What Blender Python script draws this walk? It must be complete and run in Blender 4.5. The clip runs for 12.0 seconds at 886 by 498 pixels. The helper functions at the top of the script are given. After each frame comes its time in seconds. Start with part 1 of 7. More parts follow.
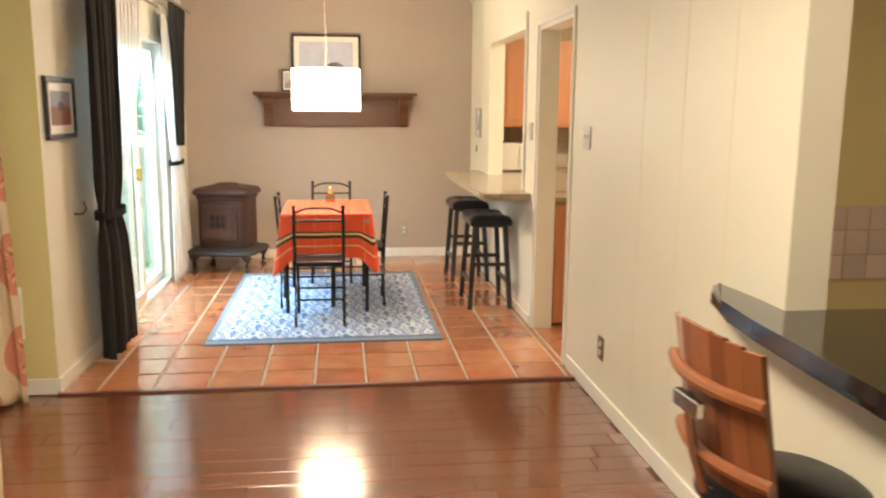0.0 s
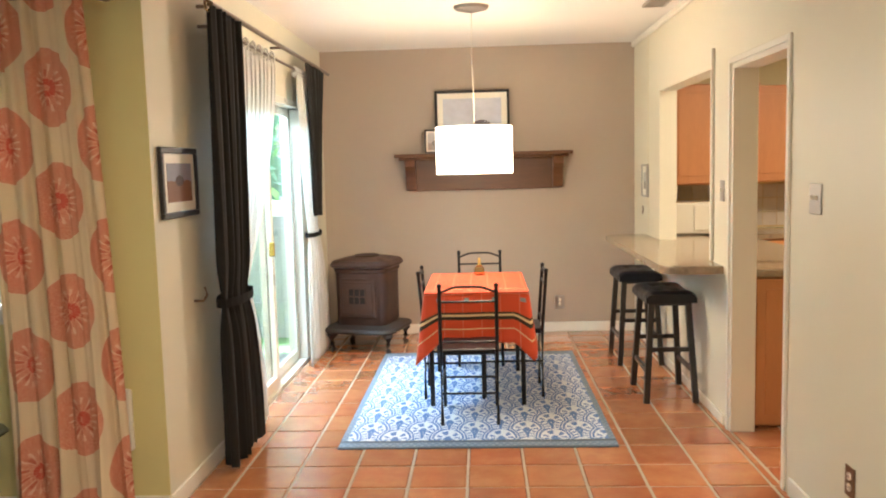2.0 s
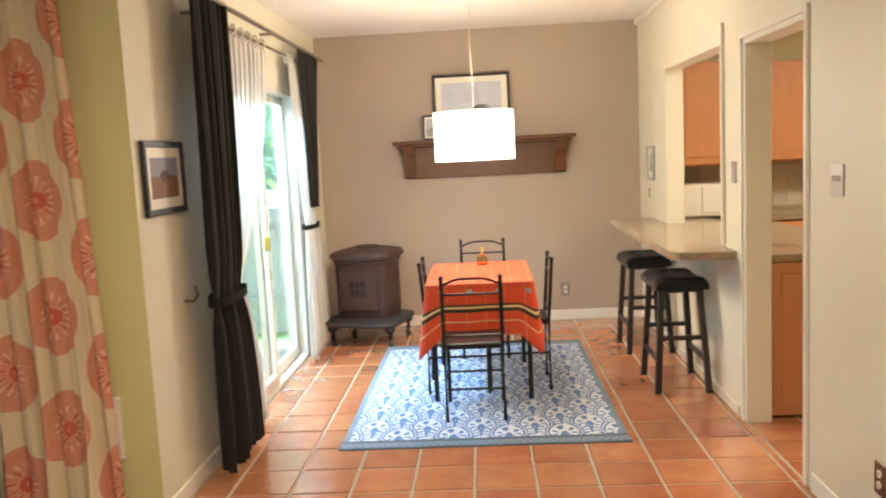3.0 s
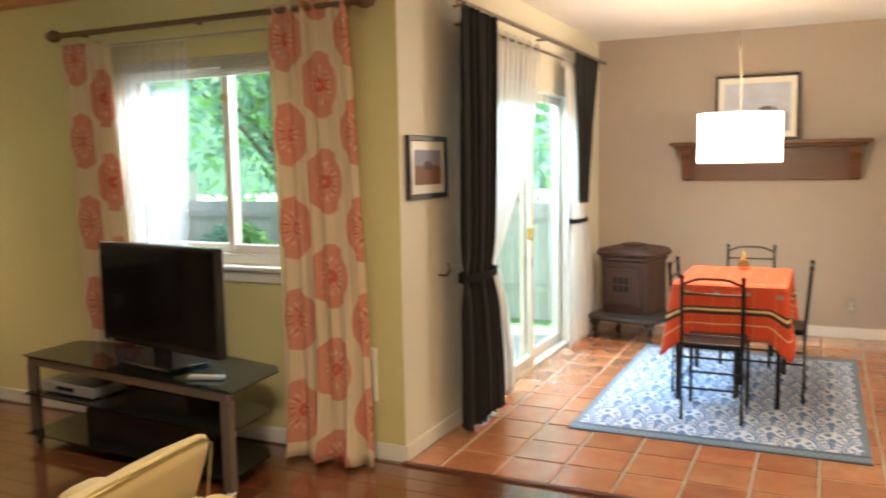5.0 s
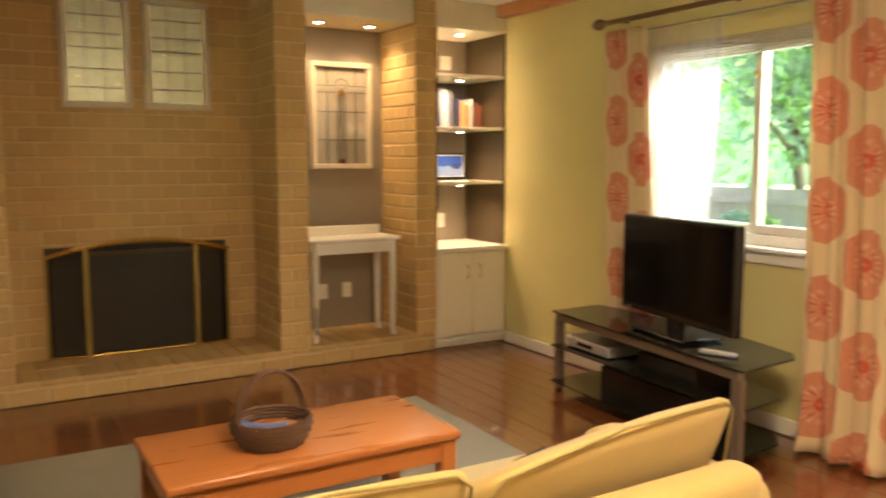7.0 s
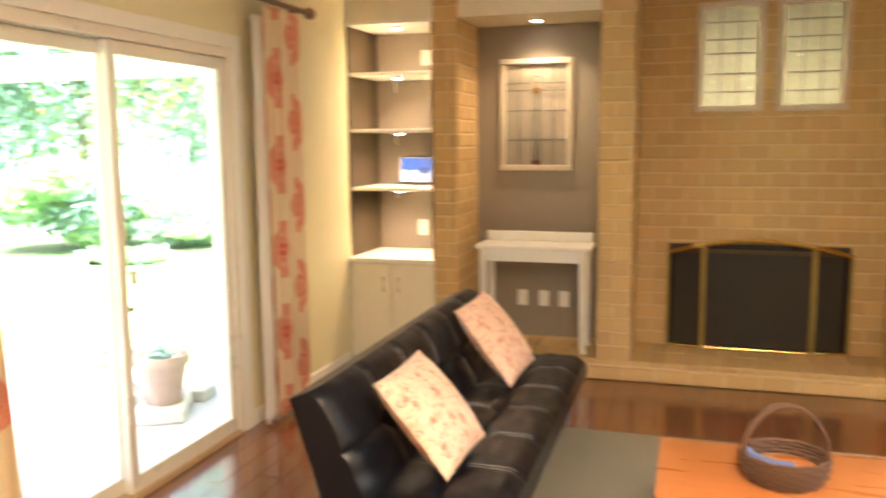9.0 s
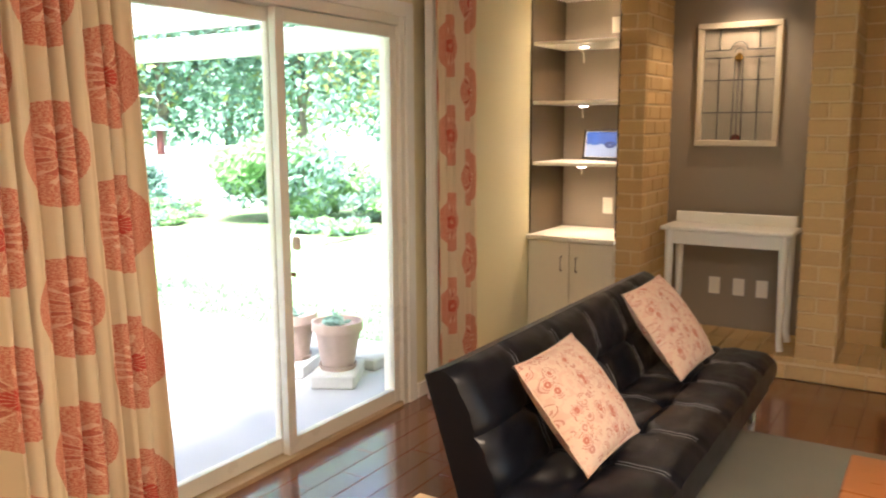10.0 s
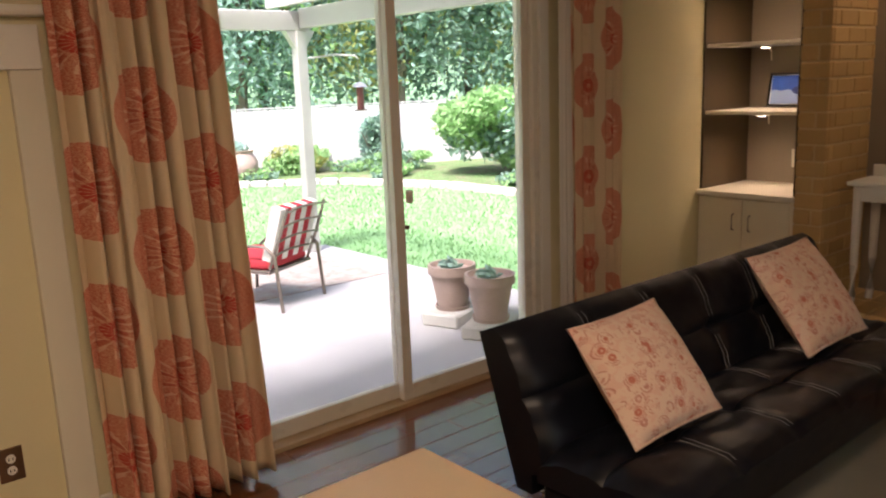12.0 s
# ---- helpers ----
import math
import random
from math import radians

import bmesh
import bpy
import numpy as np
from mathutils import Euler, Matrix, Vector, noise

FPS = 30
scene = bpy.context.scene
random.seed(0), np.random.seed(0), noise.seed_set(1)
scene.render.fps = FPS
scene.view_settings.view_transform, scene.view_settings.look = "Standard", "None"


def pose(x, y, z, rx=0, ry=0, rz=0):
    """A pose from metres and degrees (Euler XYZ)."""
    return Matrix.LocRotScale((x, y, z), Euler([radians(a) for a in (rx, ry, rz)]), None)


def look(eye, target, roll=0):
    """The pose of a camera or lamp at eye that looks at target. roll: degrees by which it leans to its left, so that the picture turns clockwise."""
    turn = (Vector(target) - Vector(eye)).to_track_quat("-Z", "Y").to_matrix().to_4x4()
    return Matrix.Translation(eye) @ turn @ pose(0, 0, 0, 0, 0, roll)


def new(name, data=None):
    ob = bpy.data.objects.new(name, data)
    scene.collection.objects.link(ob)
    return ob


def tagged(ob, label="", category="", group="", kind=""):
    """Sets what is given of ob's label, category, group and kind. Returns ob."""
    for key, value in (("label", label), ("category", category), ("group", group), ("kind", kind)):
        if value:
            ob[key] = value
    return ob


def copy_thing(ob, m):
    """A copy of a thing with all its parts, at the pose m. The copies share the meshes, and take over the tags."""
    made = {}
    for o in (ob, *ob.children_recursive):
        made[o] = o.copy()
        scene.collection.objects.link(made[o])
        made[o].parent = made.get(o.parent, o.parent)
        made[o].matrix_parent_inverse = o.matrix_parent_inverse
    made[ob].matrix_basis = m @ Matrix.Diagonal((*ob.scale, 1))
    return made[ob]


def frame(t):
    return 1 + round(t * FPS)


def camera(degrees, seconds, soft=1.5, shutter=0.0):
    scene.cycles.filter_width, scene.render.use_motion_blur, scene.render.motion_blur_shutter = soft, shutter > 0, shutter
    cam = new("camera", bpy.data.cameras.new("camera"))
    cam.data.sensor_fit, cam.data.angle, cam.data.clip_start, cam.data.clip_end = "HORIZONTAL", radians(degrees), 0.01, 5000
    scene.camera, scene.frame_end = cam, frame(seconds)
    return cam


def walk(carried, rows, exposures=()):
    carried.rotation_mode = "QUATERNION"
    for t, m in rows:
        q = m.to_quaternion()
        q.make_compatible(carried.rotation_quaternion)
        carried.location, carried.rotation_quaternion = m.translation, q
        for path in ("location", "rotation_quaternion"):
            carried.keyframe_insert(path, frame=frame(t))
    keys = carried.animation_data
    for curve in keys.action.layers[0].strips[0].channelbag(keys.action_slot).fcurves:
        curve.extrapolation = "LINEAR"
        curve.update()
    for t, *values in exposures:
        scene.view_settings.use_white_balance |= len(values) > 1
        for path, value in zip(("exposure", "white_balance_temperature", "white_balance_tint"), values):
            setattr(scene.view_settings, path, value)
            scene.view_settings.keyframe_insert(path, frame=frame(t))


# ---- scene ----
cam = camera(57.1, 12.0, soft=2.0, shutter=0.5)
PATH = [
    (0, (1.493, 0.572, 1.501), (1.738, 2.527, 1.161), 0.5),
    (0.5, (1.389, 0.733, 1.516), (1.537, 2.707, 1.229), -0.7),
    (1, (1.389, 1.005, 1.516), (1.357, 2.992, 1.288), -0.7),
    (1.5, (1.413, 1.217, 1.517), (1.369, 3.203, 1.284), -0.6),
    (2, (1.427, 1.416, 1.525), (1.33, 3.403, 1.325), -1.5),
    (2.5, (1.43, 1.639, 1.519), (1.367, 3.626, 1.304), -0.4),
    (2.7, (1.407, 1.635, 1.528), (1.366, 3.621, 1.297), -2.3),
    (4.3, (1.764, 1.408, 1.542), (1.169, 3.304, 1.314), -0.1),
    (4.5, (1.797, 1.411, 1.539), (1.13, 3.28, 1.29), -0.9),
    (5, (1.88, 1.362, 1.505), (1.040, 3.160, 1.296), -1.0),
    (5.5, (1.93, 1.294, 1.452), (0.808, 2.939, 1.27), -0.1),
    (6, (1.876, 1.242, 1.426), (0.519, 2.699, 1.231), 0.8),
    (6.5, (1.845, 1.216, 1.425), (0.307, 2.478, 1.219), 0.8),
    (6.7, (1.83, 1.195, 1.427), (0.23, 2.373, 1.214), 0.4),
    (8.3, (2.037, 1.763, 1.551), (0.059, 1.78, 1.256), -1.0),
    (8.5, (2.039, 1.772, 1.564), (0.067, 1.656, 1.255), -1.4),
    (9, (1.98, 1.833, 1.581), (0.085, 1.251, 1.319), -0.5),
    (9.5, (1.855, 1.921, 1.551), (0.092, 1.02, 1.271), 0.2),
    (10, (1.714, 1.947, 1.525), (0.034, 0.906, 1.22), -0.3),
    (10.5, (1.523, 1.954, 1.529), (-0.062, 0.785, 1.179), -0.9),
    (11, (1.387, 2.058, 1.533), (-0.083, 0.757, 1.152), -2.1),
    (11.5, (1.28, 2.244, 1.532), (0.013, 0.746, 1.142), -0.4),
    (12, (1.267, 2.419, 1.52), (0.008, 0.92, 1.112), -2.2),
]
EXPOSURES = [(0.0, 2.4, 5600, 11), (1.5, 2.5, 5550, 11), (2.0, 2.2, 5550, 12), (2.5, 2.25, 5500, 12), (4.5, 2.2, 5600, 13), (5.5, 2.1, 6100, 12), (6.5, 2.4, 7000, 14), (8.5, 3.3, 6800, 15),
             (9.0, 3.45, 6200, 15), (9.5, 3.15, 5950, 16), (10.0, 2.7, 5800, 17), (10.5, 2.25, 5750, 19), (11.2, 1.75, 5900, 20), (12.0, 1.3, 6250, 24)]
walk(cam, [(t, look(eye, target, roll)) for t, eye, target, roll in PATH], EXPOSURES)

# ---- plan, in metres ----
H = 2.58                      # ceiling
WX, EX = 0.0, 2.80            # dining room west and east walls
FAR = 8.81                    # dining room end wall
WY = 4.90                     # window wall of the living room
SY = -0.50                    # garden wall of the living room
XF = -3.36                    # front of hearth and piers
XB = -3.93                    # back of the niches
XC = -3.88                    # brick chimney breast
KX = 5.4                      # kitchen, far side
GZ = -0.12                    # patio level

# ---- world and light ----
world = bpy.data.worlds.new("world")
scene.world = world
world.use_nodes = True
wn = world.node_tree.nodes
wl = world.node_tree.links
sky = wn.new("ShaderNodeTexSky")
sky.sky_type, sky.sun_disc = "NISHITA", False
sky.sun_elevation, sky.sun_rotation = radians(60), radians(60)
sky.air_density, sky.dust_density, sky.ozone_density = 1.0, 4.0, 1.0
wl.new(sky.outputs[0], wn["Background"].inputs[0])
wn["Background"].inputs[1].default_value = 0.15


def lamp(name, kind, m, power, colour, **more):
    data = bpy.data.lights.new(name, kind)
    data.energy, data.color = power, colour
    for key, value in more.items():
        setattr(data, key, value)
    ob = new(name, data)
    ob.matrix_world = m
    return ob


SUN_DIR = Vector((math.sin(radians(60)) * math.cos(radians(60)), math.cos(radians(60)) * math.cos(radians(60)), math.sin(radians(60))))
lamp("sun", "SUN", look(SUN_DIR * 30, (0, 0, 0)), 5.0, (1.0, 0.96, 0.90), angle=radians(14))
WARM = (1.0, 0.77, 0.49)
lamp("pendant_bulb", "POINT", pose(1.385, 6.95, 1.62), 8.5, WARM, shadow_soft_size=0.06)
lamp("kitchen_light", "AREA", look((4.1, 6.6, 2.52), (4.1, 6.6, 0)), 14, WARM, shape="RECTANGLE", size=1.2, size_y=0.6)
lamp("kitchen_counter_light", "AREA", look((3.9, 2.0, 2.52), (3.9, 2.0, 0)), 6.5, WARM, shape="RECTANGLE", size=0.8, size_y=0.5)
# unseen fill lamp, added for the living room's warm ambient light
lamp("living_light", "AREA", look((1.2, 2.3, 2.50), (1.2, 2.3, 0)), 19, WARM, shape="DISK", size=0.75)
# out-of-view lamps added outside above dining door and window, standing in for sky light
lamp("dining_daylight", "AREA", look((-0.70, 6.82, 2.42), (1.2, 6.82, 0.5)), 27, (0.66, 0.88, 1.0), shape="RECTANGLE", size=2.0, size_y=0.5)
lamp("window_daylight", "AREA", look((-1.16, WY + 0.50, 2.30), (-1.16, WY - 0.2, 1.3)), 14, (0.85, 0.94, 1.0), shape="RECTANGLE", size=1.2, size_y=0.35)


# ---- material helpers ----
class Val:
    """A socket in a node tree, with arithmetic."""

    def __init__(self, nt, s):
        self.nt, self.s = nt, s

    def op(self, kind, *others):
        n = self.nt.nodes.new("ShaderNodeMath")
        n.operation = kind
        for i, o in enumerate((self, *others)):
            if isinstance(o, Val):
                self.nt.links.new(o.s, n.inputs[i])
            else:
                n.inputs[i].default_value = o
        return Val(self.nt, n.outputs[0])

    def __add__(self, o): return self.op("ADD", o)
    def __sub__(self, o): return self.op("SUBTRACT", o)
    def __mul__(self, o): return self.op("MULTIPLY", o)
    def __truediv__(self, o): return self.op("DIVIDE", o)
    def lt(self, o): return self.op("LESS_THAN", o)
    def gt(self, o): return self.op("GREATER_THAN", o)
    def fract(self): return self.op("FRACT")
    def floor(self): return self.op("FLOOR")
    def mod(self, o): return self.op("FLOORED_MODULO", o)
    def abs(self): return self.op("ABSOLUTE")
    def sin(self): return self.op("SINE")
    def max(self, o): return self.op("MAXIMUM", o)
    def min(self, o): return self.op("MINIMUM", o)
    def sqrt(self): return self.op("SQRT")
    def atan2(self, o): return self.op("ARCTAN2", o)
    def inv(self): return Val.one(self.nt) - self

    @staticmethod
    def one(nt, v=1.0):
        n = nt.nodes.new("ShaderNodeValue")
        n.outputs[0].default_value = v
        return Val(nt, n.outputs[0])


def mixcol(nt, fac, a, b):
    n = nt.nodes.new("ShaderNodeMix")
    n.data_type = "RGBA"
    for sock, v in ((n.inputs[0], fac), (n.inputs[6], a), (n.inputs[7], b)):
        if isinstance(v, Val):
            nt.links.new(v.s, sock)
        elif isinstance(v, (tuple, list)):
            sock.default_value = (*v[:3], 1)
        elif isinstance(v, float):
            sock.default_value = v
        else:
            nt.links.new(v, sock)
    return n.outputs[2]


def noise_node(nt, vec, scale, detail=3, rough=0.55, stretch=None):
    if stretch:
        mp = nt.nodes.new("ShaderNodeMapping")
        mp.inputs["Scale"].default_value = stretch
        nt.links.new(vec, mp.inputs[0])
        vec = mp.outputs[0]
    n = nt.nodes.new("ShaderNodeTexNoise")
    n.inputs["Scale"].default_value, n.inputs["Detail"].default_value, n.inputs["Roughness"].default_value = scale, detail, rough
    nt.links.new(vec, n.inputs["Vector"])
    return Val(nt, n.outputs[0])


MATS = {}


def mat(name, col, rough=0.5, metal=0.0, var=0.12, scale=3.0, fine=60.0, bump=0.15, dist=0.002, stretch=None, rand=0.0,
        coat=0.0, col2=None, emit=0.0, alpha=None, transmission=0.0, sheen=0.0, pattern=None, spec=0.5, rvar=0.12, translucent=0.0):
    """Principled material with colour and gloss varied at two scales; pattern(nt, base) may rewrite the colour."""
    m = bpy.data.materials.new(name)
    m.use_nodes = True
    nt = m.node_tree
    b = nt.nodes["Principled BSDF"]
    geo = nt.nodes.new("ShaderNodeNewGeometry")
    pos = geo.outputs["Position"]
    big = noise_node(nt, pos, scale, 3, 0.6, stretch)
    small = noise_node(nt, pos, fine, 2, 0.6, stretch)
    k = (big - 0.5) * (2 * var) + (small - 0.5) * var + 1.0
    if rand:
        info = nt.nodes.new("ShaderNodeObjectInfo")
        k = k * ((Val(nt, info.outputs["Random"]) - 0.5) * (2 * rand) + 1.0)
    base = col
    if col2:
        f = (big - 0.35) * 3.0
        if rand:
            f = f * 0.5 + (Val(nt, info.outputs["Random"]) * 7.31).fract() * 0.7
        base = mixcol(nt, f.max(0.0).min(1.0), col, col2)
    if pattern:
        base = pattern(nt, base)
    mul = nt.nodes.new("ShaderNodeVectorMath")
    mul.operation = "SCALE"
    if isinstance(base, tuple):
        mul.inputs[0].default_value = base[:3]
    else:
        nt.links.new(base, mul.inputs[0])
    nt.links.new(k.s, mul.inputs["Scale"])
    nt.links.new(mul.outputs[0], b.inputs["Base Color"])
    r = (big - 0.5) * (2 * rvar) + rough
    nt.links.new(r.max(0.02).min(1.0).s, b.inputs["Roughness"])
    b.inputs["Metallic"].default_value = metal
    b.inputs["Specular IOR Level"].default_value = spec
    b.inputs["Coat Weight"].default_value = coat
    b.inputs["Coat Roughness"].default_value = 0.12
    b.inputs["Sheen Weight"].default_value = sheen
    b.inputs["Transmission Weight"].default_value = transmission
    if bump:
        bn = nt.nodes.new("ShaderNodeBump")
        bn.inputs["Strength"].default_value, bn.inputs["Distance"].default_value = bump, dist
        nt.links.new((small * 0.5 + big).s, bn.inputs["Height"])
        nt.links.new(bn.outputs[0], b.inputs["Normal"])
    if emit:
        b.inputs["Emission Strength"].default_value = emit
        b.inputs["Emission Color"].default_value = (*col, 1)
    if translucent:
        tr = nt.nodes.new("ShaderNodeBsdfTranslucent")
        nt.links.new(mul.outputs[0], tr.inputs[0])
        mx = nt.nodes.new("ShaderNodeMixShader")
        mx.inputs[0].default_value = translucent
        out = nt.nodes["Material Output"]
        nt.links.new(b.outputs[0], mx.inputs[1])
        nt.links.new(tr.outputs[0], mx.inputs[2])
        nt.links.new(mx.outputs[0], out.inputs[0])
    MATS[name] = m
    return m


def uv_vals(nt):
    n = nt.nodes.new("ShaderNodeUVMap")
    s = nt.nodes.new("ShaderNodeSeparateXYZ")
    nt.links.new(n.outputs[0], s.inputs[0])
    return Val(nt, s.outputs[0]), Val(nt, s.outputs[1])


def pos_vals(nt):
    n = nt.nodes.new("ShaderNodeNewGeometry")
    s = nt.nodes.new("ShaderNodeSeparateXYZ")
    nt.links.new(n.outputs["Position"], s.inputs[0])
    return Val(nt, s.outputs[0]), Val(nt, s.outputs[1]), Val(nt, s.outputs[2])


def medallion_pattern(nt, base):
    """Large round coral flowers in a staggered grid on cream cloth; u across the cloth, v up, in metres."""
    u, v = uv_vals(nt)
    pu, pv = 0.335, 0.470
    cu = u / pu
    col = cu.floor()
    cv = v / pv + col.mod(2.0) * 0.5
    fu, fv = (cu.fract() - 0.5) * pu, (cv.fract() - 0.5) * pv
    r = (fu * fu + fv * fv).sqrt() / 0.164
    a = fv.atan2(fu)
    edge = (a * 40.0).sin().abs() * 0.014
    disc = (r + edge).lt(1.0)
    speck = noise_node(nt, uv_vec(nt), 240, 1).gt(0.50)
    leaf = (a * 5.0).sin().abs()
    outline = leaf.gt(0.72) * leaf.lt(0.86) * r.gt(0.24) * r.lt(0.50)
    tips = (a * 10.0).sin().abs().gt(0.88) * r.gt(0.42) * r.lt(0.60)
    inside = leaf.gt(0.88) * r.gt(0.28) * r.lt(0.46) * speck
    red = (a * 8.0).sin().abs().gt(0.42) * r.gt(0.075) * r.lt(0.22)
    c = mixcol(nt, speck * 0.60, (0.62, 0.19, 0.11), (0.82, 0.53, 0.34))
    c = mixcol(nt, outline.max(tips) * 0.65, c, (0.86, 0.62, 0.42))
    c = mixcol(nt, inside * 0.8, c, (0.45, 0.06, 0.035))
    c = mixcol(nt, red * 0.9, c, (0.55, 0.045, 0.03))
    return mixcol(nt, disc, base, c)


def uv_vec(nt):
    return nt.nodes.new("ShaderNodeUVMap").outputs[0]


def rug_pattern(nt, base):
    """Blue scallops on white with a slate border; u, v in metres from the corner."""
    u, v = uv_vals(nt)
    w, h = 0.30, 0.15
    row = (v / h).floor()
    best = Val.one(nt, 0.0)
    shade = Val.one(nt, 1.0)
    first = None
    for k in range(2):
        rr = row - float(k)
        du = (u / w + rr.mod(2.0) * 0.5).fract() - 0.5
        du = du * w
        dv = v - rr * h
        d = (du * du + dv * dv * 0.28).sqrt() / (w * 0.53)
        inside = d.lt(1.0)
        a = dv.atan2(du)
        band = d.gt(0.90).max(d.gt(0.62) * d.lt(0.68))
        zig = (d.gt(0.70) * d.lt(0.88)) * (a * 22.0).sin().gt(0.25)
        petals = (d.lt(0.58) * d.gt(0.50)).max(d.lt(0.42) * d.gt(0.22) * (a * 8.0).sin().gt(0.1)).max(d.lt(0.12))
        blue = band.max(zig).max(petals)
        if first is None:
            first, shade = inside, blue
        else:
            shade = first * shade + (first.inv()) * blue
    border = v.lt(0.12).max(v.gt(2.17)).max(u.lt(0.035)).max(u.gt(1.495))
    edge = v.lt(0.022).max(v.gt(2.268)).max((v.gt(0.085) * v.lt(0.12)))
    c = mixcol(nt, shade, (0.76, 0.80, 0.84), (0.14, 0.24, 0.50))
    dots = ((u * 160.0).sin() * (v * 120.0).sin()).gt(0.2) * 0.4
    bc = mixcol(nt, dots, (0.16, 0.22, 0.30), (0.45, 0.50, 0.55))
    bc = mixcol(nt, edge, bc, (0.10, 0.13, 0.17))
    return mixcol(nt, border, c, bc)


def cloth_pattern(nt, base):
    """Stripes woven into the tablecloth: v is the distance from the rim, u along it."""
    u, v = uv_vals(nt)
    dark = v.gt(0.145) * v.lt(0.165)
    dark2 = v.gt(0.180) * v.lt(0.192)
    cream = (v.gt(0.166) * v.lt(0.179)).max(v.gt(0.085) * v.lt(0.091)).max(v.gt(0.43) * v.lt(0.436))
    thin = (v / 0.061).fract().lt(0.06) * v.gt(0.30) * 0.5
    mot = (v.gt(0.262) * v.lt(0.283)) * ((u / 0.17).fract() - 0.5).abs().lt(0.085)
    warp = (u / 0.115).fract().lt(0.03) * 0.35
    c = mixcol(nt, warp, base, (0.85, 0.55, 0.35))
    c = mixcol(nt, thin, c, (0.85, 0.45, 0.25))
    c = mixcol(nt, dark.max(dark2), c, (0.05, 0.04, 0.02))
    c = mixcol(nt, cream, c, (0.80, 0.62, 0.30))
    return mixcol(nt, mot, c, (0.30, 0.33, 0.30))


def paisley_pattern(nt, base):
    """Small red flowers, dotted curls and pale pink paisley drops on cream."""
    n = nt.nodes.new("ShaderNodeTexVoronoi")
    n.inputs["Scale"].default_value = 19
    nt.links.new(uv_vec(nt), n.inputs["Vector"])
    d = Val(nt, n.outputs["Distance"])
    m = nt.nodes.new("ShaderNodeTexVoronoi")
    m.inputs["Scale"].default_value = 75
    nt.links.new(uv_vec(nt), m.inputs["Vector"])
    dots = Val(nt, m.outputs["Distance"]).lt(0.30)
    big = noise_node(nt, uv_vec(nt), 11, 2)
    mid = noise_node(nt, uv_vec(nt), 34, 2)
    drop = mid.gt(0.53)
    flower = d.lt(0.24) * d.gt(0.07) * big.gt(0.46)
    curl = ((d * 42.0).sin().gt(0.35)) * d.gt(0.26) * d.lt(0.55) * mid.gt(0.46)
    c = mixcol(nt, drop * 0.36, base, (0.72, 0.36, 0.27))
    c = mixcol(nt, curl * 0.7, c, (0.50, 0.16, 0.12))
    c = mixcol(nt, dots * mid.lt(0.42) * 0.6, c, (0.62, 0.28, 0.20))
    return mixcol(nt, flower * 0.85, c, (0.55, 0.14, 0.08))


CREAM = mat("cream_paint", (0.70, 0.63, 0.38), 0.55, var=0.03, bump=0.08, fine=180)
YELLOW = mat("yellow_green_paint", (0.66, 0.59, 0.27), 0.6, var=0.04, bump=0.1, fine=180)
PALE = mat("pale_paint", (0.71, 0.67, 0.53), 0.55, var=0.03, bump=0.08, fine=180)
TAUPE = mat("taupe_paint", (0.42, 0.345, 0.27), 0.6, var=0.04, bump=0.1, fine=180)
GREY = mat("grey_brown_paint", (0.27, 0.225, 0.17), 0.5, var=0.05, bump=0.08, fine=150)
CEIL = mat("ceiling_paint", (0.80, 0.77, 0.72), 0.8, var=0.03, bump=0.3, fine=120, dist=0.003)
WHITE = mat("white_gloss_paint", (0.78, 0.75, 0.66), 0.35, var=0.03, bump=0.03)
OFFWHITE = mat("offwhite_paint", (0.75, 0.69, 0.53), 0.4, var=0.04, bump=0.04)
VINYL = mat("white_vinyl", (0.74, 0.69, 0.58), 0.3, var=0.03, bump=0.0)
BRICK = mat("tan_brick", (0.58, 0.39, 0.16), 0.8, var=0.14, scale=9, fine=90, bump=0.6, dist=0.004, rand=0.06, col2=(0.50, 0.33, 0.135))
MORTAR = mat("mortar", (0.61, 0.46, 0.24), 0.9, var=0.12, bump=0.5, dist=0.003)
TILE = mat("terracotta_tile", (0.42, 0.13, 0.055), 0.22, var=0.12, scale=7, fine=50, bump=0.12, dist=0.003, rand=0.16, coat=0.8, col2=(0.50, 0.22, 0.09))
GROUT = mat("tile_grout", (0.42, 0.34, 0.24), 0.85, var=0.12, bump=0.4)
PLANK = mat("dark_floor_plank", (0.155, 0.050, 0.018), 0.20, rvar=0.06, var=0.06, scale=3, fine=18, bump=0.22, dist=0.003, stretch=(0.35, 4, 1), rand=0.13, coat=0.8)
GAP = mat("plank_gap", (0.10, 0.035, 0.015), 0.6, var=0.1)
BLACKCLOTH = mat("black_curtain_cloth", (0.013, 0.012, 0.010), 0.9, var=0.2, sheen=0.0, stretch=(6, 6, 0.5))
SHEER = mat("white_sheer_cloth", (0.86, 0.84, 0.80), 0.9, var=0.03, bump=0.1, translucent=0.55)
PINK = mat("medallion_cloth", (0.77, 0.62, 0.40), 0.85, var=0.05, bump=0.15, fine=400, pattern=medallion_pattern, translucent=0.18)
VEIL = mat("thin_veil", (0.88, 0.88, 0.86), 0.9, var=0.03, bump=0, translucent=0.6)


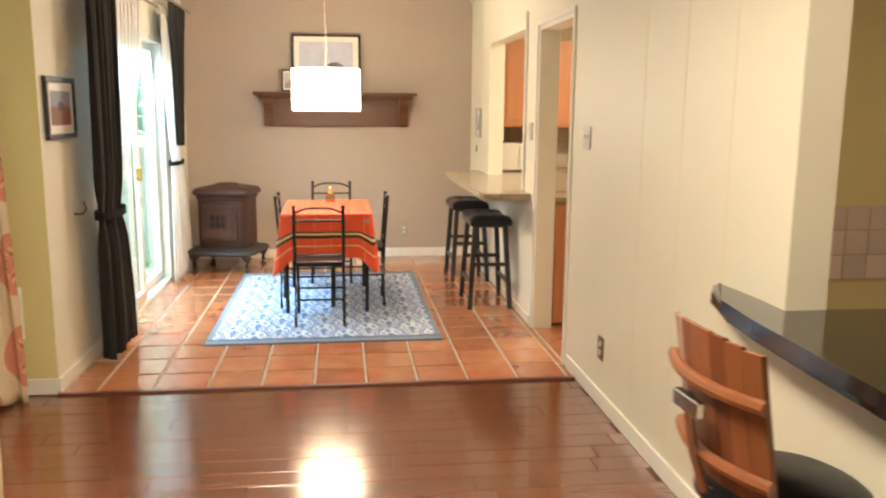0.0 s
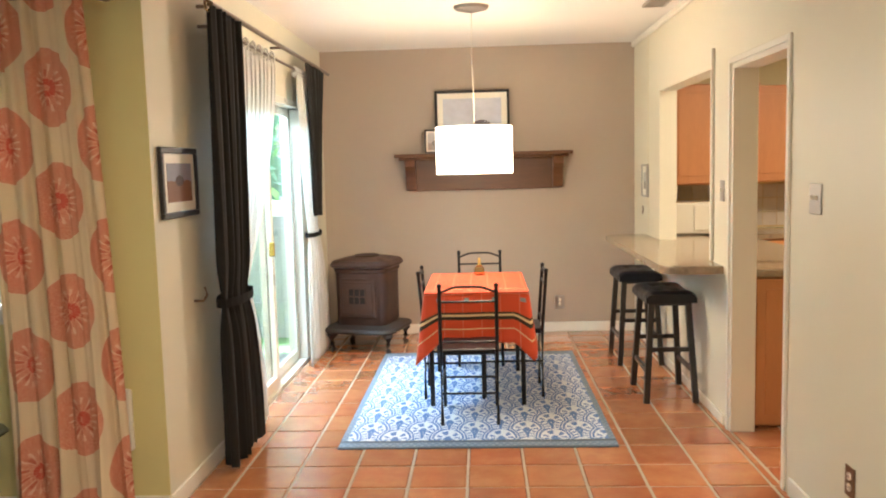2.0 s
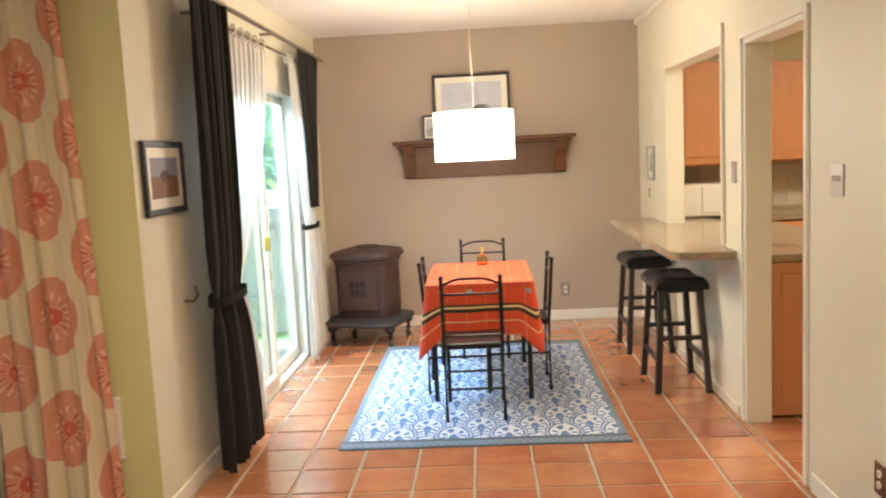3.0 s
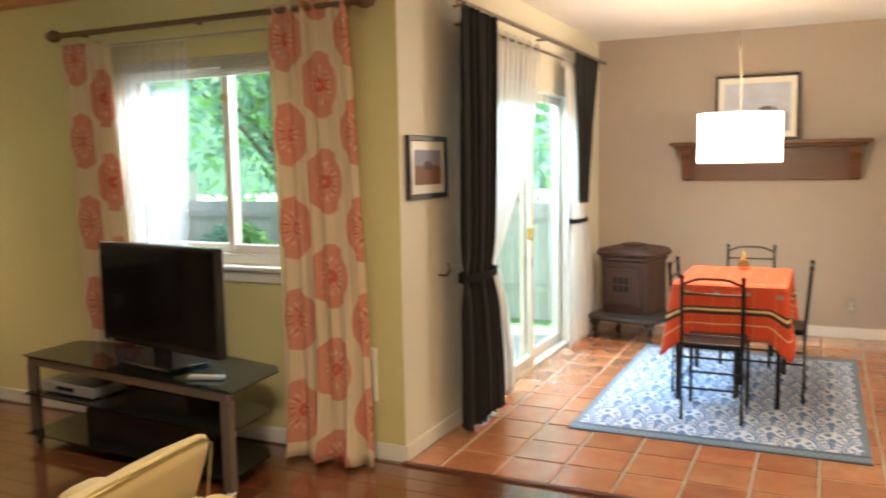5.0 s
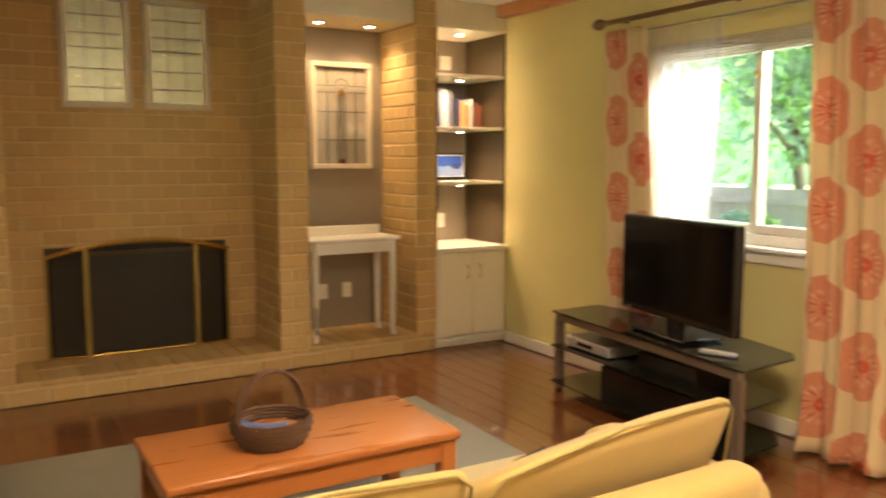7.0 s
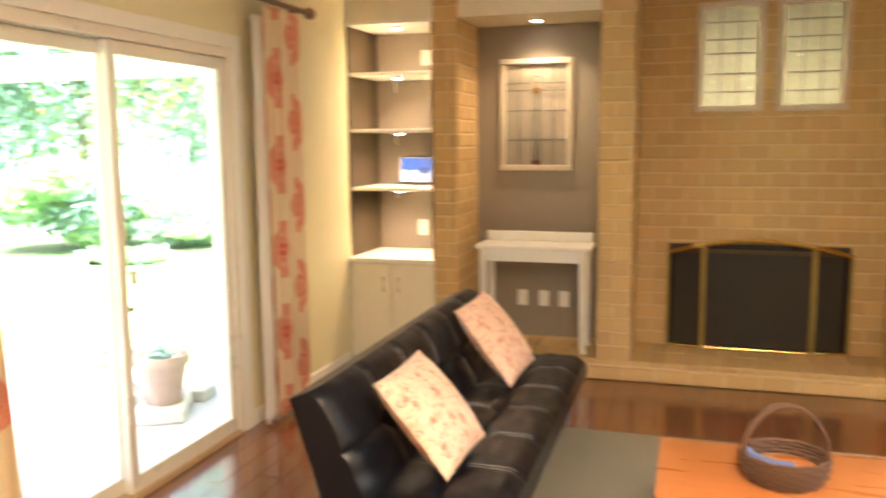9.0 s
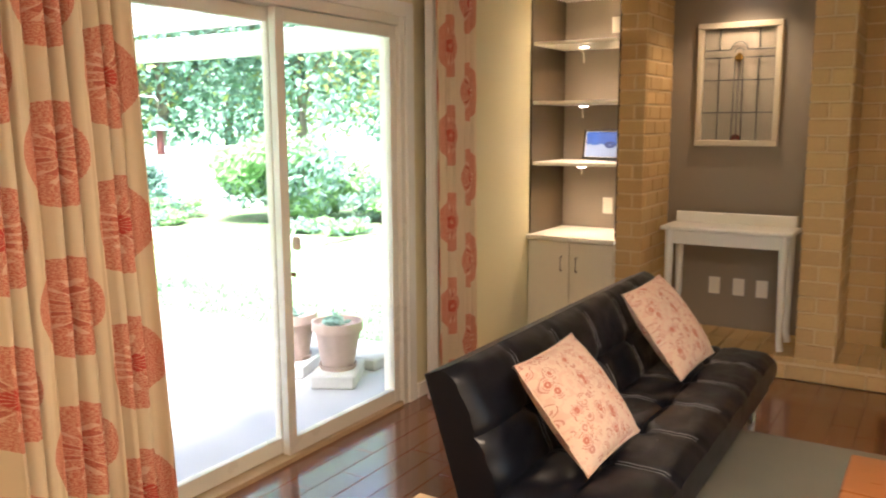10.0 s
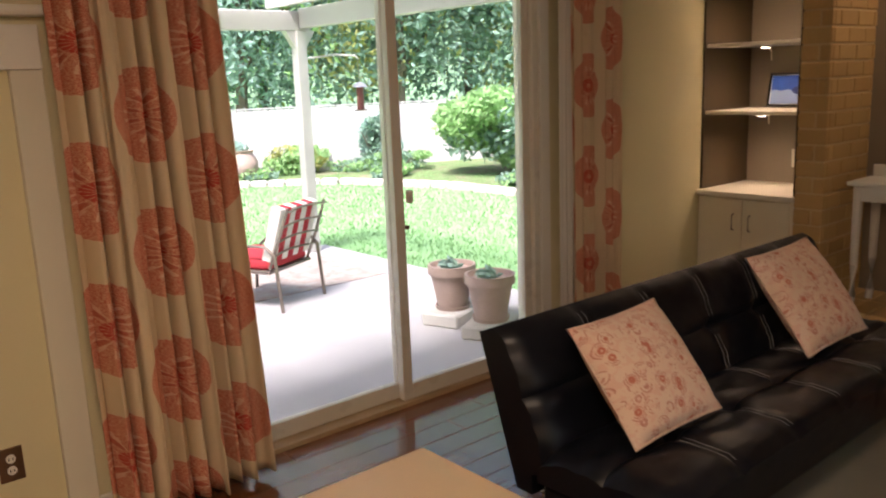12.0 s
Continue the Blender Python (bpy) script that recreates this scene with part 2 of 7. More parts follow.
def see_through(m, solid_share):
    """Lets part of the light straight through a thin weave or mesh."""
    nt = m.node_tree
    out = nt.nodes["Material Output"]
    mx = nt.nodes.new("ShaderNodeMixShader")
    mx.inputs[0].default_value = solid_share
    clear = nt.nodes.new("ShaderNodeBsdfTransparent")
    nt.links.new(clear.outputs[0], mx.inputs[1])
    nt.links.new(out.inputs[0].links[0].from_socket, mx.inputs[2])
    nt.links.new(mx.outputs[0], out.inputs[0])


see_through(VEIL, 0.20)
LINING = mat("curtain_lining", (0.82, 0.78, 0.70), 0.9, var=0.04, translucent=0.2)
RUG = mat("blue_rug_weave", (0.6, 0.6, 0.6), 0.9, var=0.08, fine=300, bump=0.6, dist=0.003, pattern=rug_pattern)
CLOTH = mat("orange_cloth", (0.72, 0.085, 0.022), 0.85, var=0.07, fine=250, bump=0.3, pattern=cloth_pattern)
IRON = mat("black_iron", (0.012, 0.011, 0.011), 0.42, metal=0.3, var=0.15, bump=0.1)
STOVE = mat("rusty_cast_iron", (0.085, 0.040, 0.025), 0.55, metal=0.35, var=0.3, scale=6, bump=0.5, dist=0.003, col2=(0.055, 0.035, 0.03))
DARKIRON = mat("dark_cast_iron", (0.05, 0.045, 0.045), 0.6, metal=0.3, var=0.25, bump=0.4)
BLACKWOOD = mat("black_wood", (0.013, 0.010, 0.009), 0.40, var=0.2, coat=0.2)
BLACKLEATHER = mat("black_leather", (0.005, 0.006, 0.010), 0.34, var=0.2, scale=12, fine=220, bump=0.35, dist=0.003, coat=0.05, spec=0.30)
STITCH = mat("pale_thread", (0.22, 0.22, 0.23), 0.7)
WOOD = mat("mantel_wood", (0.125, 0.050, 0.016), 0.42, var=0.3, scale=5, fine=40, bump=0.2, stretch=(0.4, 3, 3))
ORANGEWOOD = mat("orange_oak", (0.44, 0.155, 0.045), 0.3, var=0.18, scale=5, fine=40, bump=0.1, stretch=(3, 0.35, 3), coat=0.25)
CABWOOD = mat("maple_cabinet", (0.50, 0.22, 0.085), 0.42, var=0.15, scale=4, fine=40, bump=0.08, stretch=(3, 3, 0.4))
CHAIRWOOD = mat("striped_ash", (0.24, 0.085, 0.030), 0.35, var=0.25, scale=5, fine=40, bump=0.1, stretch=(1, 4, 0.5), coat=0.2)
DARKWOOD = mat("dark_wood_strip", (0.12, 0.04, 0.02), 0.35, var=0.2)
CHROME = mat("chrome", (0.75, 0.75, 0.75), 0.12, metal=1.0, var=0.05, bump=0)
BRASS = mat("brass", (0.72, 0.50, 0.16), 0.25, metal=1.0, var=0.1, bump=0)
NICKEL = mat("brushed_plate", (0.45, 0.43, 0.40), 0.35, metal=0.9, var=0.1, bump=0)
BRONZE = mat("bronze_plate", (0.20, 0.13, 0.08), 0.4, metal=0.8, var=0.1, bump=0)
PLASTIC = mat("white_plastic", (0.80, 0.76, 0.66), 0.35, var=0.03, bump=0)
BLACKPLASTIC = mat("black_plastic", (0.010, 0.010, 0.011), 0.2, var=0.1, bump=0)
SCREEN = mat("black_screen", (0.004, 0.004, 0.005), 0.10, spec=0.15, var=0.05, bump=0, rvar=0.02)
GUNMETAL = mat("gunmetal_frame", (0.22, 0.175, 0.145), 0.35, metal=0.6, var=0.1, bump=0.05)
SMOKE = mat("smoked_glass", (0.03, 0.035, 0.03), 0.05, var=0.02, bump=0, transmission=0.6, rvar=0.01)
SILVER = mat("silver_plastic", (0.42, 0.42, 0.43), 0.35, metal=0.4, var=0.05, bump=0)
YCLOTH = mat("yellow_upholstery", (0.45, 0.335, 0.12), 0.9, var=0.08, scale=4, fine=300, bump=0.3, sheen=0.2)
YSEAT = mat("cream_upholstery", (0.45, 0.37, 0.20), 0.9, var=0.07, scale=4, fine=300, bump=0.3, sheen=0.2)
PIPING = mat("olive_piping", (0.22, 0.17, 0.06), 0.8)
PAISLEY = mat("paisley_cloth", (0.78, 0.57, 0.43), 0.9, var=0.05, fine=300, bump=0.2, pattern=paisley_pattern)
MAT_GREY = mat("olive_grey_carpet", (0.21, 0.185, 0.13), 0.95, var=0.15, fine=350, bump=0.8, dist=0.004)
GRANITE = mat("tan_granite", (0.38, 0.29, 0.18), 0.2, var=0.35, scale=25, fine=140, bump=0.0, coat=0.3, col2=(0.20, 0.15, 0.10))
BLACKGRANITE = mat("black_granite", (0.012, 0.012, 0.013), 0.1, var=0.4, scale=30, fine=200, bump=0, coat=0.5)
SPLASH = mat("travertine_tile", (0.62, 0.54, 0.44), 0.5, var=0.15, rand=0.12, bump=0.15)
CONCRETE = mat("patio_concrete", (0.44, 0.42, 0.41), 0.85, var=0.16, scale=2.2, fine=120, bump=0.4, dist=0.003)
GRASS = mat("lawn_grass", (0.21, 0.38, 0.16), 0.9, var=0.3, scale=1.5, fine=60, bump=0.8, dist=0.02)
SOIL = mat("bed_soil", (0.09, 0.07, 0.05), 0.95, var=0.3, fine=30, bump=0.8, dist=0.02)
# leaf greens lightened and blued, the garden's bright haze put into them
LEAF_D = mat("dark_leaves", (0.19, 0.31, 0.22), 0.5, var=0.4, scale=1.6, fine=12, bump=0, translucent=0.35)
LEAF_L = mat("bright_leaves", (0.30, 0.50, 0.20), 0.5, var=0.35, scale=2.5, fine=14, bump=0, translucent=0.4)
LEAF_Y = mat("yellow_leaves", (0.36, 0.38, 0.12), 0.6, var=0.3, scale=2.5, fine=14, bump=0, translucent=0.3)
LEAF_B = mat("bluegreen_leaves", (0.29, 0.44, 0.36), 0.5, var=0.35, scale=2, fine=12, bump=0, translucent=0.35)
BARK = mat("grey_bark", (0.20, 0.16, 0.12), 0.9, var=0.3, bump=0.8, dist=0.02)
FENCE = mat("weathered_fence", (0.50, 0.48, 0.47), 0.85, var=0.15, scale=3, fine=40, bump=0.4, stretch=(3, 3, 0.3), rand=0.08)
PATIOPAINT = mat("patio_cover_paint", (0.52, 0.50, 0.46), 0.6, var=0.08, bump=0.1)
POT = mat("terracotta_pot", (0.40, 0.29, 0.24), 0.85, var=0.2, scale=8, bump=0.3)
STONE = mat("pale_stone", (0.50, 0.47, 0.42), 0.85, var=0.2, rand=0.1, bump=0.6, dist=0.01)
REDCLOTH = mat("red_striped_cushion", (0.45, 0.03, 0.04), 0.85, var=0.1, bump=0.2)
WHITECLOTH = mat("white_striped_cushion", (0.72, 0.68, 0.62), 0.85, var=0.05, bump=0.2)
SOOT = mat("firebox_soot", (0.015, 0.012, 0.010), 0.95, var=0.4, bump=0.4)
LOG = mat("charred_log", (0.05, 0.03, 0.02), 0.95, var=0.5, bump=0.8, dist=0.01)
# cream darkened so the frames' shade in the niches sits in the colour
FRAMEPAINT = mat("aged_cream_frame_paint", (0.56, 0.49, 0.36), 0.5, var=0.1, bump=0.08)
DARKBRASS = mat("aged_brass", (0.34, 0.25, 0.08), 0.45, metal=0.9, var=0.2, bump=0)
LEAD = mat("lead_came", (0.06, 0.055, 0.05), 0.5, metal=0.6)
WICKER = mat("dark_wicker", (0.10, 0.05, 0.025), 0.7, var=0.35, fine=90, bump=0.6)
SIDING = mat("house_siding", (0.60, 0.58, 0.54), 0.7, var=0.06)
LAMPGLOW = mat("lit_shade_fabric", (1.0, 0.80, 0.52), 0.8, var=0.02, bump=0, emit=2.2)
PUCK = mat("lit_puck_lens", (1.0, 0.85, 0.62), 0.5, var=0.0, bump=0, emit=8.0)
# glow for the added living room fill lamp
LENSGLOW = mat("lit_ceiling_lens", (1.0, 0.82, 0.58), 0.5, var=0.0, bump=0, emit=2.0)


def glass_mat(name, tint=(1, 1, 1), rough=0.0):
    m = bpy.data.materials.new(name)
    m.use_nodes = True
    b = m.node_tree.nodes["Principled BSDF"]
    b.inputs["Base Color"].default_value = (*tint, 1)
    b.inputs["Roughness"].default_value = rough
    b.inputs["Transmission Weight"].default_value = 1
    b.inputs["IOR"].default_value = 1.12
    return m


GLASS = glass_mat("window_glass", (0.97, 1.0, 0.99))
ARTGLASS = glass_mat("textured_art_glass", (0.95, 0.96, 0.93), 0.04)
SILVERGLASS = mat("silvered_mottled_glass", (0.50, 0.55, 0.42), 0.22, metal=0.7, var=0.3, scale=18, fine=120, bump=0.8, dist=0.004)
AMBER = glass_mat("amber_glass", (0.75, 0.50, 0.10), 0.1)
RUBY = glass_mat("ruby_glass", (0.35, 0.03, 0.03), 0.1)
JARGLASS = glass_mat("jar_glass", (0.80, 0.55, 0.25), 0.05)


# ---- mesh helpers ----
def box(bm, x0, x1, y0, y1, z0, z1, bevel=0.0, seg=1):
    m = Matrix.Translation(((x0 + x1) / 2, (y0 + y1) / 2, (z0 + z1) / 2)) @ Matrix.Diagonal((abs(x1 - x0), abs(y1 - y0), abs(z1 - z0), 1))
    vs = bmesh.ops.create_cube(bm, size=1, matrix=m)["verts"]
    if bevel:
        es = list({e for v in vs for e in v.link_edges})
        bmesh.ops.bevel(bm, geom=es, offset=bevel, segments=seg, profile=0.5, affect="EDGES")
    return vs


def rod(bm, p, q, r, r2=None, n=8, caps=True):
    p, q = Vector(p), Vector(q)
    d = q - p
    turn = d.to_track_quat("Z", "Y").to_matrix().to_4x4()
    bmesh.ops.create_cone(bm, cap_ends=caps, segments=n, radius1=r, radius2=r if r2 is None else r2, depth=d.length,
                          matrix=Matrix.Translation((p + q) / 2) @ turn)


def bar(bm, p, q, w, d, up=(0, 0, 1)):
    """A square bar from p to q."""
    p, q = Vector(p), Vector(q)
    ax = (q - p).normalized()
    side = ax.cross(Vector(up))
    if side.length < 1e-4:
        side = Vector((1, 0, 0))
    side.normalize()
    top = side.cross(ax)
    vs = [bm.verts.new(e + side * (w / 2 * a) + top * (d / 2 * b)) for e in (p, q) for a, b in ((-1, -1), (1, -1), (1, 1), (-1, 1))]
    for f in ((0, 1, 2, 3), (7, 6, 5, 4), (0, 4, 5, 1), (1, 5, 6, 2), (2, 6, 7, 3), (3, 7, 4, 0)):
        bm.faces.new([vs[i] for i in f])


def tube(bm, pts, r, n=6, closed=False):
    pts = [Vector(p) for p in pts]
    rings = []
    for i, p in enumerate(pts):
        a = pts[i - 1] if (i or closed) else p
        b = pts[(i + 1) % len(pts)] if (i < len(pts) - 1 or closed) else p
        d = (b - a).normalized()
        m = d.to_track_quat("Z", "Y").to_matrix()
        rr = r[i] if isinstance(r, (list, tuple)) else r
        rings.append([bm.verts.new(p + m @ Vector((math.cos(t) * rr, math.sin(t) * rr, 0))) for t in [2 * math.pi * k / n for k in range(n)]])
    for i in range(len(rings) - (0 if closed else 1)):
        a, b = rings[i], rings[(i + 1) % len(rings)]
        for k in range(n):
            bm.faces.new((a[k], a[(k + 1) % n], b[(k + 1) % n], b[k]))
    if not closed:
        bm.faces.new(rings[0][::-1])
        bm.faces.new(rings[-1])


def lathe(bm, prof, n=24, centre=(0, 0, 0), sx=1.0, sy=1.0, power=2.0):
    """Turn (radius, z) round the z axis; power above 2 squares the section."""
    cx, cy, cz = centre
    rings = []
    for r, z in prof:
        ring = []
        for k in range(n):
            t = 2 * math.pi * k / n
            c, s = math.cos(t), math.sin(t)
            q = (abs(c) ** power + abs(s) ** power) ** (-1 / power)
            ring.append(bm.verts.new((cx + c * q * r * sx, cy + s * q * r * sy, cz + z)))
        rings.append(ring)
    for a, b in zip(rings, rings[1:]):
        for k in range(n):
            bm.faces.new((a[k], a[(k + 1) % n], b[(k + 1) % n], b[k]))
    if prof[0][0] > 1e-5:
        bm.faces.new(rings[0][::-1])
    if prof[-1][0] > 1e-5:
        bm.faces.new(rings[-1])


def mesh_from(bm, name, material, smooth=False):
    bmesh.ops.recalc_face_normals(bm, faces=bm.faces[:])
    me = bpy.data.meshes.new(name)
    bm.to_mesh(me)
    bm.free()
    for m in material if isinstance(material, (list, tuple)) else (material,):
        me.materials.append(m)
    if smooth:
        me.polygons.foreach_set("use_smooth", [True] * len(me.polygons))
        me.set_sharp_from_angle(angle=radians(38))
    return me


def part(name, bm, material, parent=None, label="", smooth=False, kind=""):
    ob = new(name, mesh_from(bm, name, material, smooth))
    ob.parent = parent
    return tagged(ob, label=label, kind=kind)


def thing(name, at=(0, 0, 0), rz=0.0, label="", category="", group=""):
    ob = new(name)
    ob.empty_display_size = 0.1
    ob.matrix_basis = pose(*at, 0, 0, rz)
    return tagged(ob, label, category, group)


def solid(name, material, build, label="", category="", group="", kind="", smooth=False):
    """A one-mesh thing or piece of the setting, in world coordinates."""
    bm = bmesh.new()
    build(bm)
    ob = new(name, mesh_from(bm, name, material, smooth))
    return tagged(ob, label, category, group, kind)


def boxes(name, material, items, parent=None, bevel=0.0, label="", kind="", smooth=False):
    bm = bmesh.new()
    for it in items:
        box(bm, *it, bevel=bevel)
    return part(name, bm, material, parent, label, smooth, kind)


def wall(name, axis, c0, c1, a0, a1, z0, z1, holes, material, label):
    """A straight wall with openings; axis says which way its thickness c0..c1 lies."""
    bm = bmesh.new()
    cuts = sorted({a0, a1, *[h[0] for h in holes], *[h[1] for h in holes]})
    for p, q in zip(cuts, cuts[1:]):
        zs = [z0]
        for h in sorted(holes, key=lambda h: h[2]):
            if h[0] <= p and h[1] >= q:
                zs += [h[2], h[3]]
        zs.append(z1)
        for za, zb in zip(zs[::2], zs[1::2]):
            if zb - za > 1e-4:
                box(bm, *((c0, c1, p, q) if axis == "x" else (p, q, c0, c1)), za, zb)
    bmesh.ops.remove_doubles(bm, verts=bm.verts[:], dist=1e-5)
    ob = new(name, mesh_from(bm, name, material))
    return tagged(ob, label=label, kind="structure")

# ---- setting ----
wall("wall_west_dining", "x", WX - 0.16, WX, WY, FAR + 0.16, 0, H, [(5.78, 7.86, 0, 2.06)], PALE, "pale cream painted dining room wall with a garden door")
wall("wall_end_dining", "y", FAR, FAR + 0.16, WX, EX + 0.13, 0, H, [], TAUPE, "taupe painted end wall of the dining room")
wall("wall_kitchen", "x", EX, EX + 0.13, 2.79, FAR, 0, H, [(5.14, 5.97, 0, 2.04), (6.33, 7.78, 0.86, 2.06)], PALE, "cream panelled wall with a doorway and a serving hatch")
wall("wall_bar_low", "x", EX, EX + 0.13, 0.2, 2.79, 0, 0.84, [], PALE, "cream half wall under the black counter")
wall("wall_bar_high", "x", EX, EX + 0.13, 0.2, 2.79, 2.2, H, [], PALE, "cream wall above the counter opening")
wall("wall_entry", "x", EX, EX + 0.13, SY - 0.14, 0.2, 0, H, [], PALE, "cream wall beside the counter")
wall("wall_window", "y", WY, WY + 0.15, -4.1, WX - 0.16, 0, H, [(-1.80, -0.52, 0.97, 2.10)], YELLOW, "yellow green painted wall with a window")
wall("wall_garden", "y", SY - 0.14, SY, -4.1, EX + 0.13, 0, H, [(-1.86, -0.02, 0, 2.07)], CREAM, "cream painted wall with a sliding garden door")
wall("wall_back", "x", -4.1, XB - 0.02, SY, WY, 0, H, [], GREY, "grey brown painted wall behind the shelves and niches")
wall("wall_kitchen_end", "y", FAR, FAR + 0.16, EX + 0.13, KX, 0, H, [], CREAM, "cream kitchen wall")
wall("wall_kitchen_side", "x", KX, KX + 0.1, SY, FAR + 0.16, 0, H, [], CREAM, "cream kitchen side wall")
wall("wall_kitchen_front", "y", SY - 0.14, SY, EX + 0.13, KX + 0.1, 0, H, [], CREAM, "cream kitchen wall")
# the picture side of the dining wall's end shows the living room's yellow paint
solid("wall_end_strip", YELLOW, lambda bm: box(bm, -0.16, -0.001, WY - 0.003, WY, 0, H), "yellow green painted wall end", kind="structure")
solid("ceiling", CEIL, lambda bm: box(bm, -4.1, KX + 0.1, SY - 0.14, FAR + 0.16, H, H + 0.12), "off-white textured ceiling", kind="structure")
solid("roof", MATS["house_siding"], lambda bm: box(bm, -4.6, KX + 0.5, SY - 0.3, FAR + 0.6, H + 0.16, H + 0.3), "plain roof slab", kind="structure")
solid("ceiling_beam", CABWOOD, lambda bm: (box(bm, XF, WX - 0.2, WY - 0.09, WY, 2.49, H - 0.001)), "tan wooden beam along the top of the window wall", kind="structure")
solid("subfloor_dining", GROUT, lambda bm: box(bm, WX - 0.16, KX, 4.87, FAR + 0.1, -0.08, -0.006), "sandy grout between floor tiles", kind="structure")
solid("subfloor_living", GAP, lambda bm: (box(bm, -4.1, KX, SY - 0.1, 4.87, -0.08, -0.004), box(bm, -4.1, WX - 0.161, 4.87, 5.02, -0.08, -0.004)), "dark gaps between floor boards", kind="structure")
solid("floor_threshold", DARKWOOD, lambda bm: box(bm, 0.0, EX, 4.845, 4.885, -0.01, 0.012, bevel=0.004), "dark wooden threshold strip between boards and tiles", kind="structure")

bb = []
bb += [(0.0, 0.014, WY, 5.72), (0.0, 0.014, 7.93, FAR - 0.014)]
bm_items = [(0.0, 0.014, 4.89, 5.70, 0, 0.085), (0.0, 0.014, 7.93, FAR - 0.015, 0, 0.085), (0.0, EX, FAR - 0.014, FAR, 0, 0.09),
            (EX - 0.014, EX, 3.0, 5.05, 0, 0.085), (EX - 0.014, EX, 0.2, 3.0, 0, 0.085), (EX - 0.012, EX, 6.06, FAR - 0.015, 0, 0.06),
            (XF + 0.03, -0.0, WY - 0.018, WY - 0.003, 0, 0.085), (-3.3, -1.95, SY, SY + 0.014, 0, 0.085), (0.05, EX - 0.014, SY, SY + 0.014, 0, 0.085)]
for it in bm_items:
    solid("baseboard", WHITE, lambda bm: box(bm, *it, bevel=0.003), "white painted baseboard", kind="structure")


def casing(axis, c, a0, a1, z1, w, t, label, name="trim"):
    """Flat trim round three sides of an opening; c is the wall's face, t how far it stands out (signed)."""
    for p in ((a0 - w, a0, 0, z1 + w), (a1, a1 + w, 0, z1 + w), (a0, a1, z1, z1 + w)):
        lo, hi = min(c, c + t), max(c, c + t)
        dims = (lo, hi, p[0], p[1], p[2], p[3]) if axis == "x" else (p[0], p[1], lo, hi, p[2], p[3])
        solid(name, WHITE, lambda bm: box(bm, *dims, bevel=0.002), label, kind="structure")


casing("x", EX, 5.14, 5.97, 2.04, 0.03, -0.014, "white painted door casing")
# lining of the doorway
for dims in ((EX - 0.002, EX + 0.132, 5.94, 5.972, 0, 2.04), (EX - 0.002, EX + 0.132, 5.138, 5.17, 0, 2.04), (EX - 0.002, EX + 0.132, 5.17, 5.94, 2.012, 2.045)):
    solid("trim", WHITE, lambda bm: box(bm, *dims, bevel=0.002), "white painted doorway lining", kind="structure")
solid("trim", WHITE, lambda bm: box(bm, EX - 0.02, EX, 6.30, 6.325, 0.93, 2.17, bevel=0.003), "thin white batten on the wall", kind="structure")
solid("trim", WHITE, lambda bm: box(bm, EX - 0.03, EX, 5.0, FAR - 0.01, H - 0.05, H - 0.001, bevel=0.01), "white cove strip under the ceiling", kind="structure")
# shallow grooves of the wall panels, as thin proud strips
for i, y in enumerate((3.2, 3.6, 4.02, 8.2)):
    solid("trim", CREAM, lambda bm: box(bm, EX - 0.0015, EX, y, y + 0.005, 0.09 if y < 6 else 0.95, H - 0.002), "narrow seam of the wall panelling", kind="structure")
solid("trim", PALE, lambda bm: (box(bm, 0.50, 0.60, SY, SY + 0.03, 0, 1.60, bevel=0.003)), "pale upright trim board", kind="structure")
solid("trim", WHITE, lambda bm: (box(bm, 0.50, 1.6, SY, SY + 0.035, 1.60, 1.74, bevel=0.003), box(bm, 0.46, 1.6, SY, SY + 0.06, 1.765, 1.80, bevel=0.012, seg=2)), "white header ledge", kind="structure")
casing("y", SY, -1.86, -0.02, 2.07, 0.07, 0.016, "cream painted casing of the garden door")

# ---- ground outside ----
solid("ground", GRASS, lambda bm: box(bm, -60, 60, -70, 60, -0.62, -0.16), "mown green lawn", kind="structure")
solid("patio", CONCRETE, lambda bm: box(bm, -3.15, 6.5, -4.75, SY - 0.14, -0.30, GZ), "pale worn concrete patio", kind="structure")
solid("porch", CONCRETE, lambda bm: box(bm, -1.2, -0.16, 5.3, 8.6, -0.30, GZ), "concrete step outside the dining room", kind="structure")


PATIOTAN = mat("tan_sill_paint", (0.46, 0.33, 0.18), 0.5, var=0.2, scale=8, bump=0.1)


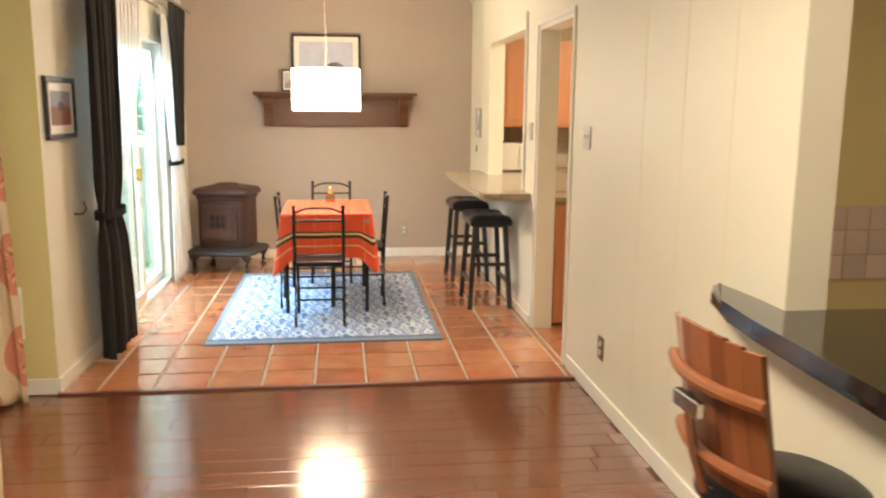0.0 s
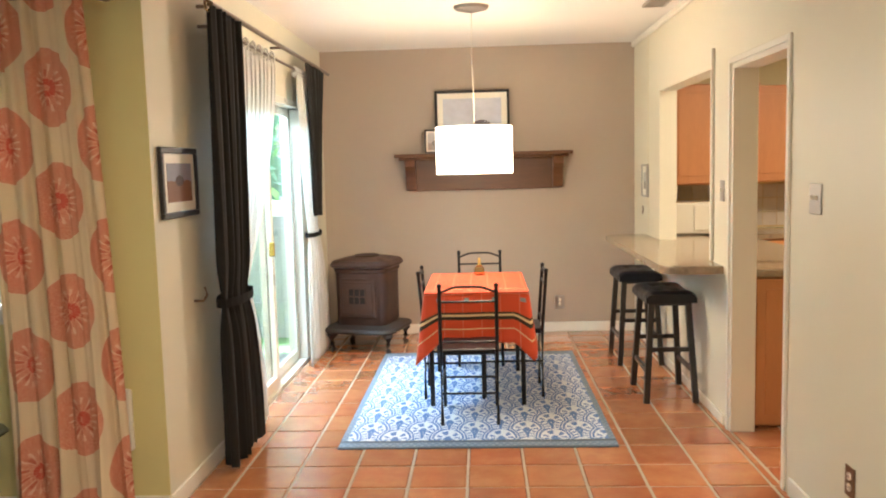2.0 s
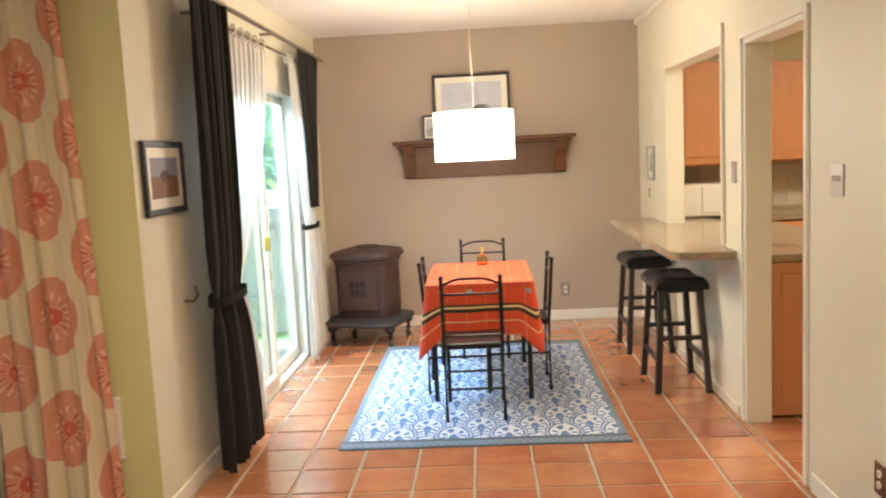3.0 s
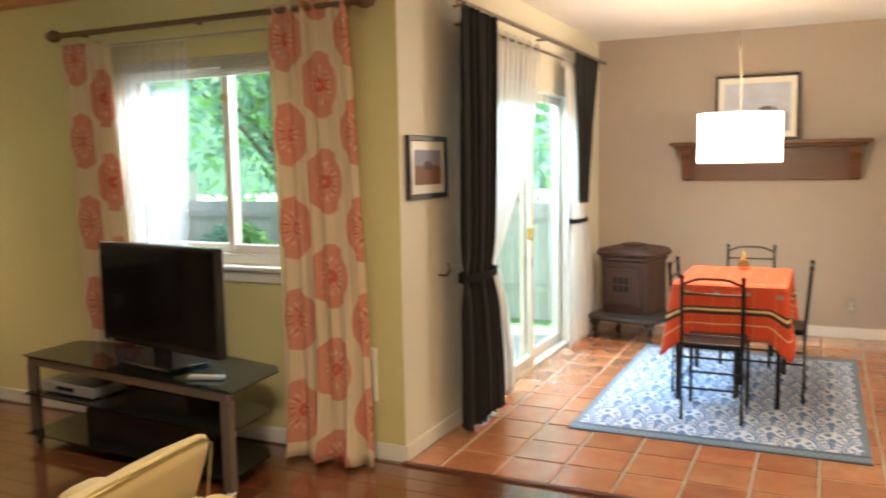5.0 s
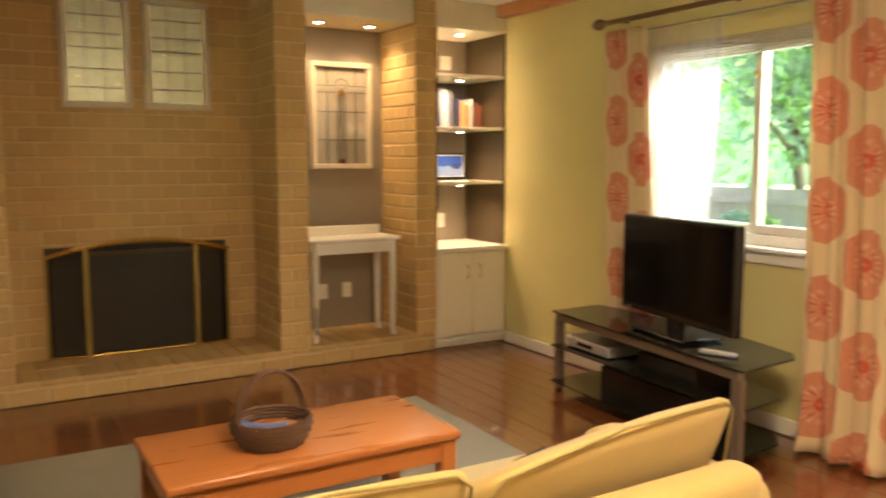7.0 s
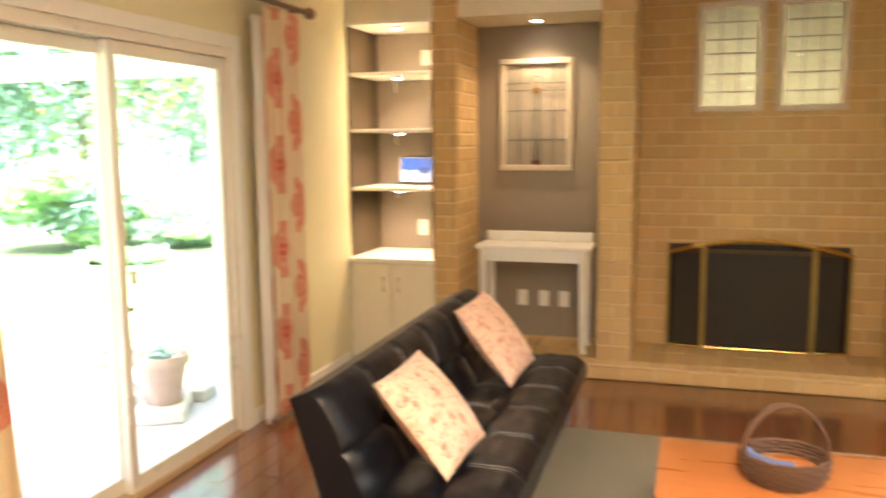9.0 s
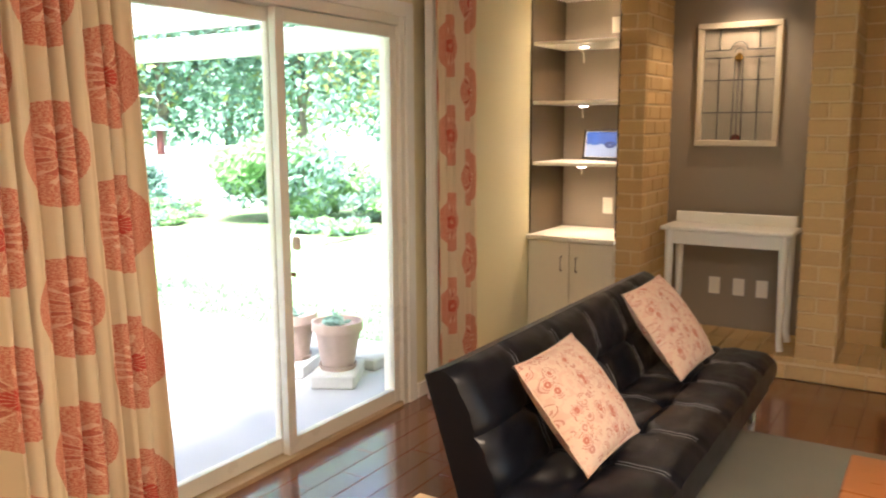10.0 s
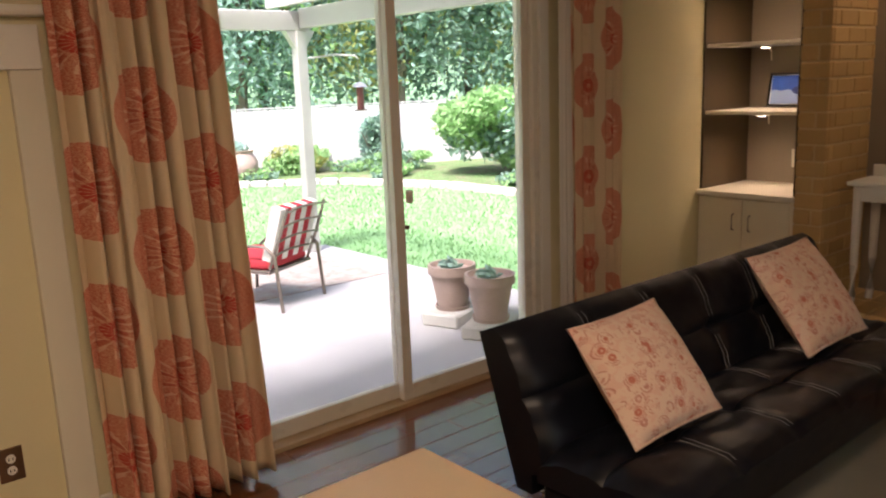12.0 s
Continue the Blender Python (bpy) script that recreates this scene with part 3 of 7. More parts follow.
# ---- doors and windows ----
def slider(name, axis, c0, c1, a0, a1, z1, mids, label, sill):
    """A glazed sliding door in a wall: outer frame, sashes, panes and a sill track."""
    t = thing(name, label=label, category="sliding door")
    tagged(t, kind="structure")

    def put(nm, p0, p1, q0, q1, za, zb, m, lab="", bev=0.003):
        dims = (q0, q1, p0, p1, za, zb) if axis == "x" else (p0, p1, q0, q1, za, zb)
        boxes(nm, m, [dims], t, bev, lab)

    mid = (c0 + c1) / 2
    put("door_frame", a0, a0 + 0.045, c0, c1, 0, z1, VINYL)
    put("door_frame", a1 - 0.045, a1, c0, c1, 0, z1, VINYL)
    put("door_frame", a0 + 0.045, a1 - 0.045, c0, c1, z1 - 0.05, z1, VINYL)
    put("sill_track", a0 + 0.045, a1 - 0.045, c0, c1, -0.01, 0.022, sill, "worn sill track")
    spans = [a0 + 0.045, *mids, a1 - 0.045]
    for i, (p, q) in enumerate(zip(spans, spans[1:])):
        o = mid - 0.045 if i % 2 else mid + 0.005
        w = 0.055
        p2, q2 = (p if i == 0 else p - 0.03), (q if i == len(spans) - 2 else q + 0.03)
        za, zb = 0.023, z1 - 0.052
        put("stile", p2, p2 + w, o, o + 0.04, za, zb, VINYL)
        put("stile", q2 - w, q2, o, o + 0.04, za, zb, VINYL)
        put("rail", p2 + w, q2 - w, o, o + 0.04, za, za + 0.075, VINYL)
        put("rail", p2 + w, q2 - w, o, o + 0.04, zb - 0.06, zb, VINYL)
        put("pane", p2 + w, q2 - w, o + 0.017, o + 0.023, za + 0.075, zb - 0.06, GLASS, "clear glass pane", 0)
    return t


gd = slider("door_garden", "y", SY - 0.13, SY + 0.004, -1.86, -0.02, 2.07, [-0.955], "white framed sliding glass garden door with a tan sill", PATIOTAN)
boxes("door_handle", VINYL, [(-1.012, -0.985, SY - 0.02, SY + 0.015, 0.97, 1.03)], gd, 0.006, "white pull handle")
boxes("lock_bar", BRONZE, [(-0.985, -0.975, SY - 0.02, SY + 0.005, 0.85, 0.87)], gd, 0.002, "small dark latch")
dd = slider("door_dining", "x", -0.13, 0.004, 5.78, 7.86, 2.06, [6.95], "white framed sliding glass door behind sheer curtains", VINYL)
boxes("door_handle", BRASS, [(-0.02, 0.02, 6.845, 6.86, 0.95, 1.05)], dd, 0.006, "slim pull handle")
for o in list(gd.children) + list(dd.children):
    if o.name.startswith("pane"):
        o.visible_shadow = False


def window():
    t = thing("window_living", label="white sliding window with two panes and a deep sill", category="window")
    tagged(t, kind="structure")
    a0, a1, z0, z1 = -1.80, -0.52, 0.97, 2.10
    c = WY + 0.02
    for d in ((a0, a0 + 0.05, c, c + 0.10, z0, z1), (a1 - 0.05, a1, c, c + 0.10, z0, z1), (a0 + 0.05, a1 - 0.05, c, c + 0.10, z1 - 0.06, z1), (a0 + 0.05, a1 - 0.05, c, c + 0.10, z0, z0 + 0.06)):
        boxes("window_frame", VINYL, [d], t, 0.004)
    for a, b, o in ((a0 + 0.05, -1.06, 0.05), (-1.10, a1 - 0.05, 0.01)):
        for d in ((a, a + 0.045, c + o, c + o + 0.035, z0 + 0.06, z1 - 0.06), (b - 0.045, b, c + o, c + o + 0.035, z0 + 0.06, z1 - 0.06),
                  (a + 0.045, b - 0.045, c + o, c + o + 0.035, z1 - 0.10, z1 - 0.06), (a + 0.045, b - 0.045, c + o, c + o + 0.035, z0 + 0.06, z0 + 0.11)):
            boxes("sash", VINYL, [d], t, 0.003)
        p = boxes("pane", GLASS, [(a + 0.045, b - 0.045, c + o + 0.014, c + o + 0.02, z0 + 0.11, z1 - 0.10)], t, 0, "clear glass pane")
        p.visible_shadow = False
    boxes("window_sill", WHITE, [(a0 - 0.06, a1 + 0.06, WY - 0.05, WY + 0.02, z0 - 0.025, z0)], t, 0.004, "white painted sill")
    boxes("apron", WHITE, [(a0 - 0.03, a1 + 0.03, WY - 0.016, WY, z0 - 0.09, z0 - 0.025)], t, 0.003)
    for k in range(7):
        boxes("blind_slat", VINYL, [(a0 + 0.01, a1 - 0.01, WY - 0.012, WY + 0.02, z1 - 0.012 - 0.016 * k, z1 - 0.006 - 0.016 * k)], t, 0.001, "stacked white blind slat")
    boxes("latch", BRASS, [(-1.09, -1.07, WY + 0.012, WY + 0.03, 1.86, 1.90)], t, 0.002, "small brass latch")


window()


# ---- curtains ----
def curtain(name, axis, c, a_top, a_bot, z0, z1, folds, depth, material, label, tie=None, hang=0.0, group="", flare=0.0, parent=None, seed=1):
    """A pleated curtain hanging in a plane; tie = (height, left, right) gathers it."""
    rnd = random.Random(seed)
    ph = [rnd.uniform(-0.7, 0.7) for _ in range(folds * 2 + 2)]
    nu, nv = folds * 12, 44
    width = 1.75 * max(a_top[1] - a_top[0], 0.3)
    bm = bmesh.new()
    uvl = bm.loops.layers.uv.new("UVMap")
    grid = []
    for j in range(nv + 1):
        z = z0 + (z1 - z0) * j / nv
        k = j / nv
        lo, hi = a_bot[0] * (1 - k) + a_top[0] * k, a_bot[1] * (1 - k) + a_top[1] * k
        dp = depth * (1 - 0.35 * k)
        if tie:
            zt, tl, tr = tie
            if z >= zt:
                s = 1 - (z - zt) / (z1 - zt)
                w = s ** 1.7
                lo, hi = a_top[0] * (1 - w) + tl * w, a_top[1] * (1 - w) + tr * w
            else:
                s = (zt - z) / (zt - z0)
                w = min(1.0, s * 1.4) ** 0.6
                lo, hi = tl * (1 - w) + a_bot[0] * w, tr * (1 - w) + a_bot[1] * w
            near = math.exp(-((z - zt) / 0.12) ** 2)
            dp = dp * (1 - 0.5 * near)
        row = []
        for i in range(nu + 1):
            s = i / nu
            f = s * folds * 2 * math.pi
            n = math.sin(f + 0.7 * math.sin(f * 0.37 + seed)) * (0.75 + 0.25 * math.sin(f * 0.21 + 2 * seed)) + 0.18 * math.sin(2.3 * f + ph[int(s * folds)] + 2.0 * k)
            a = lo + (hi - lo) * (s + 0.012 * math.sin(2 * f + k * 3))
            d = c + dp * n + flare * (1 - k) ** 6 * (0.5 + 0.5 * math.sin(f * 0.5 + seed))
            zz = z + (0.012 * math.sin(f * 0.5 + seed) if j == 0 else 0)
            row.append(bm.verts.new((d, a, zz) if axis == "x" else (a, d, zz)))
        grid.append(row)
    for j in range(nv):
        for i in range(nu):
            f = bm.faces.new((grid[j][i], grid[j][i + 1], grid[j + 1][i + 1], grid[j + 1][i]))
            for lp, (ii, jj) in zip(f.loops, ((i, j), (i + 1, j), (i + 1, j + 1), (i, j + 1))):
                lp[uvl].uv = (ii / nu * width, jj / nv * (z1 - z0))
    me = bpy.data.meshes.new("cloth")
    bm.to_mesh(me)
    bm.free()
    me.materials.append(material)
    me.polygons.foreach_set("use_smooth", [True] * len(me.polygons))
    t = thing(name, label=label, category="curtain", group=group)
    cloth = new("cloth", me)
    cloth.parent = t
    sol = cloth.modifiers.new("thickness", "SOLIDIFY")
    sol.thickness = 0.003
    return t


def loop_band(parent, axis, c, lo, hi, z, h, dp, material, label):
    """A tieback round a gathered curtain."""
    bm = bmesh.new()
    n = 20
    pts = []
    for k in range(n):
        t = 2 * math.pi * k / n
        a = (lo + hi) / 2 + math.cos(t) * (hi - lo) / 2 * 1.06
        d = c + math.sin(t) * dp
        pts.append((d, a) if axis == "x" else (a, d))
    rings = [[bm.verts.new((p[0], p[1], z + s * h / 2)) for p in pts] for s in (-1, 1)]
    for k in range(n):
        bm.faces.new((rings[0][k], rings[0][(k + 1) % n], rings[1][(k + 1) % n], rings[1][k]))
    bmesh.ops.solidify(bm, geom=bm.faces[:], thickness=0.006)
    part("tieback", bm, material, parent, label)


def curtain_rod(name, axis, c, a0, a1, z, r, material, label, brackets, ball=True, wallside=-1):
    t = thing(name, label=label, category="curtain rod")
    P = (lambda a, d, zz: (d, a, zz)) if axis == "x" else (lambda a, d, zz: (a, d, zz))
    bm = bmesh.new()
    rod(bm, P(a0, c, z), P(a1, c, z), r, n=12)
    part("pole", bm, material, t, smooth=True)
    if ball:
        for a, s in ((a0, -1), (a1, 1)):
            bm = bmesh.new()
            for q, rr in ((0.0, 0.018), (0.02, 0.028), (0.045, 0.036), (0.07, 0.030), (0.09, 0.012)):
                bmesh.ops.create_uvsphere(bm, u_segments=10, v_segments=6, radius=rr, matrix=Matrix.Translation(P(a + s * q, c, z)))
            part("finial", bm, material, t, "knobbed end finial", smooth=True)
    for b in brackets:
        bm = bmesh.new()
        w = c + wallside * 0.09
        box(bm, *((min(c, w), max(c, w), b - 0.008, b + 0.008) if axis == "x" else (b - 0.008, b + 0.008, min(c, w), max(c, w))), z - 0.008, z + 0.008)
        part("bracket", bm, material, t)
    return t


# dining garden door
c1 = curtain("black_curtain", "x", 0.13, (5.37, 5.90), (5.37, 5.95), 0.03, 2.33, 6, 0.05, BLACKCLOTH,
             "long black curtain tied back beside the dining garden door", tie=(0.88, 5.36, 5.79), group="black curtains", seed=3)
loop_band(c1, "x", 0.13, 5.35, 5.81, 0.88, 0.045, 0.065, BLACKCLOTH, "black cloth tieback")
bm = bmesh.new()
tube(bm, [(0.0, 5.33, 0.90), (0.05, 5.32, 0.90), (0.07, 5.32, 0.93), (0.06, 5.32, 0.97)], 0.007)
part("hook", bm, BRONZE, c1, "dark metal tieback hook", smooth=True)
c2 = curtain("black_curtain", "x", 0.13, (7.58, 8.28), (7.74, 7.90), 1.18, 2.33, 6, 0.035, BLACKCLOTH,
             "black curtain gathered back behind the sheer near the end wall", group="black curtains", seed=5)
c3 = curtain("white_curtain", "x", 0.075, (6.00, 6.86), (5.98, 6.30), 0.02, 2.24, 9, 0.014, SHEER,
             "sheer white tab-top curtain beside the dining room garden door", tie=(0.88, 5.82, 5.98), group="white sheer curtains", seed=7)
c4 = curtain("white_curtain", "x", 0.095, (7.40, 7.76), (7.50, 8.30), 0.02, 2.22, 8, 0.018, SHEER,
             "sheer white curtain tied back with a black band", tie=(1.03, 7.60, 7.98), group="white sheer curtains", seed=9)
loop_band(c4, "x", 0.095, 7.59, 7.99, 1.03, 0.035, 0.05, BLACKCLOTH, "narrow black tieback")
for cur, a0, a1, zt in ((c3, 6.05, 6.80, 2.24), (c4, 7.43, 7.74, 2.22)):
    for k in range(6):
        a = a0 + (a1 - a0) * k / 5
        bm = bmesh.new()
        tube(bm, [(0.075 + 0.014 * math.sin(q), a, zt + 0.03 + 0.035 * math.cos(q)) for q in [math.pi * 2 * i / 10 for i in range(10)]], 0.008, n=4, closed=True)
        part("tab", bm, SHEER, cur, "hanging tab")
curtain_rod("dining_curtain_rod", "x", 0.13, 5.42, 8.5, 2.345, 0.014, GUNMETAL, "dark metal curtain rod with scrolled finials", (5.48, 6.9, 8.4), ball=False)
bm = bmesh.new()
sc = thing("curtain_finial", (0.13, 5.40, 2.345), label="scrolled bronze finial at the end of the dining curtain rod", category="finial")
for s in (0, 1, 2):
    bmv = bmesh.new()
    tube(bmv, [(0.0 + 0.012 * (s - 1), -0.035 * s + 0.028 * math.cos(q), 0.028 * math.sin(q) - 0.01) for q in [math.pi * 2 * i / 14 for i in range(14)]], 0.007, n=6, closed=True)
    part("scroll", bmv, BRASS if s == 1 else BRONZE, sc, smooth=True)
bm.free()
curtain_rod("sheer_curtain_rod", "x", 0.075, 5.55, 8.3, 2.27, 0.009, GUNMETAL, "thin inner curtain rod", (5.6, 8.25), ball=False)

# living room window
curtain("medallion_curtain", "y", WY - 0.13, (-2.10, -1.74), (-2.02, -1.58), 0.02, 2.215, 5, 0.03, PINK,
        "cream curtain with coral medallions at the window behind the television", group="coral medallion curtains", seed=11)
curtain("medallion_curtain", "y", WY - 0.13, (-0.66, -0.20), (-0.62, -0.10), 0.015, 2.30, 6, 0.035, PINK,
        "cream curtain with coral medallions, hem spread on the floor", group="coral medallion curtains", flare=-0.10, seed=12)
curtain("sheer_curtain", "y", WY - 0.06, (-1.80, -1.25), (-1.80, -1.32), 0.98, 2.19, 8, 0.010, VEIL, "thin white sheer curtain inside the window", seed=21)
curtain_rod("window_curtain_rod", "y", WY - 0.13, -2.12, -0.14, 2.27, 0.016, BRONZE, "bronze curtain rod with knobbed ends", (-2.0, -1.16, -0.24), wallside=1)
curtain_rod("inner_curtain_rod", "y", WY - 0.07, -1.9, -0.4, 2.20, 0.006, NICKEL, "thin white inner rod", (-1.88, -0.42), ball=False, wallside=0.7)
bc = thing("blind_cord", label="long blind cord with a cream plastic holder on the wall", category="cord")
bm = bmesh.new()
tube(bm, [(-0.30, WY - 0.05, 2.2), (-0.27, WY - 0.04, 1.3), (-0.215, WY - 0.03, 0.7), (-0.17, WY - 0.035, 0.58)], 0.0035, n=5)
tube(bm, [(-0.30, WY - 0.05, 2.2), (-0.25, WY - 0.04, 1.2), (-0.20, WY - 0.03, 0.7), (-0.20, WY - 0.035, 0.32)], 0.0035, n=5)
part("cord", bm, PLASTIC, bc, "thin cream cord")
boxes("cord_holder", PLASTIC, [(-0.215, -0.145, WY - 0.03, WY - 0.004, 0.30, 0.58)], bc, 0.008, "cream plastic cord holder")

# garden door
curtain("medallion_curtain", "y", SY + 0.15, (-0.03, 0.50), (-0.12, 0.48), 0.03, 2.30, 9, 0.072, PINK,
        "wide gathered cream curtain with coral medallions beside the garden door", group="coral medallion curtains", seed=14)
curtain("medallion_curtain", "y", SY + 0.14, (-2.36, -1.95), (-2.36, -1.97), 0.05, 2.30, 5, 0.035, PINK,
        "narrow cream curtain with coral medallions beside the shelf wall", group="coral medallion curtains", seed=15)
curtain("lining_curtain", "y", SY + 0.11, (-2.03, -1.90), (-2.03, -1.90), 0.03, 2.25, 3, 0.015, LINING,
        "plain white curtain lining at the garden door", seed=16)
curtain_rod("garden_curtain_rod", "y", SY + 0.15, -2.45, 0.65, 2.33, 0.016, BRONZE, "bronze curtain rod over the garden door", (-2.4, -0.9, 0.6), wallside=-1.5)

# ---- dining room things ----
def dining_chair(at, rz, label):
    t = thing("dining_chair", at, rz, label, "chair", "chairs round the dining table")
    w, d, hs, hb = 0.165, 0.19, 0.44, 0.83
    for sx in (-1, 1):
        bm = bmesh.new()
        tube(bm, [(sx * w, -d, 0), (sx * w, -d, hs), (sx * w, -d - 0.03, hb)], 0.011, n=8)
        part("leg", bm, IRON, t, smooth=True)
        bm = bmesh.new()
        tube(bm, [(sx * w, d, 0), (sx * w, d, hs)], 0.011, n=8)
        part("leg", bm, IRON, t, smooth=True)
        bm = bmesh.new()
        bmesh.ops.create_uvsphere(bm, u_segments=8, v_segments=5, radius=0.015, matrix=Matrix.Translation((sx * w, -d - 0.03, hb + 0.005)))
        part("knob", bm, IRON, t, smooth=True)
    bm = bmesh.new()
    pts = [(w * k / 10, -d - 0.028, hb - 0.02 - 0.012 * math.cos(math.pi * k / 10 * 2) + 0.030 * max(0, math.cos(math.pi * k / 14)) ** 3) for k in range(-10, 11)]
    tube(bm, pts, 0.008, n=6)
    part("top_rail", bm, IRON, t, smooth=True)
    for z, y in ((hb - 0.09, -d - 0.022), (hs + 0.06, -d - 0.004)):
        bm = bmesh.new()
        rod(bm, (-w, y, z), (w, y, z), 0.007)
        part("back_rail", bm, IRON, t, smooth=True)
    bm = bmesh.new()
    box(bm, -w, w, -d, d, hs - 0.02, hs + 0.015, bevel=0.008, seg=2)
    part("seat", bm, BLACKLEATHER, t, "thin black seat pad")
    for a, b in (((-w, -d, 0.19), (w, -d, 0.19)), ((-w, d, 0.19), (w, d, 0.19)), ((-w, -d, 0.24), (-w, d, 0.24)), ((w, -d, 0.24), (w, d, 0.24))):
        bm = bmesh.new()
        rod(bm, a, b, 0.007)
        part("stretcher", bm, IRON, t, smooth=True)
    return t


TX0, TX1, TY0, TY1, TZ = 1.06, 1.70, 6.46, 7.40, 0.735


def dining_table():
    t = thing("dining_table", ((TX0 + TX1) / 2, (TY0 + TY1) / 2, 0), label="small black metal dining table under an orange striped cloth", category="table")
    hx, hy = (TX1 - TX0) / 2, (TY1 - TY0) / 2
    boxes("tabletop", BLACKWOOD, [(-hx, hx, -hy, hy, TZ - 0.03, TZ)], t, 0.004)
    for sx in (-1, 1):
        for sy in (-1, 1):
            boxes("leg", IRON, [(sx * (hx - 0.03) - 0.014, sx * (hx - 0.03) + 0.014, sy * (hy - 0.04) - 0.014, sy * (hy - 0.04) + 0.014, 0.006, TZ - 0.03)], t, 0.002)
    cl = thing("tablecloth", ((TX0 + TX1) / 2, (TY0 + TY1) / 2, TZ), label="orange red striped woven tablecloth draped over the dining table", category="tablecloth")
    bm = bmesh.new()
    uvl = bm.loops.layers.uv.new("UVMap")
    drop = 0.315
    N = 120

    def rect(s, ex, r):
        """Point at fraction s round a rounded rectangle grown by ex."""
        X, Y = hx + ex, hy + ex
        per = 4 * (X + Y)
        q = (s % 1.0) * per
        for (ax, ay), (bx, by) in (((-X, -Y), (X, -Y)), ((X, -Y), (X, Y)), ((X, Y), (-X, Y)), ((-X, Y), (-X, -Y))):
            L = abs(bx - ax) + abs(by - ay)
            if q <= L:
                return Vector((ax + (bx - ax) * q / L, ay + (by - ay) * q / L, 0))
            q -= L
        return Vector((-X, -Y, 0))

    rings = []
    L = 12
    for j in range(L + 1):
        k = j / L
        ring = []
        for i in range(N):
            s = i / N
            p = rect(s, 0.0, 0)
            cxn, cyn = abs(p.x) / hx, abs(p.y) / hy
            corner = max(0.0, (min(cxn, cyn) - 0.72) / 0.28) ** 1.5
            dr = drop * (1 + 0.42 * corner)
            wave = math.sin(s * 2 * math.pi * 13 + 1.3) * 0.012 + math.sin(s * 2 * math.pi * 5) * 0.010
            ex = 0.008 + k * (0.022 + 0.05 * corner) + wave * k
            n = Vector((p.x / hx if cxn > 0.995 else 0, p.y / hy if cyn > 0.995 else 0, 0))
            if n.length < 0.1:
                n = Vector((p.x, p.y, 0))
            n = (n.normalized() * (1 - corner) + Vector((p.x / hx, p.y / hy, 0)).normalized() * corner).normalized()
            pp = p + n * ex
            ring.append((pp.x, pp.y, 0.006 - dr * k, s * 3.1, drop - dr * k * drop / dr + 0.0))
        rings.append(ring)
    rows = [[bm.verts.new(v[:3]) for v in ring] for ring in rings]
    for j in range(L):
        for i in range(N):
            i2 = (i + 1) % N
            f = bm.faces.new((rows[j][i], rows[j][i2], rows[j + 1][i2], rows[j + 1][i]))
            for lp, (a, b, wrap) in zip(f.loops, ((j, i, 0), (j, i2, 1), (j + 1, i2, 1), (j + 1, i, 0))):
                u, v = rings[a][b][3], rings[a][b][4]
                lp[uvl].uv = (u + (3.1 if wrap and i2 == 0 else 0), v)
    top = bm.faces.new([rows[0][i] for i in range(N)])
    for lp in top.loops:
        lp[uvl].uv = (lp.vert.co.x + 0.5, 0.30 + hy + lp.vert.co.y)
    me = bpy.data.meshes.new("cloth")
    bm.normal_update()
    bm.to_mesh(me)
    bm.free()
    me.materials.append(CLOTH)
    me.polygons.foreach_set("use_smooth", [len(p.vertices) == 4 for p in me.polygons])
    o = new("cloth", me)
    o.parent = cl
    sol = o.modifiers.new("thickness", "SOLIDIFY")
    sol.thickness = 0.003
    # jar with a brass stopper
    j = thing("glass_jar", (1.40, 7.28, TZ + 0.008), label="small amber glass jar with a brass top on the dining table", category="jar")
    bm = bmesh.new()
    lathe(bm, [(0.0, 0), (0.036, 0.0), (0.038, 0.04), (0.030, 0.055), (0.018, 0.062)], 16)
    part("jar", bm, JARGLASS, j, smooth=True)
    bm = bmesh.new()
    lathe(bm, [(0.019, 0.062), (0.021, 0.07), (0.010, 0.08), (0.012, 0.10), (0.008, 0.118), (0.0, 0.125)], 12)
    part("stopper", bm, BRASS, j, "brass stopper", smooth=True)


dining_table()
dining_chair((1.335, 6.29, 0.006), 0, "black wrought iron dining chair with a curved top rail")
dining_chair((1.40, 7.70, 0.006), 180, "black wrought iron dining chair on the stove side of the table")
dining_chair((1.225, 6.81, 0.006), -90, "black wrought iron dining chair on the garden side of the table")
dining_chair((1.615, 6.84, 0.006), 90, "black wrought iron dining chair on the kitchen side of the table")


def rug():
    bm = bmesh.new()
    uvl = bm.loops.layers.uv.new("UVMap")
    X0, X1, Y0, Y1 = 0.61, 2.14, 5.71, 8.0
    nx, ny = 12, 18
    g = [[bm.verts.new((X0 + (X1 - X0) * i / nx, Y0 + (Y1 - Y0) * j / ny, 0.0065 + 0.0012 * math.sin(i * 1.7 + j))) for i in range(nx + 1)] for j in range(ny + 1)]
    for j in range(ny):
        for i in range(nx):
            f = bm.faces.new((g[j][i], g[j][i + 1], g[j + 1][i + 1], g[j + 1][i]))
            for lp in f.loops:
                lp[uvl].uv = (lp.vert.co.x - X0, lp.vert.co.y - Y0)
    ed = [e for e in bm.edges if e.is_boundary]
    r = bmesh.ops.extrude_edge_only(bm, edges=ed)
    for v in [x for x in r["geom"] if isinstance(x, bmesh.types.BMVert)]:
        v.co.z = 0.0
    ob = new("dining_rug", mesh_from(bm, "dining_rug", RUG))
    tagged(ob, "flat woven blue and white scalloped rug with a slate border", "rug")


rug()


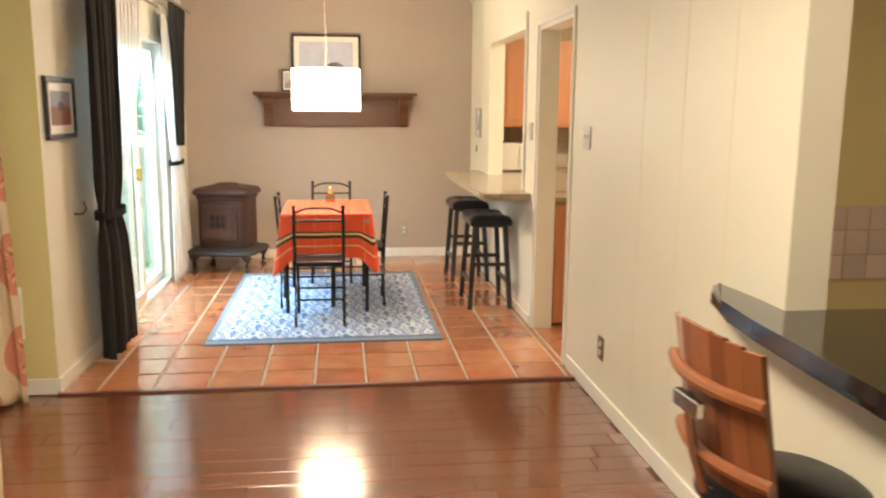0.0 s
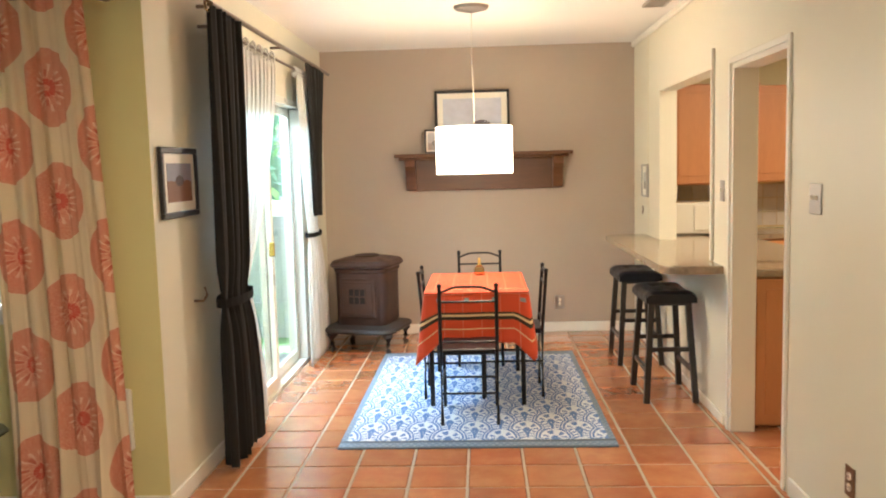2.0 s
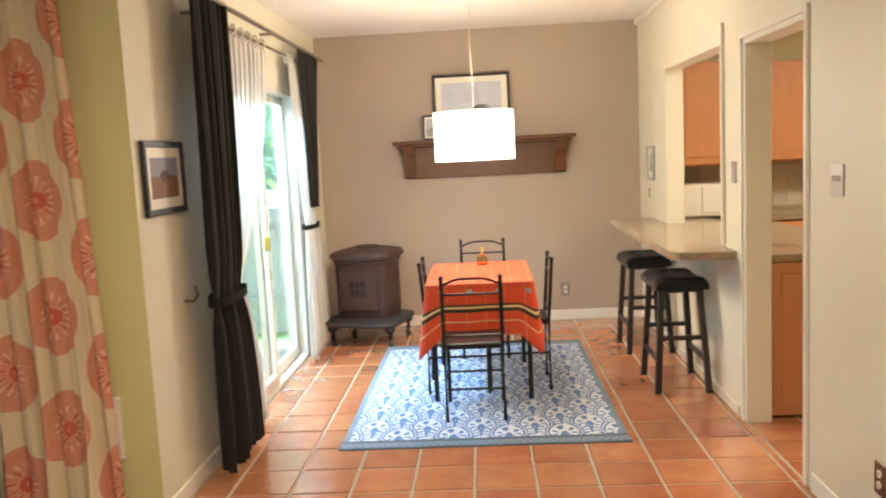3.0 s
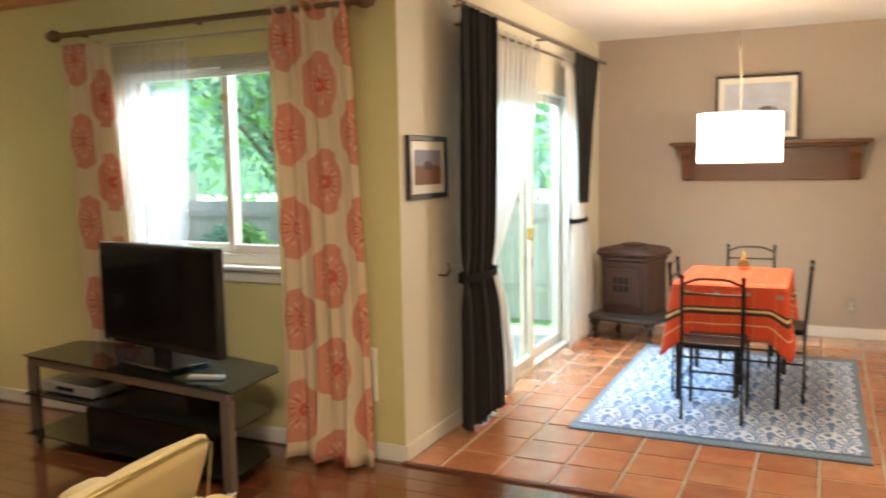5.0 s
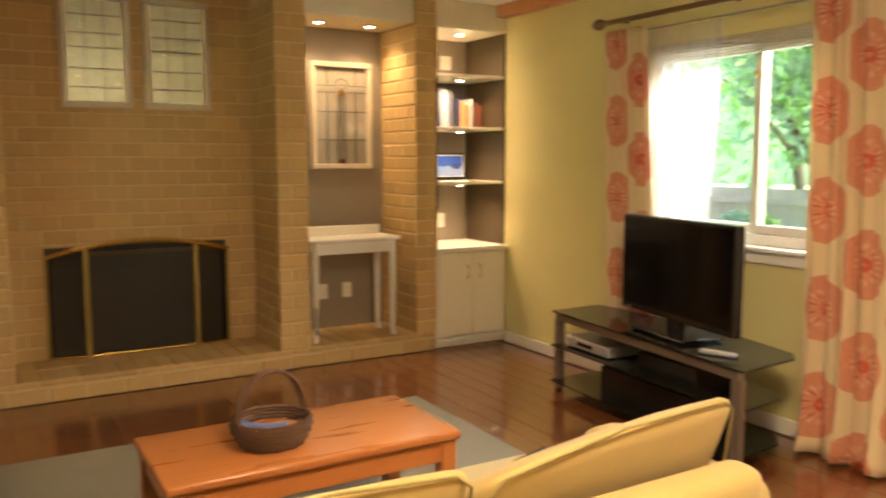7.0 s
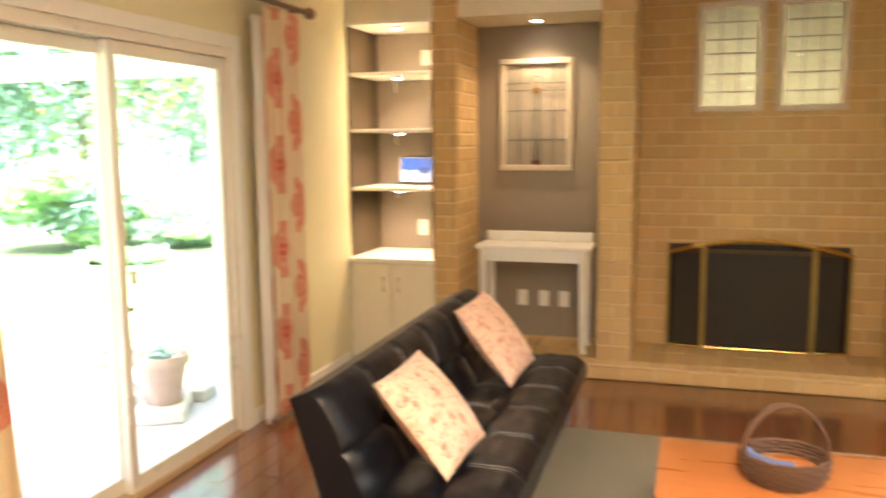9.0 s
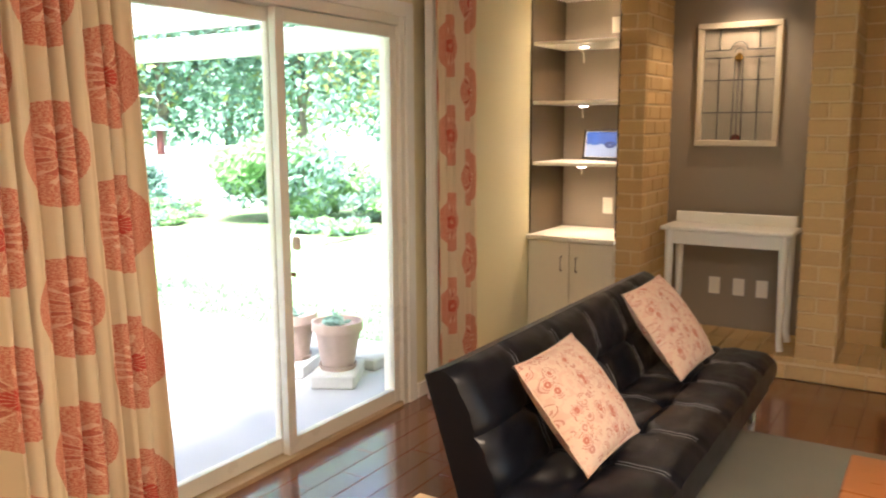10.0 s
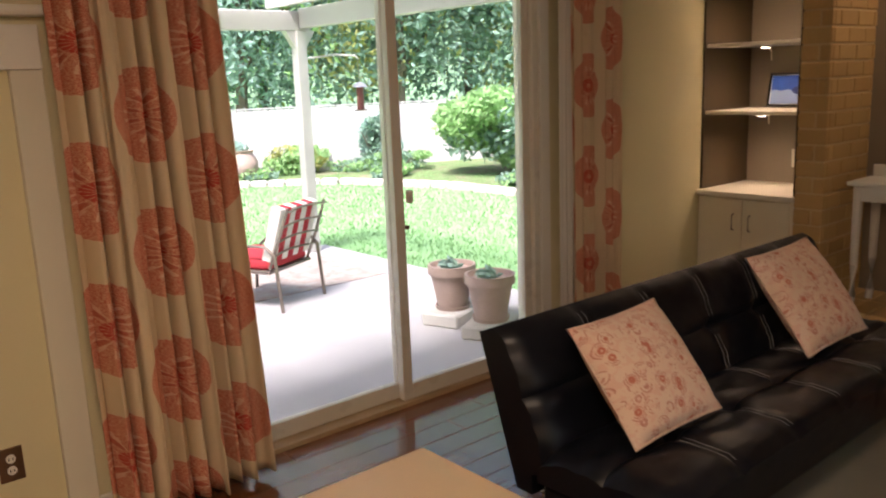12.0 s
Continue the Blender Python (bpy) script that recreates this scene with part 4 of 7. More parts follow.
def bar_stool(at, rz=0.0):
    t = thing("bar_stool", at, rz, "black wooden bar stool with a tufted black saddle seat", "stool", "bar stools")
    h = 0.63
    for sx in (-1, 1):
        for sy in (-1, 1):
            bm = bmesh.new()
            bar(bm, (sx * 0.225, sy * 0.155, 0), (sx * 0.180, sy * 0.115, h), 0.036, 0.036, up=(0, 1, 0))
            part("leg", bm, BLACKWOOD, t)
    for z, kx, ky in ((0.20, 0.211, 0.142), (0.34, 0.201, 0.134)):
        for s in (-1, 1):
            bm = bmesh.new()
            if z < 0.3:
                bar(bm, (-kx, s * ky, z), (kx, s * ky, z), 0.02, 0.028)
            else:
                bar(bm, (s * kx, -ky, z), (s * kx, ky, z), 0.02, 0.028)
            part("stretcher", bm, BLACKWOOD, t)
    boxes("seat_frame", BLACKWOOD, [(-0.205, 0.205, -0.135, 0.135, h - 0.01, h + 0.02)], t, 0.004)
    bm = bmesh.new()
    nx, ny = 20, 16
    g = []
    for j in range(ny + 1):
        row = []
        for i in range(nx + 1):
            x, y = -1 + 2 * i / nx, -1 + 2 * j / ny
            z = 0.075 + 0.022 * x * x - 0.028 * (abs(x) ** 8 + abs(y) ** 8)
            for bx in (-0.45, 0.45):
                for by in (-0.3, 0.3):
                    z -= 0.016 * math.exp(-((x - bx) ** 2 + (y - by) ** 2) / 0.02)
            row.append(bm.verts.new((x * 0.238, y * 0.158, h + z)))
        g.append(row)
    for j in range(ny):
        for i in range(nx):
            bm.faces.new((g[j][i], g[j][i + 1], g[j + 1][i + 1], g[j + 1][i]))
    ed = [e for e in bm.edges if e.is_boundary]
    r = bmesh.ops.extrude_edge_only(bm, edges=ed)
    low = [x for x in r["geom"] if isinstance(x, bmesh.types.BMVert)]
    for v in low:
        v.co.z = h + 0.01
    bmesh.ops.contextual_create(bm, geom=[e for e in bm.edges if e.is_boundary])
    part("seat", bm, BLACKLEATHER, t, "tufted black padded seat", smooth=True)
    return t


st = bar_stool((2.60, 6.74, 0), 90)
copy_thing(st, pose(2.60, 7.72, 0, 0, 0, 90))


def stove():
    t = thing("iron_stove", (0.44, 8.28, 0), -14, "rusty brown cast iron stove on a dark footed base", "stove")
    t.matrix_basis = pose(0.44, 8.28, 0, 0, 0, -14) @ Matrix.Diagonal((0.86, 0.9, 1.0, 1))
    bm = bmesh.new()
    lathe(bm, [(0.25, 0.22), (0.265, 0.25), (0.265, 0.66), (0.28, 0.675), (0.28, 0.70)], 48, sx=1.0, sy=0.86, power=6)
    part("body", bm, STOVE, t, smooth=True)
    bm = bmesh.new()
    lathe(bm, [(0.28, 0.70), (0.31, 0.715), (0.315, 0.735), (0.29, 0.765), (0.15, 0.79)], 48, sx=1.0, sy=0.86, power=6)
    part("top_plate", bm, STOVE, t, "rusty moulded top plate", smooth=True)
    bm = bmesh.new()
    lathe(bm, [(0.125, 0.785), (0.125, 0.80), (0.09, 0.806)], 24)
    part("lid", bm, STOVE, t, "round cast iron lid", smooth=True)
    boxes("door", STOVE, [(-0.19, 0.19, -0.262, -0.232, 0.29, 0.62)], t, 0.012, "square cast stove door")
    boxes("door_panel", STOVE, [(-0.155, 0.155, -0.272, -0.262, 0.32, 0.59)], t, 0.006, "raised door panel")
    boxes("opening", SOOT, [(-0.085, 0.085, -0.2745, -0.272, 0.41, 0.545)], t, 0)
    for k in range(4):
        boxes("grille_bar", STOVE, [(-0.092 + 0.0575 * k, -0.080 + 0.0575 * k, -0.279, -0.2745, 0.405, 0.55)], t, 0.001)
    for k in range(3):
        boxes("grille_bar", STOVE, [(-0.092, 0.092, -0.282, -0.279, 0.405 + 0.066 * k, 0.417 + 0.066 * k)], t, 0.001)
    bm = bmesh.new()
    lathe(bm, [(0.25, 0.155), (0.36, 0.165), (0.38, 0.185), (0.37, 0.205), (0.26, 0.225)], 48, sx=1.0, sy=0.92, power=5)
    part("base", bm, DARKIRON, t, "dark cast iron base", smooth=True)
    for sx in (-1, 1):
        for sy in (-1, 1):
            bm = bmesh.new()
            pts = [(sx * (0.27 + a), sy * (0.23 + a * 0.6), z) for a, z in ((0.0, 0.18), (0.03, 0.13), (0.02, 0.07), (0.012, 0.035), (0.03, 0.0))]
            tube(bm, pts, [0.055, 0.042, 0.026, 0.020, 0.028], n=8)
            part("foot", bm, DARKIRON, t, "curved cast iron foot", smooth=True)


stove()


def mantel():
    t = thing("mantel_shelf", label="dark stained wooden mantel shelf with carved brackets on the taupe wall", category="shelf")
    y = FAR
    boxes("shelf_board", WOOD, [(0.665, 2.235, y - 0.20, y, 1.615, 1.645)], t, 0.006)
    boxes("moulding", WOOD, [(0.70, 2.20, y - 0.17, y, 1.59, 1.615)], t, 0.008)
    boxes("back_board", WOOD, [(0.765, 2.145, y - 0.03, y, 1.315, 1.59)], t, 0.003)
    for x in (0.755, 2.065):
        bm = bmesh.new()
        prof = [(0, 1.32), (0.035, 1.33), (0.05, 1.38), (0.06, 1.44), (0.09, 1.50), (0.14, 1.535), (0.15, 1.59), (0, 1.59)]
        a = [bm.verts.new((x, y - 0.03 - d, z)) for d, z in prof]
        b = [bm.verts.new((x + 0.09, y - 0.03 - d, z)) for d, z in prof]
        bm.faces.new(a)
        bm.faces.new(b[::-1])
        for k in range(len(prof)):
            k2 = (k + 1) % len(prof)
            bm.faces.new((a[k], b[k], b[k2], a[k2]))
        part("bracket", bm, WOOD, t, "curved wooden bracket")


mantel()


def art_pattern(sky_c, land_c, dark_c, line, bump_at):
    def f(nt, base):
        u, v = uv_vals(nt)
        n = noise_node(nt, uv_vec(nt), 5, 4)
        n2 = noise_node(nt, uv_vec(nt), 16, 3)
        land = (v + (n - 0.5) * 0.25).lt(line)
        c = mixcol(nt, n, sky_c, tuple(min(1, x * 1.5) for x in sky_c))
        c = mixcol(nt, land, c, land_c)
        d = ((u - bump_at) * (u - bump_at) + (v - line) * (v - line) * 1.4).sqrt().lt(0.17) * n2.gt(0.40)
        return mixcol(nt, d, c, dark_c)
    return f


ART1 = mat("seascape_print", (0.5, 0.5, 0.5), 0.6, bump=0, var=0.05, pattern=art_pattern((0.42, 0.44, 0.50), (0.36, 0.38, 0.42), (0.13, 0.12, 0.14), 0.38, 0.66))
ART2 = mat("desert_print", (0.5, 0.4, 0.3), 0.6, bump=0, var=0.05, pattern=art_pattern((0.20, 0.20, 0.26), (0.20, 0.09, 0.05), (0.07, 0.04, 0.04), 0.55, 0.5))
ART3 = mat("blue_sky_photo", (0.1, 0.2, 0.6), 0.3, bump=0, var=0.05, pattern=art_pattern((0.02, 0.06, 0.28), (0.20, 0.28, 0.50), (0.02, 0.035, 0.15), 0.48, 0.75))
ART4 = mat("pale_print", (0.5, 0.5, 0.5), 0.6, bump=0, var=0.05, pattern=art_pattern((0.40, 0.40, 0.40), (0.35, 0.33, 0.30), (0.20, 0.19, 0.18), 0.4, 0.5))


def picture(name, at, rz, w, h, fw, art, frame_mat, label, mount=0.03, tilt=0.0, th=0.022):
    """A framed picture: centre of its back at `at`, facing local -y."""
    t = thing(name, at, rz, label, "picture")
    t.matrix_basis = pose(*at, tilt, 0, rz)
    a, b = w / 2, h / 2
    for d in ((-a, a, -th, 0, b - fw, b), (-a, a, -th, 0, -b, -b + fw), (-a, -a + fw, -th, 0, -b + fw, b - fw), (a - fw, a, -th, 0, -b + fw, b - fw)):
        boxes("frame_bar", frame_mat, [d], t, min(0.004, fw / 4))
    boxes("mount", PLASTIC, [(-a + fw, a - fw, -th * 0.5, -th * 0.3, -b + fw, b - fw)], t, 0, "cream mount")
    bm = bmesh.new()
    uvl = bm.loops.layers.uv.new("UVMap")
    aa, bb2 = a - fw - mount, b - fw - mount
    vs = [bm.verts.new((x, -th * 0.5 - 0.0015, z)) for x, z in ((-aa, -bb2), (aa, -bb2), (aa, bb2), (-aa, bb2))]
    f = bm.faces.new(vs)
    for lp, uv in zip(f.loops, ((0, 0), (1, 0), (1, 1), (0, 1))):
        lp[uvl].uv = uv
    r = bmesh.ops.extrude_face_region(bm, geom=[f])
    for v in [x for x in r["geom"] if isinstance(x, bmesh.types.BMVert)]:
        v.co.y += 0.001
    part("print", bm, art, t, "printed picture")
    return t


picture("framed_seascape", (1.36, FAR - 0.09, 1.922), 0, 0.66, 0.55, 0.022, ART1, BLACKWOOD, "framed grey seascape print leaning on the mantel shelf", 0.05, tilt=-8)
picture("small_framed_picture", (1.02, FAR - 0.13, 1.752), 0, 0.17, 0.21, 0.014, ART4, BLACKWOOD, "small black framed picture standing on the mantel shelf", 0.015, tilt=-6)
picture("desert_picture", (0.002, 5.19, 1.485), 90, 0.455, 0.325, 0.028, ART2, BLACKWOOD, "black framed desert print on the cream wall", 0.045)
bpy.context.view_layer.update()
pt = picture("small_wall_picture", (EX - 0.002, 8.28, 1.37), -90, 0.22, 0.27, 0.016, ART4, NICKEL, "small grey framed picture on the hatch wall", 0.05)


def plate(name, at, rz, w, h, m, label, kind="outlet", dark=False):
    """A wall plate facing local -y."""
    t = thing(name, at, rz, label, "wall " + kind)
    boxes("cover_plate", m, [(-w / 2, w / 2, -0.006, 0, -h / 2, h / 2)], t, 0.002)
    face = PLASTIC
    if kind == "outlet":
        for s in (-1, 1):
            bm = bmesh.new()
            rod(bm, (0, -0.0095, s * 0.021), (0, -0.006, s * 0.021), 0.0155, n=14)
            part("socket", bm, face, t, "white socket")
            for k in (-1, 1):
                boxes("slot", BLACKPLASTIC, [(k * 0.006 - 0.0012, k * 0.006 + 0.0012, -0.0102, -0.0095, s * 0.021 - 0.005, s * 0.021 + 0.005)], t)
    elif kind == "switch":
        n = max(1, round(w / 0.055))
        for k in range(n):
            x = (k - (n - 1) / 2) * 0.046
            boxes("toggle", face, [(x - 0.005, x + 0.005, -0.018, -0.006, -0.004, 0.014)], t, 0.001, "white toggle")
    return t


plate("wall_outlet", (2.12, FAR, 0.275), 0, 0.085, 0.125, NICKEL, "metal double outlet on the taupe wall")
plate("wall_outlet", (EX, 4.46, 0.30), -90, 0.078, 0.120, BRONZE, "bronze double outlet on the cream wall")
plate("wall_switch", (EX, 4.83, 1.355), -90, 0.118, 0.125, NICKEL, "double metal switch plate beside the doorway", "switch")
plate("wall_switch", (EX, 6.13, 1.35), -90, 0.075, 0.12, NICKEL, "metal switch plate between doorway and hatch", "switch")
plate("wall_switch", (EX, 8.42, 1.12), -90, 0.04, 0.07, BRONZE, "small dark switch by the corner", "switch")
plate("wall_outlet", (0.76, SY, 0.30), 180, 0.078, 0.120, BRONZE, "bronze double outlet beside the trim board")


def pendant():
    t = thing("pendant_lamp", (1.385, 6.95, 0), label="lit white drum pendant lamp hanging over the dining table", category="ceiling lamp")
    bm = bmesh.new()
    n = 48
    for r, s in ((0.258, 1), (0.255, -1)):
        a = [bm.verts.new((r * math.cos(2 * math.pi * k / n), r * math.sin(2 * math.pi * k / n), 1.475)) for k in range(n)]
        b = [bm.verts.new((r * math.cos(2 * math.pi * k / n), r * math.sin(2 * math.pi * k / n), 1.79)) for k in range(n)]
        for k in range(n):
            k2 = (k + 1) % n
            bm.faces.new((a[k], a[k2], b[k2], b[k])[::s])
    sh = part("shade", bm, LAMPGLOW, t, "glowing white drum shade", smooth=True)
    sh.visible_shadow = False
    for z in (1.475, 1.79):
        bm = bmesh.new()
        tube(bm, [(0.257 * math.cos(2 * math.pi * k / 40), 0.257 * math.sin(2 * math.pi * k / 40), z) for k in range(40)], 0.003, n=5, closed=True)
        part("rim", bm, PLASTIC, t, smooth=True)
    bm = bmesh.new()
    tube(bm, [(0, 0, 1.70), (0.006, 0, 1.95), (-0.004, 0, 2.2), (0, 0, H - 0.02)], 0.004, n=6)
    part("cord", bm, PLASTIC, t, "white hanging cord", smooth=True)
    for k in range(3):
        bm = bmesh.new()
        q = 2 * math.pi * k / 3
        rod(bm, (0, 0, 1.775), (0.255 * math.cos(q), 0.255 * math.sin(q), 1.785), 0.002, n=5)
        part("spoke", bm, NICKEL, t)
    bm = bmesh.new()
    lathe(bm, [(0.0, H - 0.045), (0.03, H - 0.04), (0.11, H - 0.02), (0.12, H)], 28)
    part("canopy", bm, NICKEL, t, "brushed round canopy", smooth=True)
    bm = bmesh.new()
    lathe(bm, [(0.0, 1.56), (0.025, 1.57), (0.03, 1.60), (0.014, 1.65), (0.014, 1.70)], 14)
    part("bulb", bm, PUCK, t, "lit bulb", smooth=True)


pendant()
v = thing("ceiling_vent", (2.62, 7.0, H), label="small grey ceiling air vent near the hatch wall", category="vent")
for k in range(6):
    boxes("slat", NICKEL, [(-0.06, 0.06, -0.12 + 0.04 * k, -0.095 + 0.04 * k, -0.012, -0.004)], v, 0.001)
boxes("vent_frame", NICKEL, [(-0.075, 0.075, -0.14, -0.125, -0.014, 0), (-0.075, 0.075, 0.125, 0.14, -0.014, 0), (-0.075, -0.062, -0.125, 0.125, -0.014, 0), (0.062, 0.075, -0.125, 0.125, -0.014, 0)], v)


# ---- hatch and kitchen ----
hb = thing("hatch_counter", label="tan speckled granite breakfast counter through the hatch", category="counter")


def slab(bm, pts, z0, z1, bev):
    a = [bm.verts.new((x, y, z0)) for x, y in pts]
    b = [bm.verts.new((x, y, z1)) for x, y in pts]
    bm.faces.new(a[::-1])
    top = bm.faces.new(b)
    for k in range(len(pts)):
        k2 = (k + 1) % len(pts)
        bm.faces.new((a[k], a[k2], b[k2], b[k]))
    if bev:
        es = [e for f in bm.faces if abs(f.normal.z) < 0.5 or f == top for e in f.edges if all(abs(v.co.z - z1) < 1e-5 for v in e.verts)]
        bmesh.ops.bevel(bm, geom=list(set(es)), offset=bev, segments=2, profile=0.5, affect="EDGES")


bm = bmesh.new()
arc = [(2.60 + 0.14 * math.cos(q), 6.24 + 0.14 * math.sin(q)) for q in [radians(180 + 15 * k) for k in range(7)]]
slab(bm, arc + [(2.93, 6.10), (2.93, 6.33), (3.2, 6.33), (3.2, 8.35), (2.93, 8.35), (2.52, 8.35), (2.46, 8.28)], 0.875, 0.92, 0.010)
bmesh.ops.recalc_face_normals(bm, faces=bm.faces[:])
part("worktop", bm, GRANITE, hb, "polished granite top")


def cabinet(name, x0, x1, y0, y1, z0, z1, face, doors, label, knob=True, mats=CABWOOD):
    """A cupboard; face is '-x', '-y' or '+x': the side of its doors."""
    t = thing(name, label=label, category="cabinet", group="kitchen cabinets")
    boxes("body", mats, [(x0, x1, y0, y1, z0, z1)], t, 0.002)
    for k in range(doors):
        g = 0.012
        if face[1] == "y":
            a, b = x0 + (x1 - x0) * k / doors + g, x0 + (x1 - x0) * (k + 1) / doors - g
            d = boxes("door", mats, [(a, b, y0 - 0.02, y0, z0 + g, z1 - g)], t, 0.003)
            boxes("door_panel", mats, [(a + 0.05, b - 0.05, y0 - 0.026, y0 - 0.02, z0 + 0.07, z1 - 0.07)], d, 0.004)
            kp = (b - 0.03 if k % 2 == 0 else a + 0.03, y0 - 0.035, z0 + 0.05)
        else:
            a, b = y0 + (y1 - y0) * k / doors + g, y0 + (y1 - y0) * (k + 1) / doors - g
            d = boxes("door", mats, [(x0 - 0.02, x0, a, b, z0 + g, z1 - g)], t, 0.003)
            boxes("door_panel", mats, [(x0 - 0.026, x0 - 0.02, a + 0.05, b - 0.05, z0 + 0.07, z1 - 0.07)], d, 0.004)
            kp = (x0 - 0.035, b - 0.03 if k % 2 == 0 else a + 0.03, z0 + 0.05)
        if knob:
            bmk = bmesh.new()
            bmesh.ops.create_uvsphere(bmk, u_segments=8, v_segments=6, radius=0.012, matrix=Matrix.Translation(kp))
            part("knob", bmk, NICKEL, d, "round metal knob", smooth=True)
    return t


cabinet("wall_cabinet", 2.95, 3.66, 8.10, FAR - 0.01, 1.33, 2.13, "-y", 1, "maple wall cabinet over the kitchen counter")
cabinet("wall_cabinet", 3.68, 4.30, 8.38, FAR - 0.01, 1.33, 2.13, "-y", 1, "maple wall cabinet with a round knob above the splashback")
cabinet("wall_cabinet", 4.32, 5.35, 8.38, FAR - 0.01, 1.33, 2.13, "-y", 2, "pair of maple wall cabinets")
cabinet("base_cabinet", 3.24, 5.3, 8.22, FAR - 0.01, 0.08, 0.87, "-y", 4, "maple base cabinets along the end of the kitchen")
cabinet("base_cabinet", 2.94, 3.50, 6.02, 8.2, 0.005, 0.87, "-y", 1, "maple base cabinet with a plain end panel by the doorway", knob=False)
cabinet("base_cabinet", 2.95, 3.55, 0.3, 2.78, 0.005, 0.84, "-y", 1, "maple base cabinet behind the half wall", knob=False)
cabinet("wall_cabinet", 4.95, 5.38, 0.6, 4.2, 1.4, 2.13, "-x", 5, "row of maple wall cabinets on the far side of the kitchen")
cabinet("base_cabinet", 4.75, 5.38, 0.3, 6.0, 0.08, 0.87, "-x", 7, "long row of maple base cabinets")
ct = thing("kitchen_counter", label="tan granite kitchen counter with a rounded end", category="counter")
bm = bmesh.new()
slab(bm, [(3.201, 5.98), (3.54, 5.98), (3.56, 6.05), (3.56, 8.18), (5.35, 8.18), (5.35, FAR - 0.01), (2.94, FAR - 0.01), (2.94, 8.352), (3.201, 8.352)], 0.872, 0.912, 0.008)
part("worktop", bm, GRANITE, ct, "polished granite top")
bm = bmesh.new()
slab(bm, [(2.94, 5.98), (3.199, 5.98), (3.199, 6.325), (2.94, 6.325)], 0.872, 0.912, 0.008)
part("worktop", bm, GRANITE, ct)
bm = bmesh.new()
slab(bm, [(4.72, 0.3), (5.38, 0.3), (5.38, 6.0), (4.72, 6.0)], 0.872, 0.912, 0.008)
part("worktop", bm, GRANITE, ct)
mw = thing("microwave_oven", (3.20, 8.30, 0.915), label="cream microwave oven on the kitchen counter", category="microwave")
boxes("body", PLASTIC, [(-0.24, 0.24, -0.17, 0.2, 0.012, 0.27)], mw, 0.012)
boxes("door", PLASTIC, [(-0.05, 0.22, -0.18, -0.17, 0.04, 0.25)], mw, 0.006, "cream microwave door")
for k in range(6):
    boxes("vent_slot", SILVER, [(-0.246, -0.24, -0.12 + 0.03 * k, -0.105 + 0.03 * k, 0.04, 0.09)], mw, 0)
for k in range(4):
    bm = bmesh.new()
    rod(bm, ((-0.2, 0.2)[k % 2], (-0.13, 0.16)[k // 2], 0), ((-0.2, 0.2)[k % 2], (-0.13, 0.16)[k // 2], 0.012), 0.012)
    part("foot", bm, BLACKPLASTIC, mw)

# near counter
nc = thing("black_counter", label="polished black granite counter with a thick rounded edge", category="counter")
bm = bmesh.new()
arc = [(2.625, 2.0), (2.65, 2.70), (2.675, 2.95), (2.705, 3.08), (2.75, 3.17), (2.785, 3.20)]
slab(bm, [(2.60, 0.25)] + arc + [(2.797, 3.20), (2.797, 2.785), (3.55, 2.785), (3.55, 0.25)], 0.872, 0.915, 0.014)
part("worktop", bm, BLACKGRANITE, nc, "polished black granite top")
bm = bmesh.new()
arc2 = [(2.65, 2.0), (2.675, 2.70), (2.70, 2.95), (2.73, 3.07), (2.765, 3.14)]
slab(bm, [(2.635, 0.3)] + arc2 + [(2.795, 3.16), (2.795, 0.3)], 0.842, 0.871, 0.0)
part("edge_layer", bm, BLACKGRANITE, nc, "second layer of the counter edge")
solid("kitchen_partition", YELLOW, lambda bm: box(bm, 3.05, KX, 4.3, 4.4, 0, H), "cream kitchen partition", kind="structure")

# ---- living room: shelf wall ----
HZ = 0.14
PIERS = ((0.13, 0.30), (1.25, 1.47), (3.06, 3.28), (4.11, 4.28))


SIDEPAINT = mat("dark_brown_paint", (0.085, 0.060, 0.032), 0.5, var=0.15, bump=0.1)


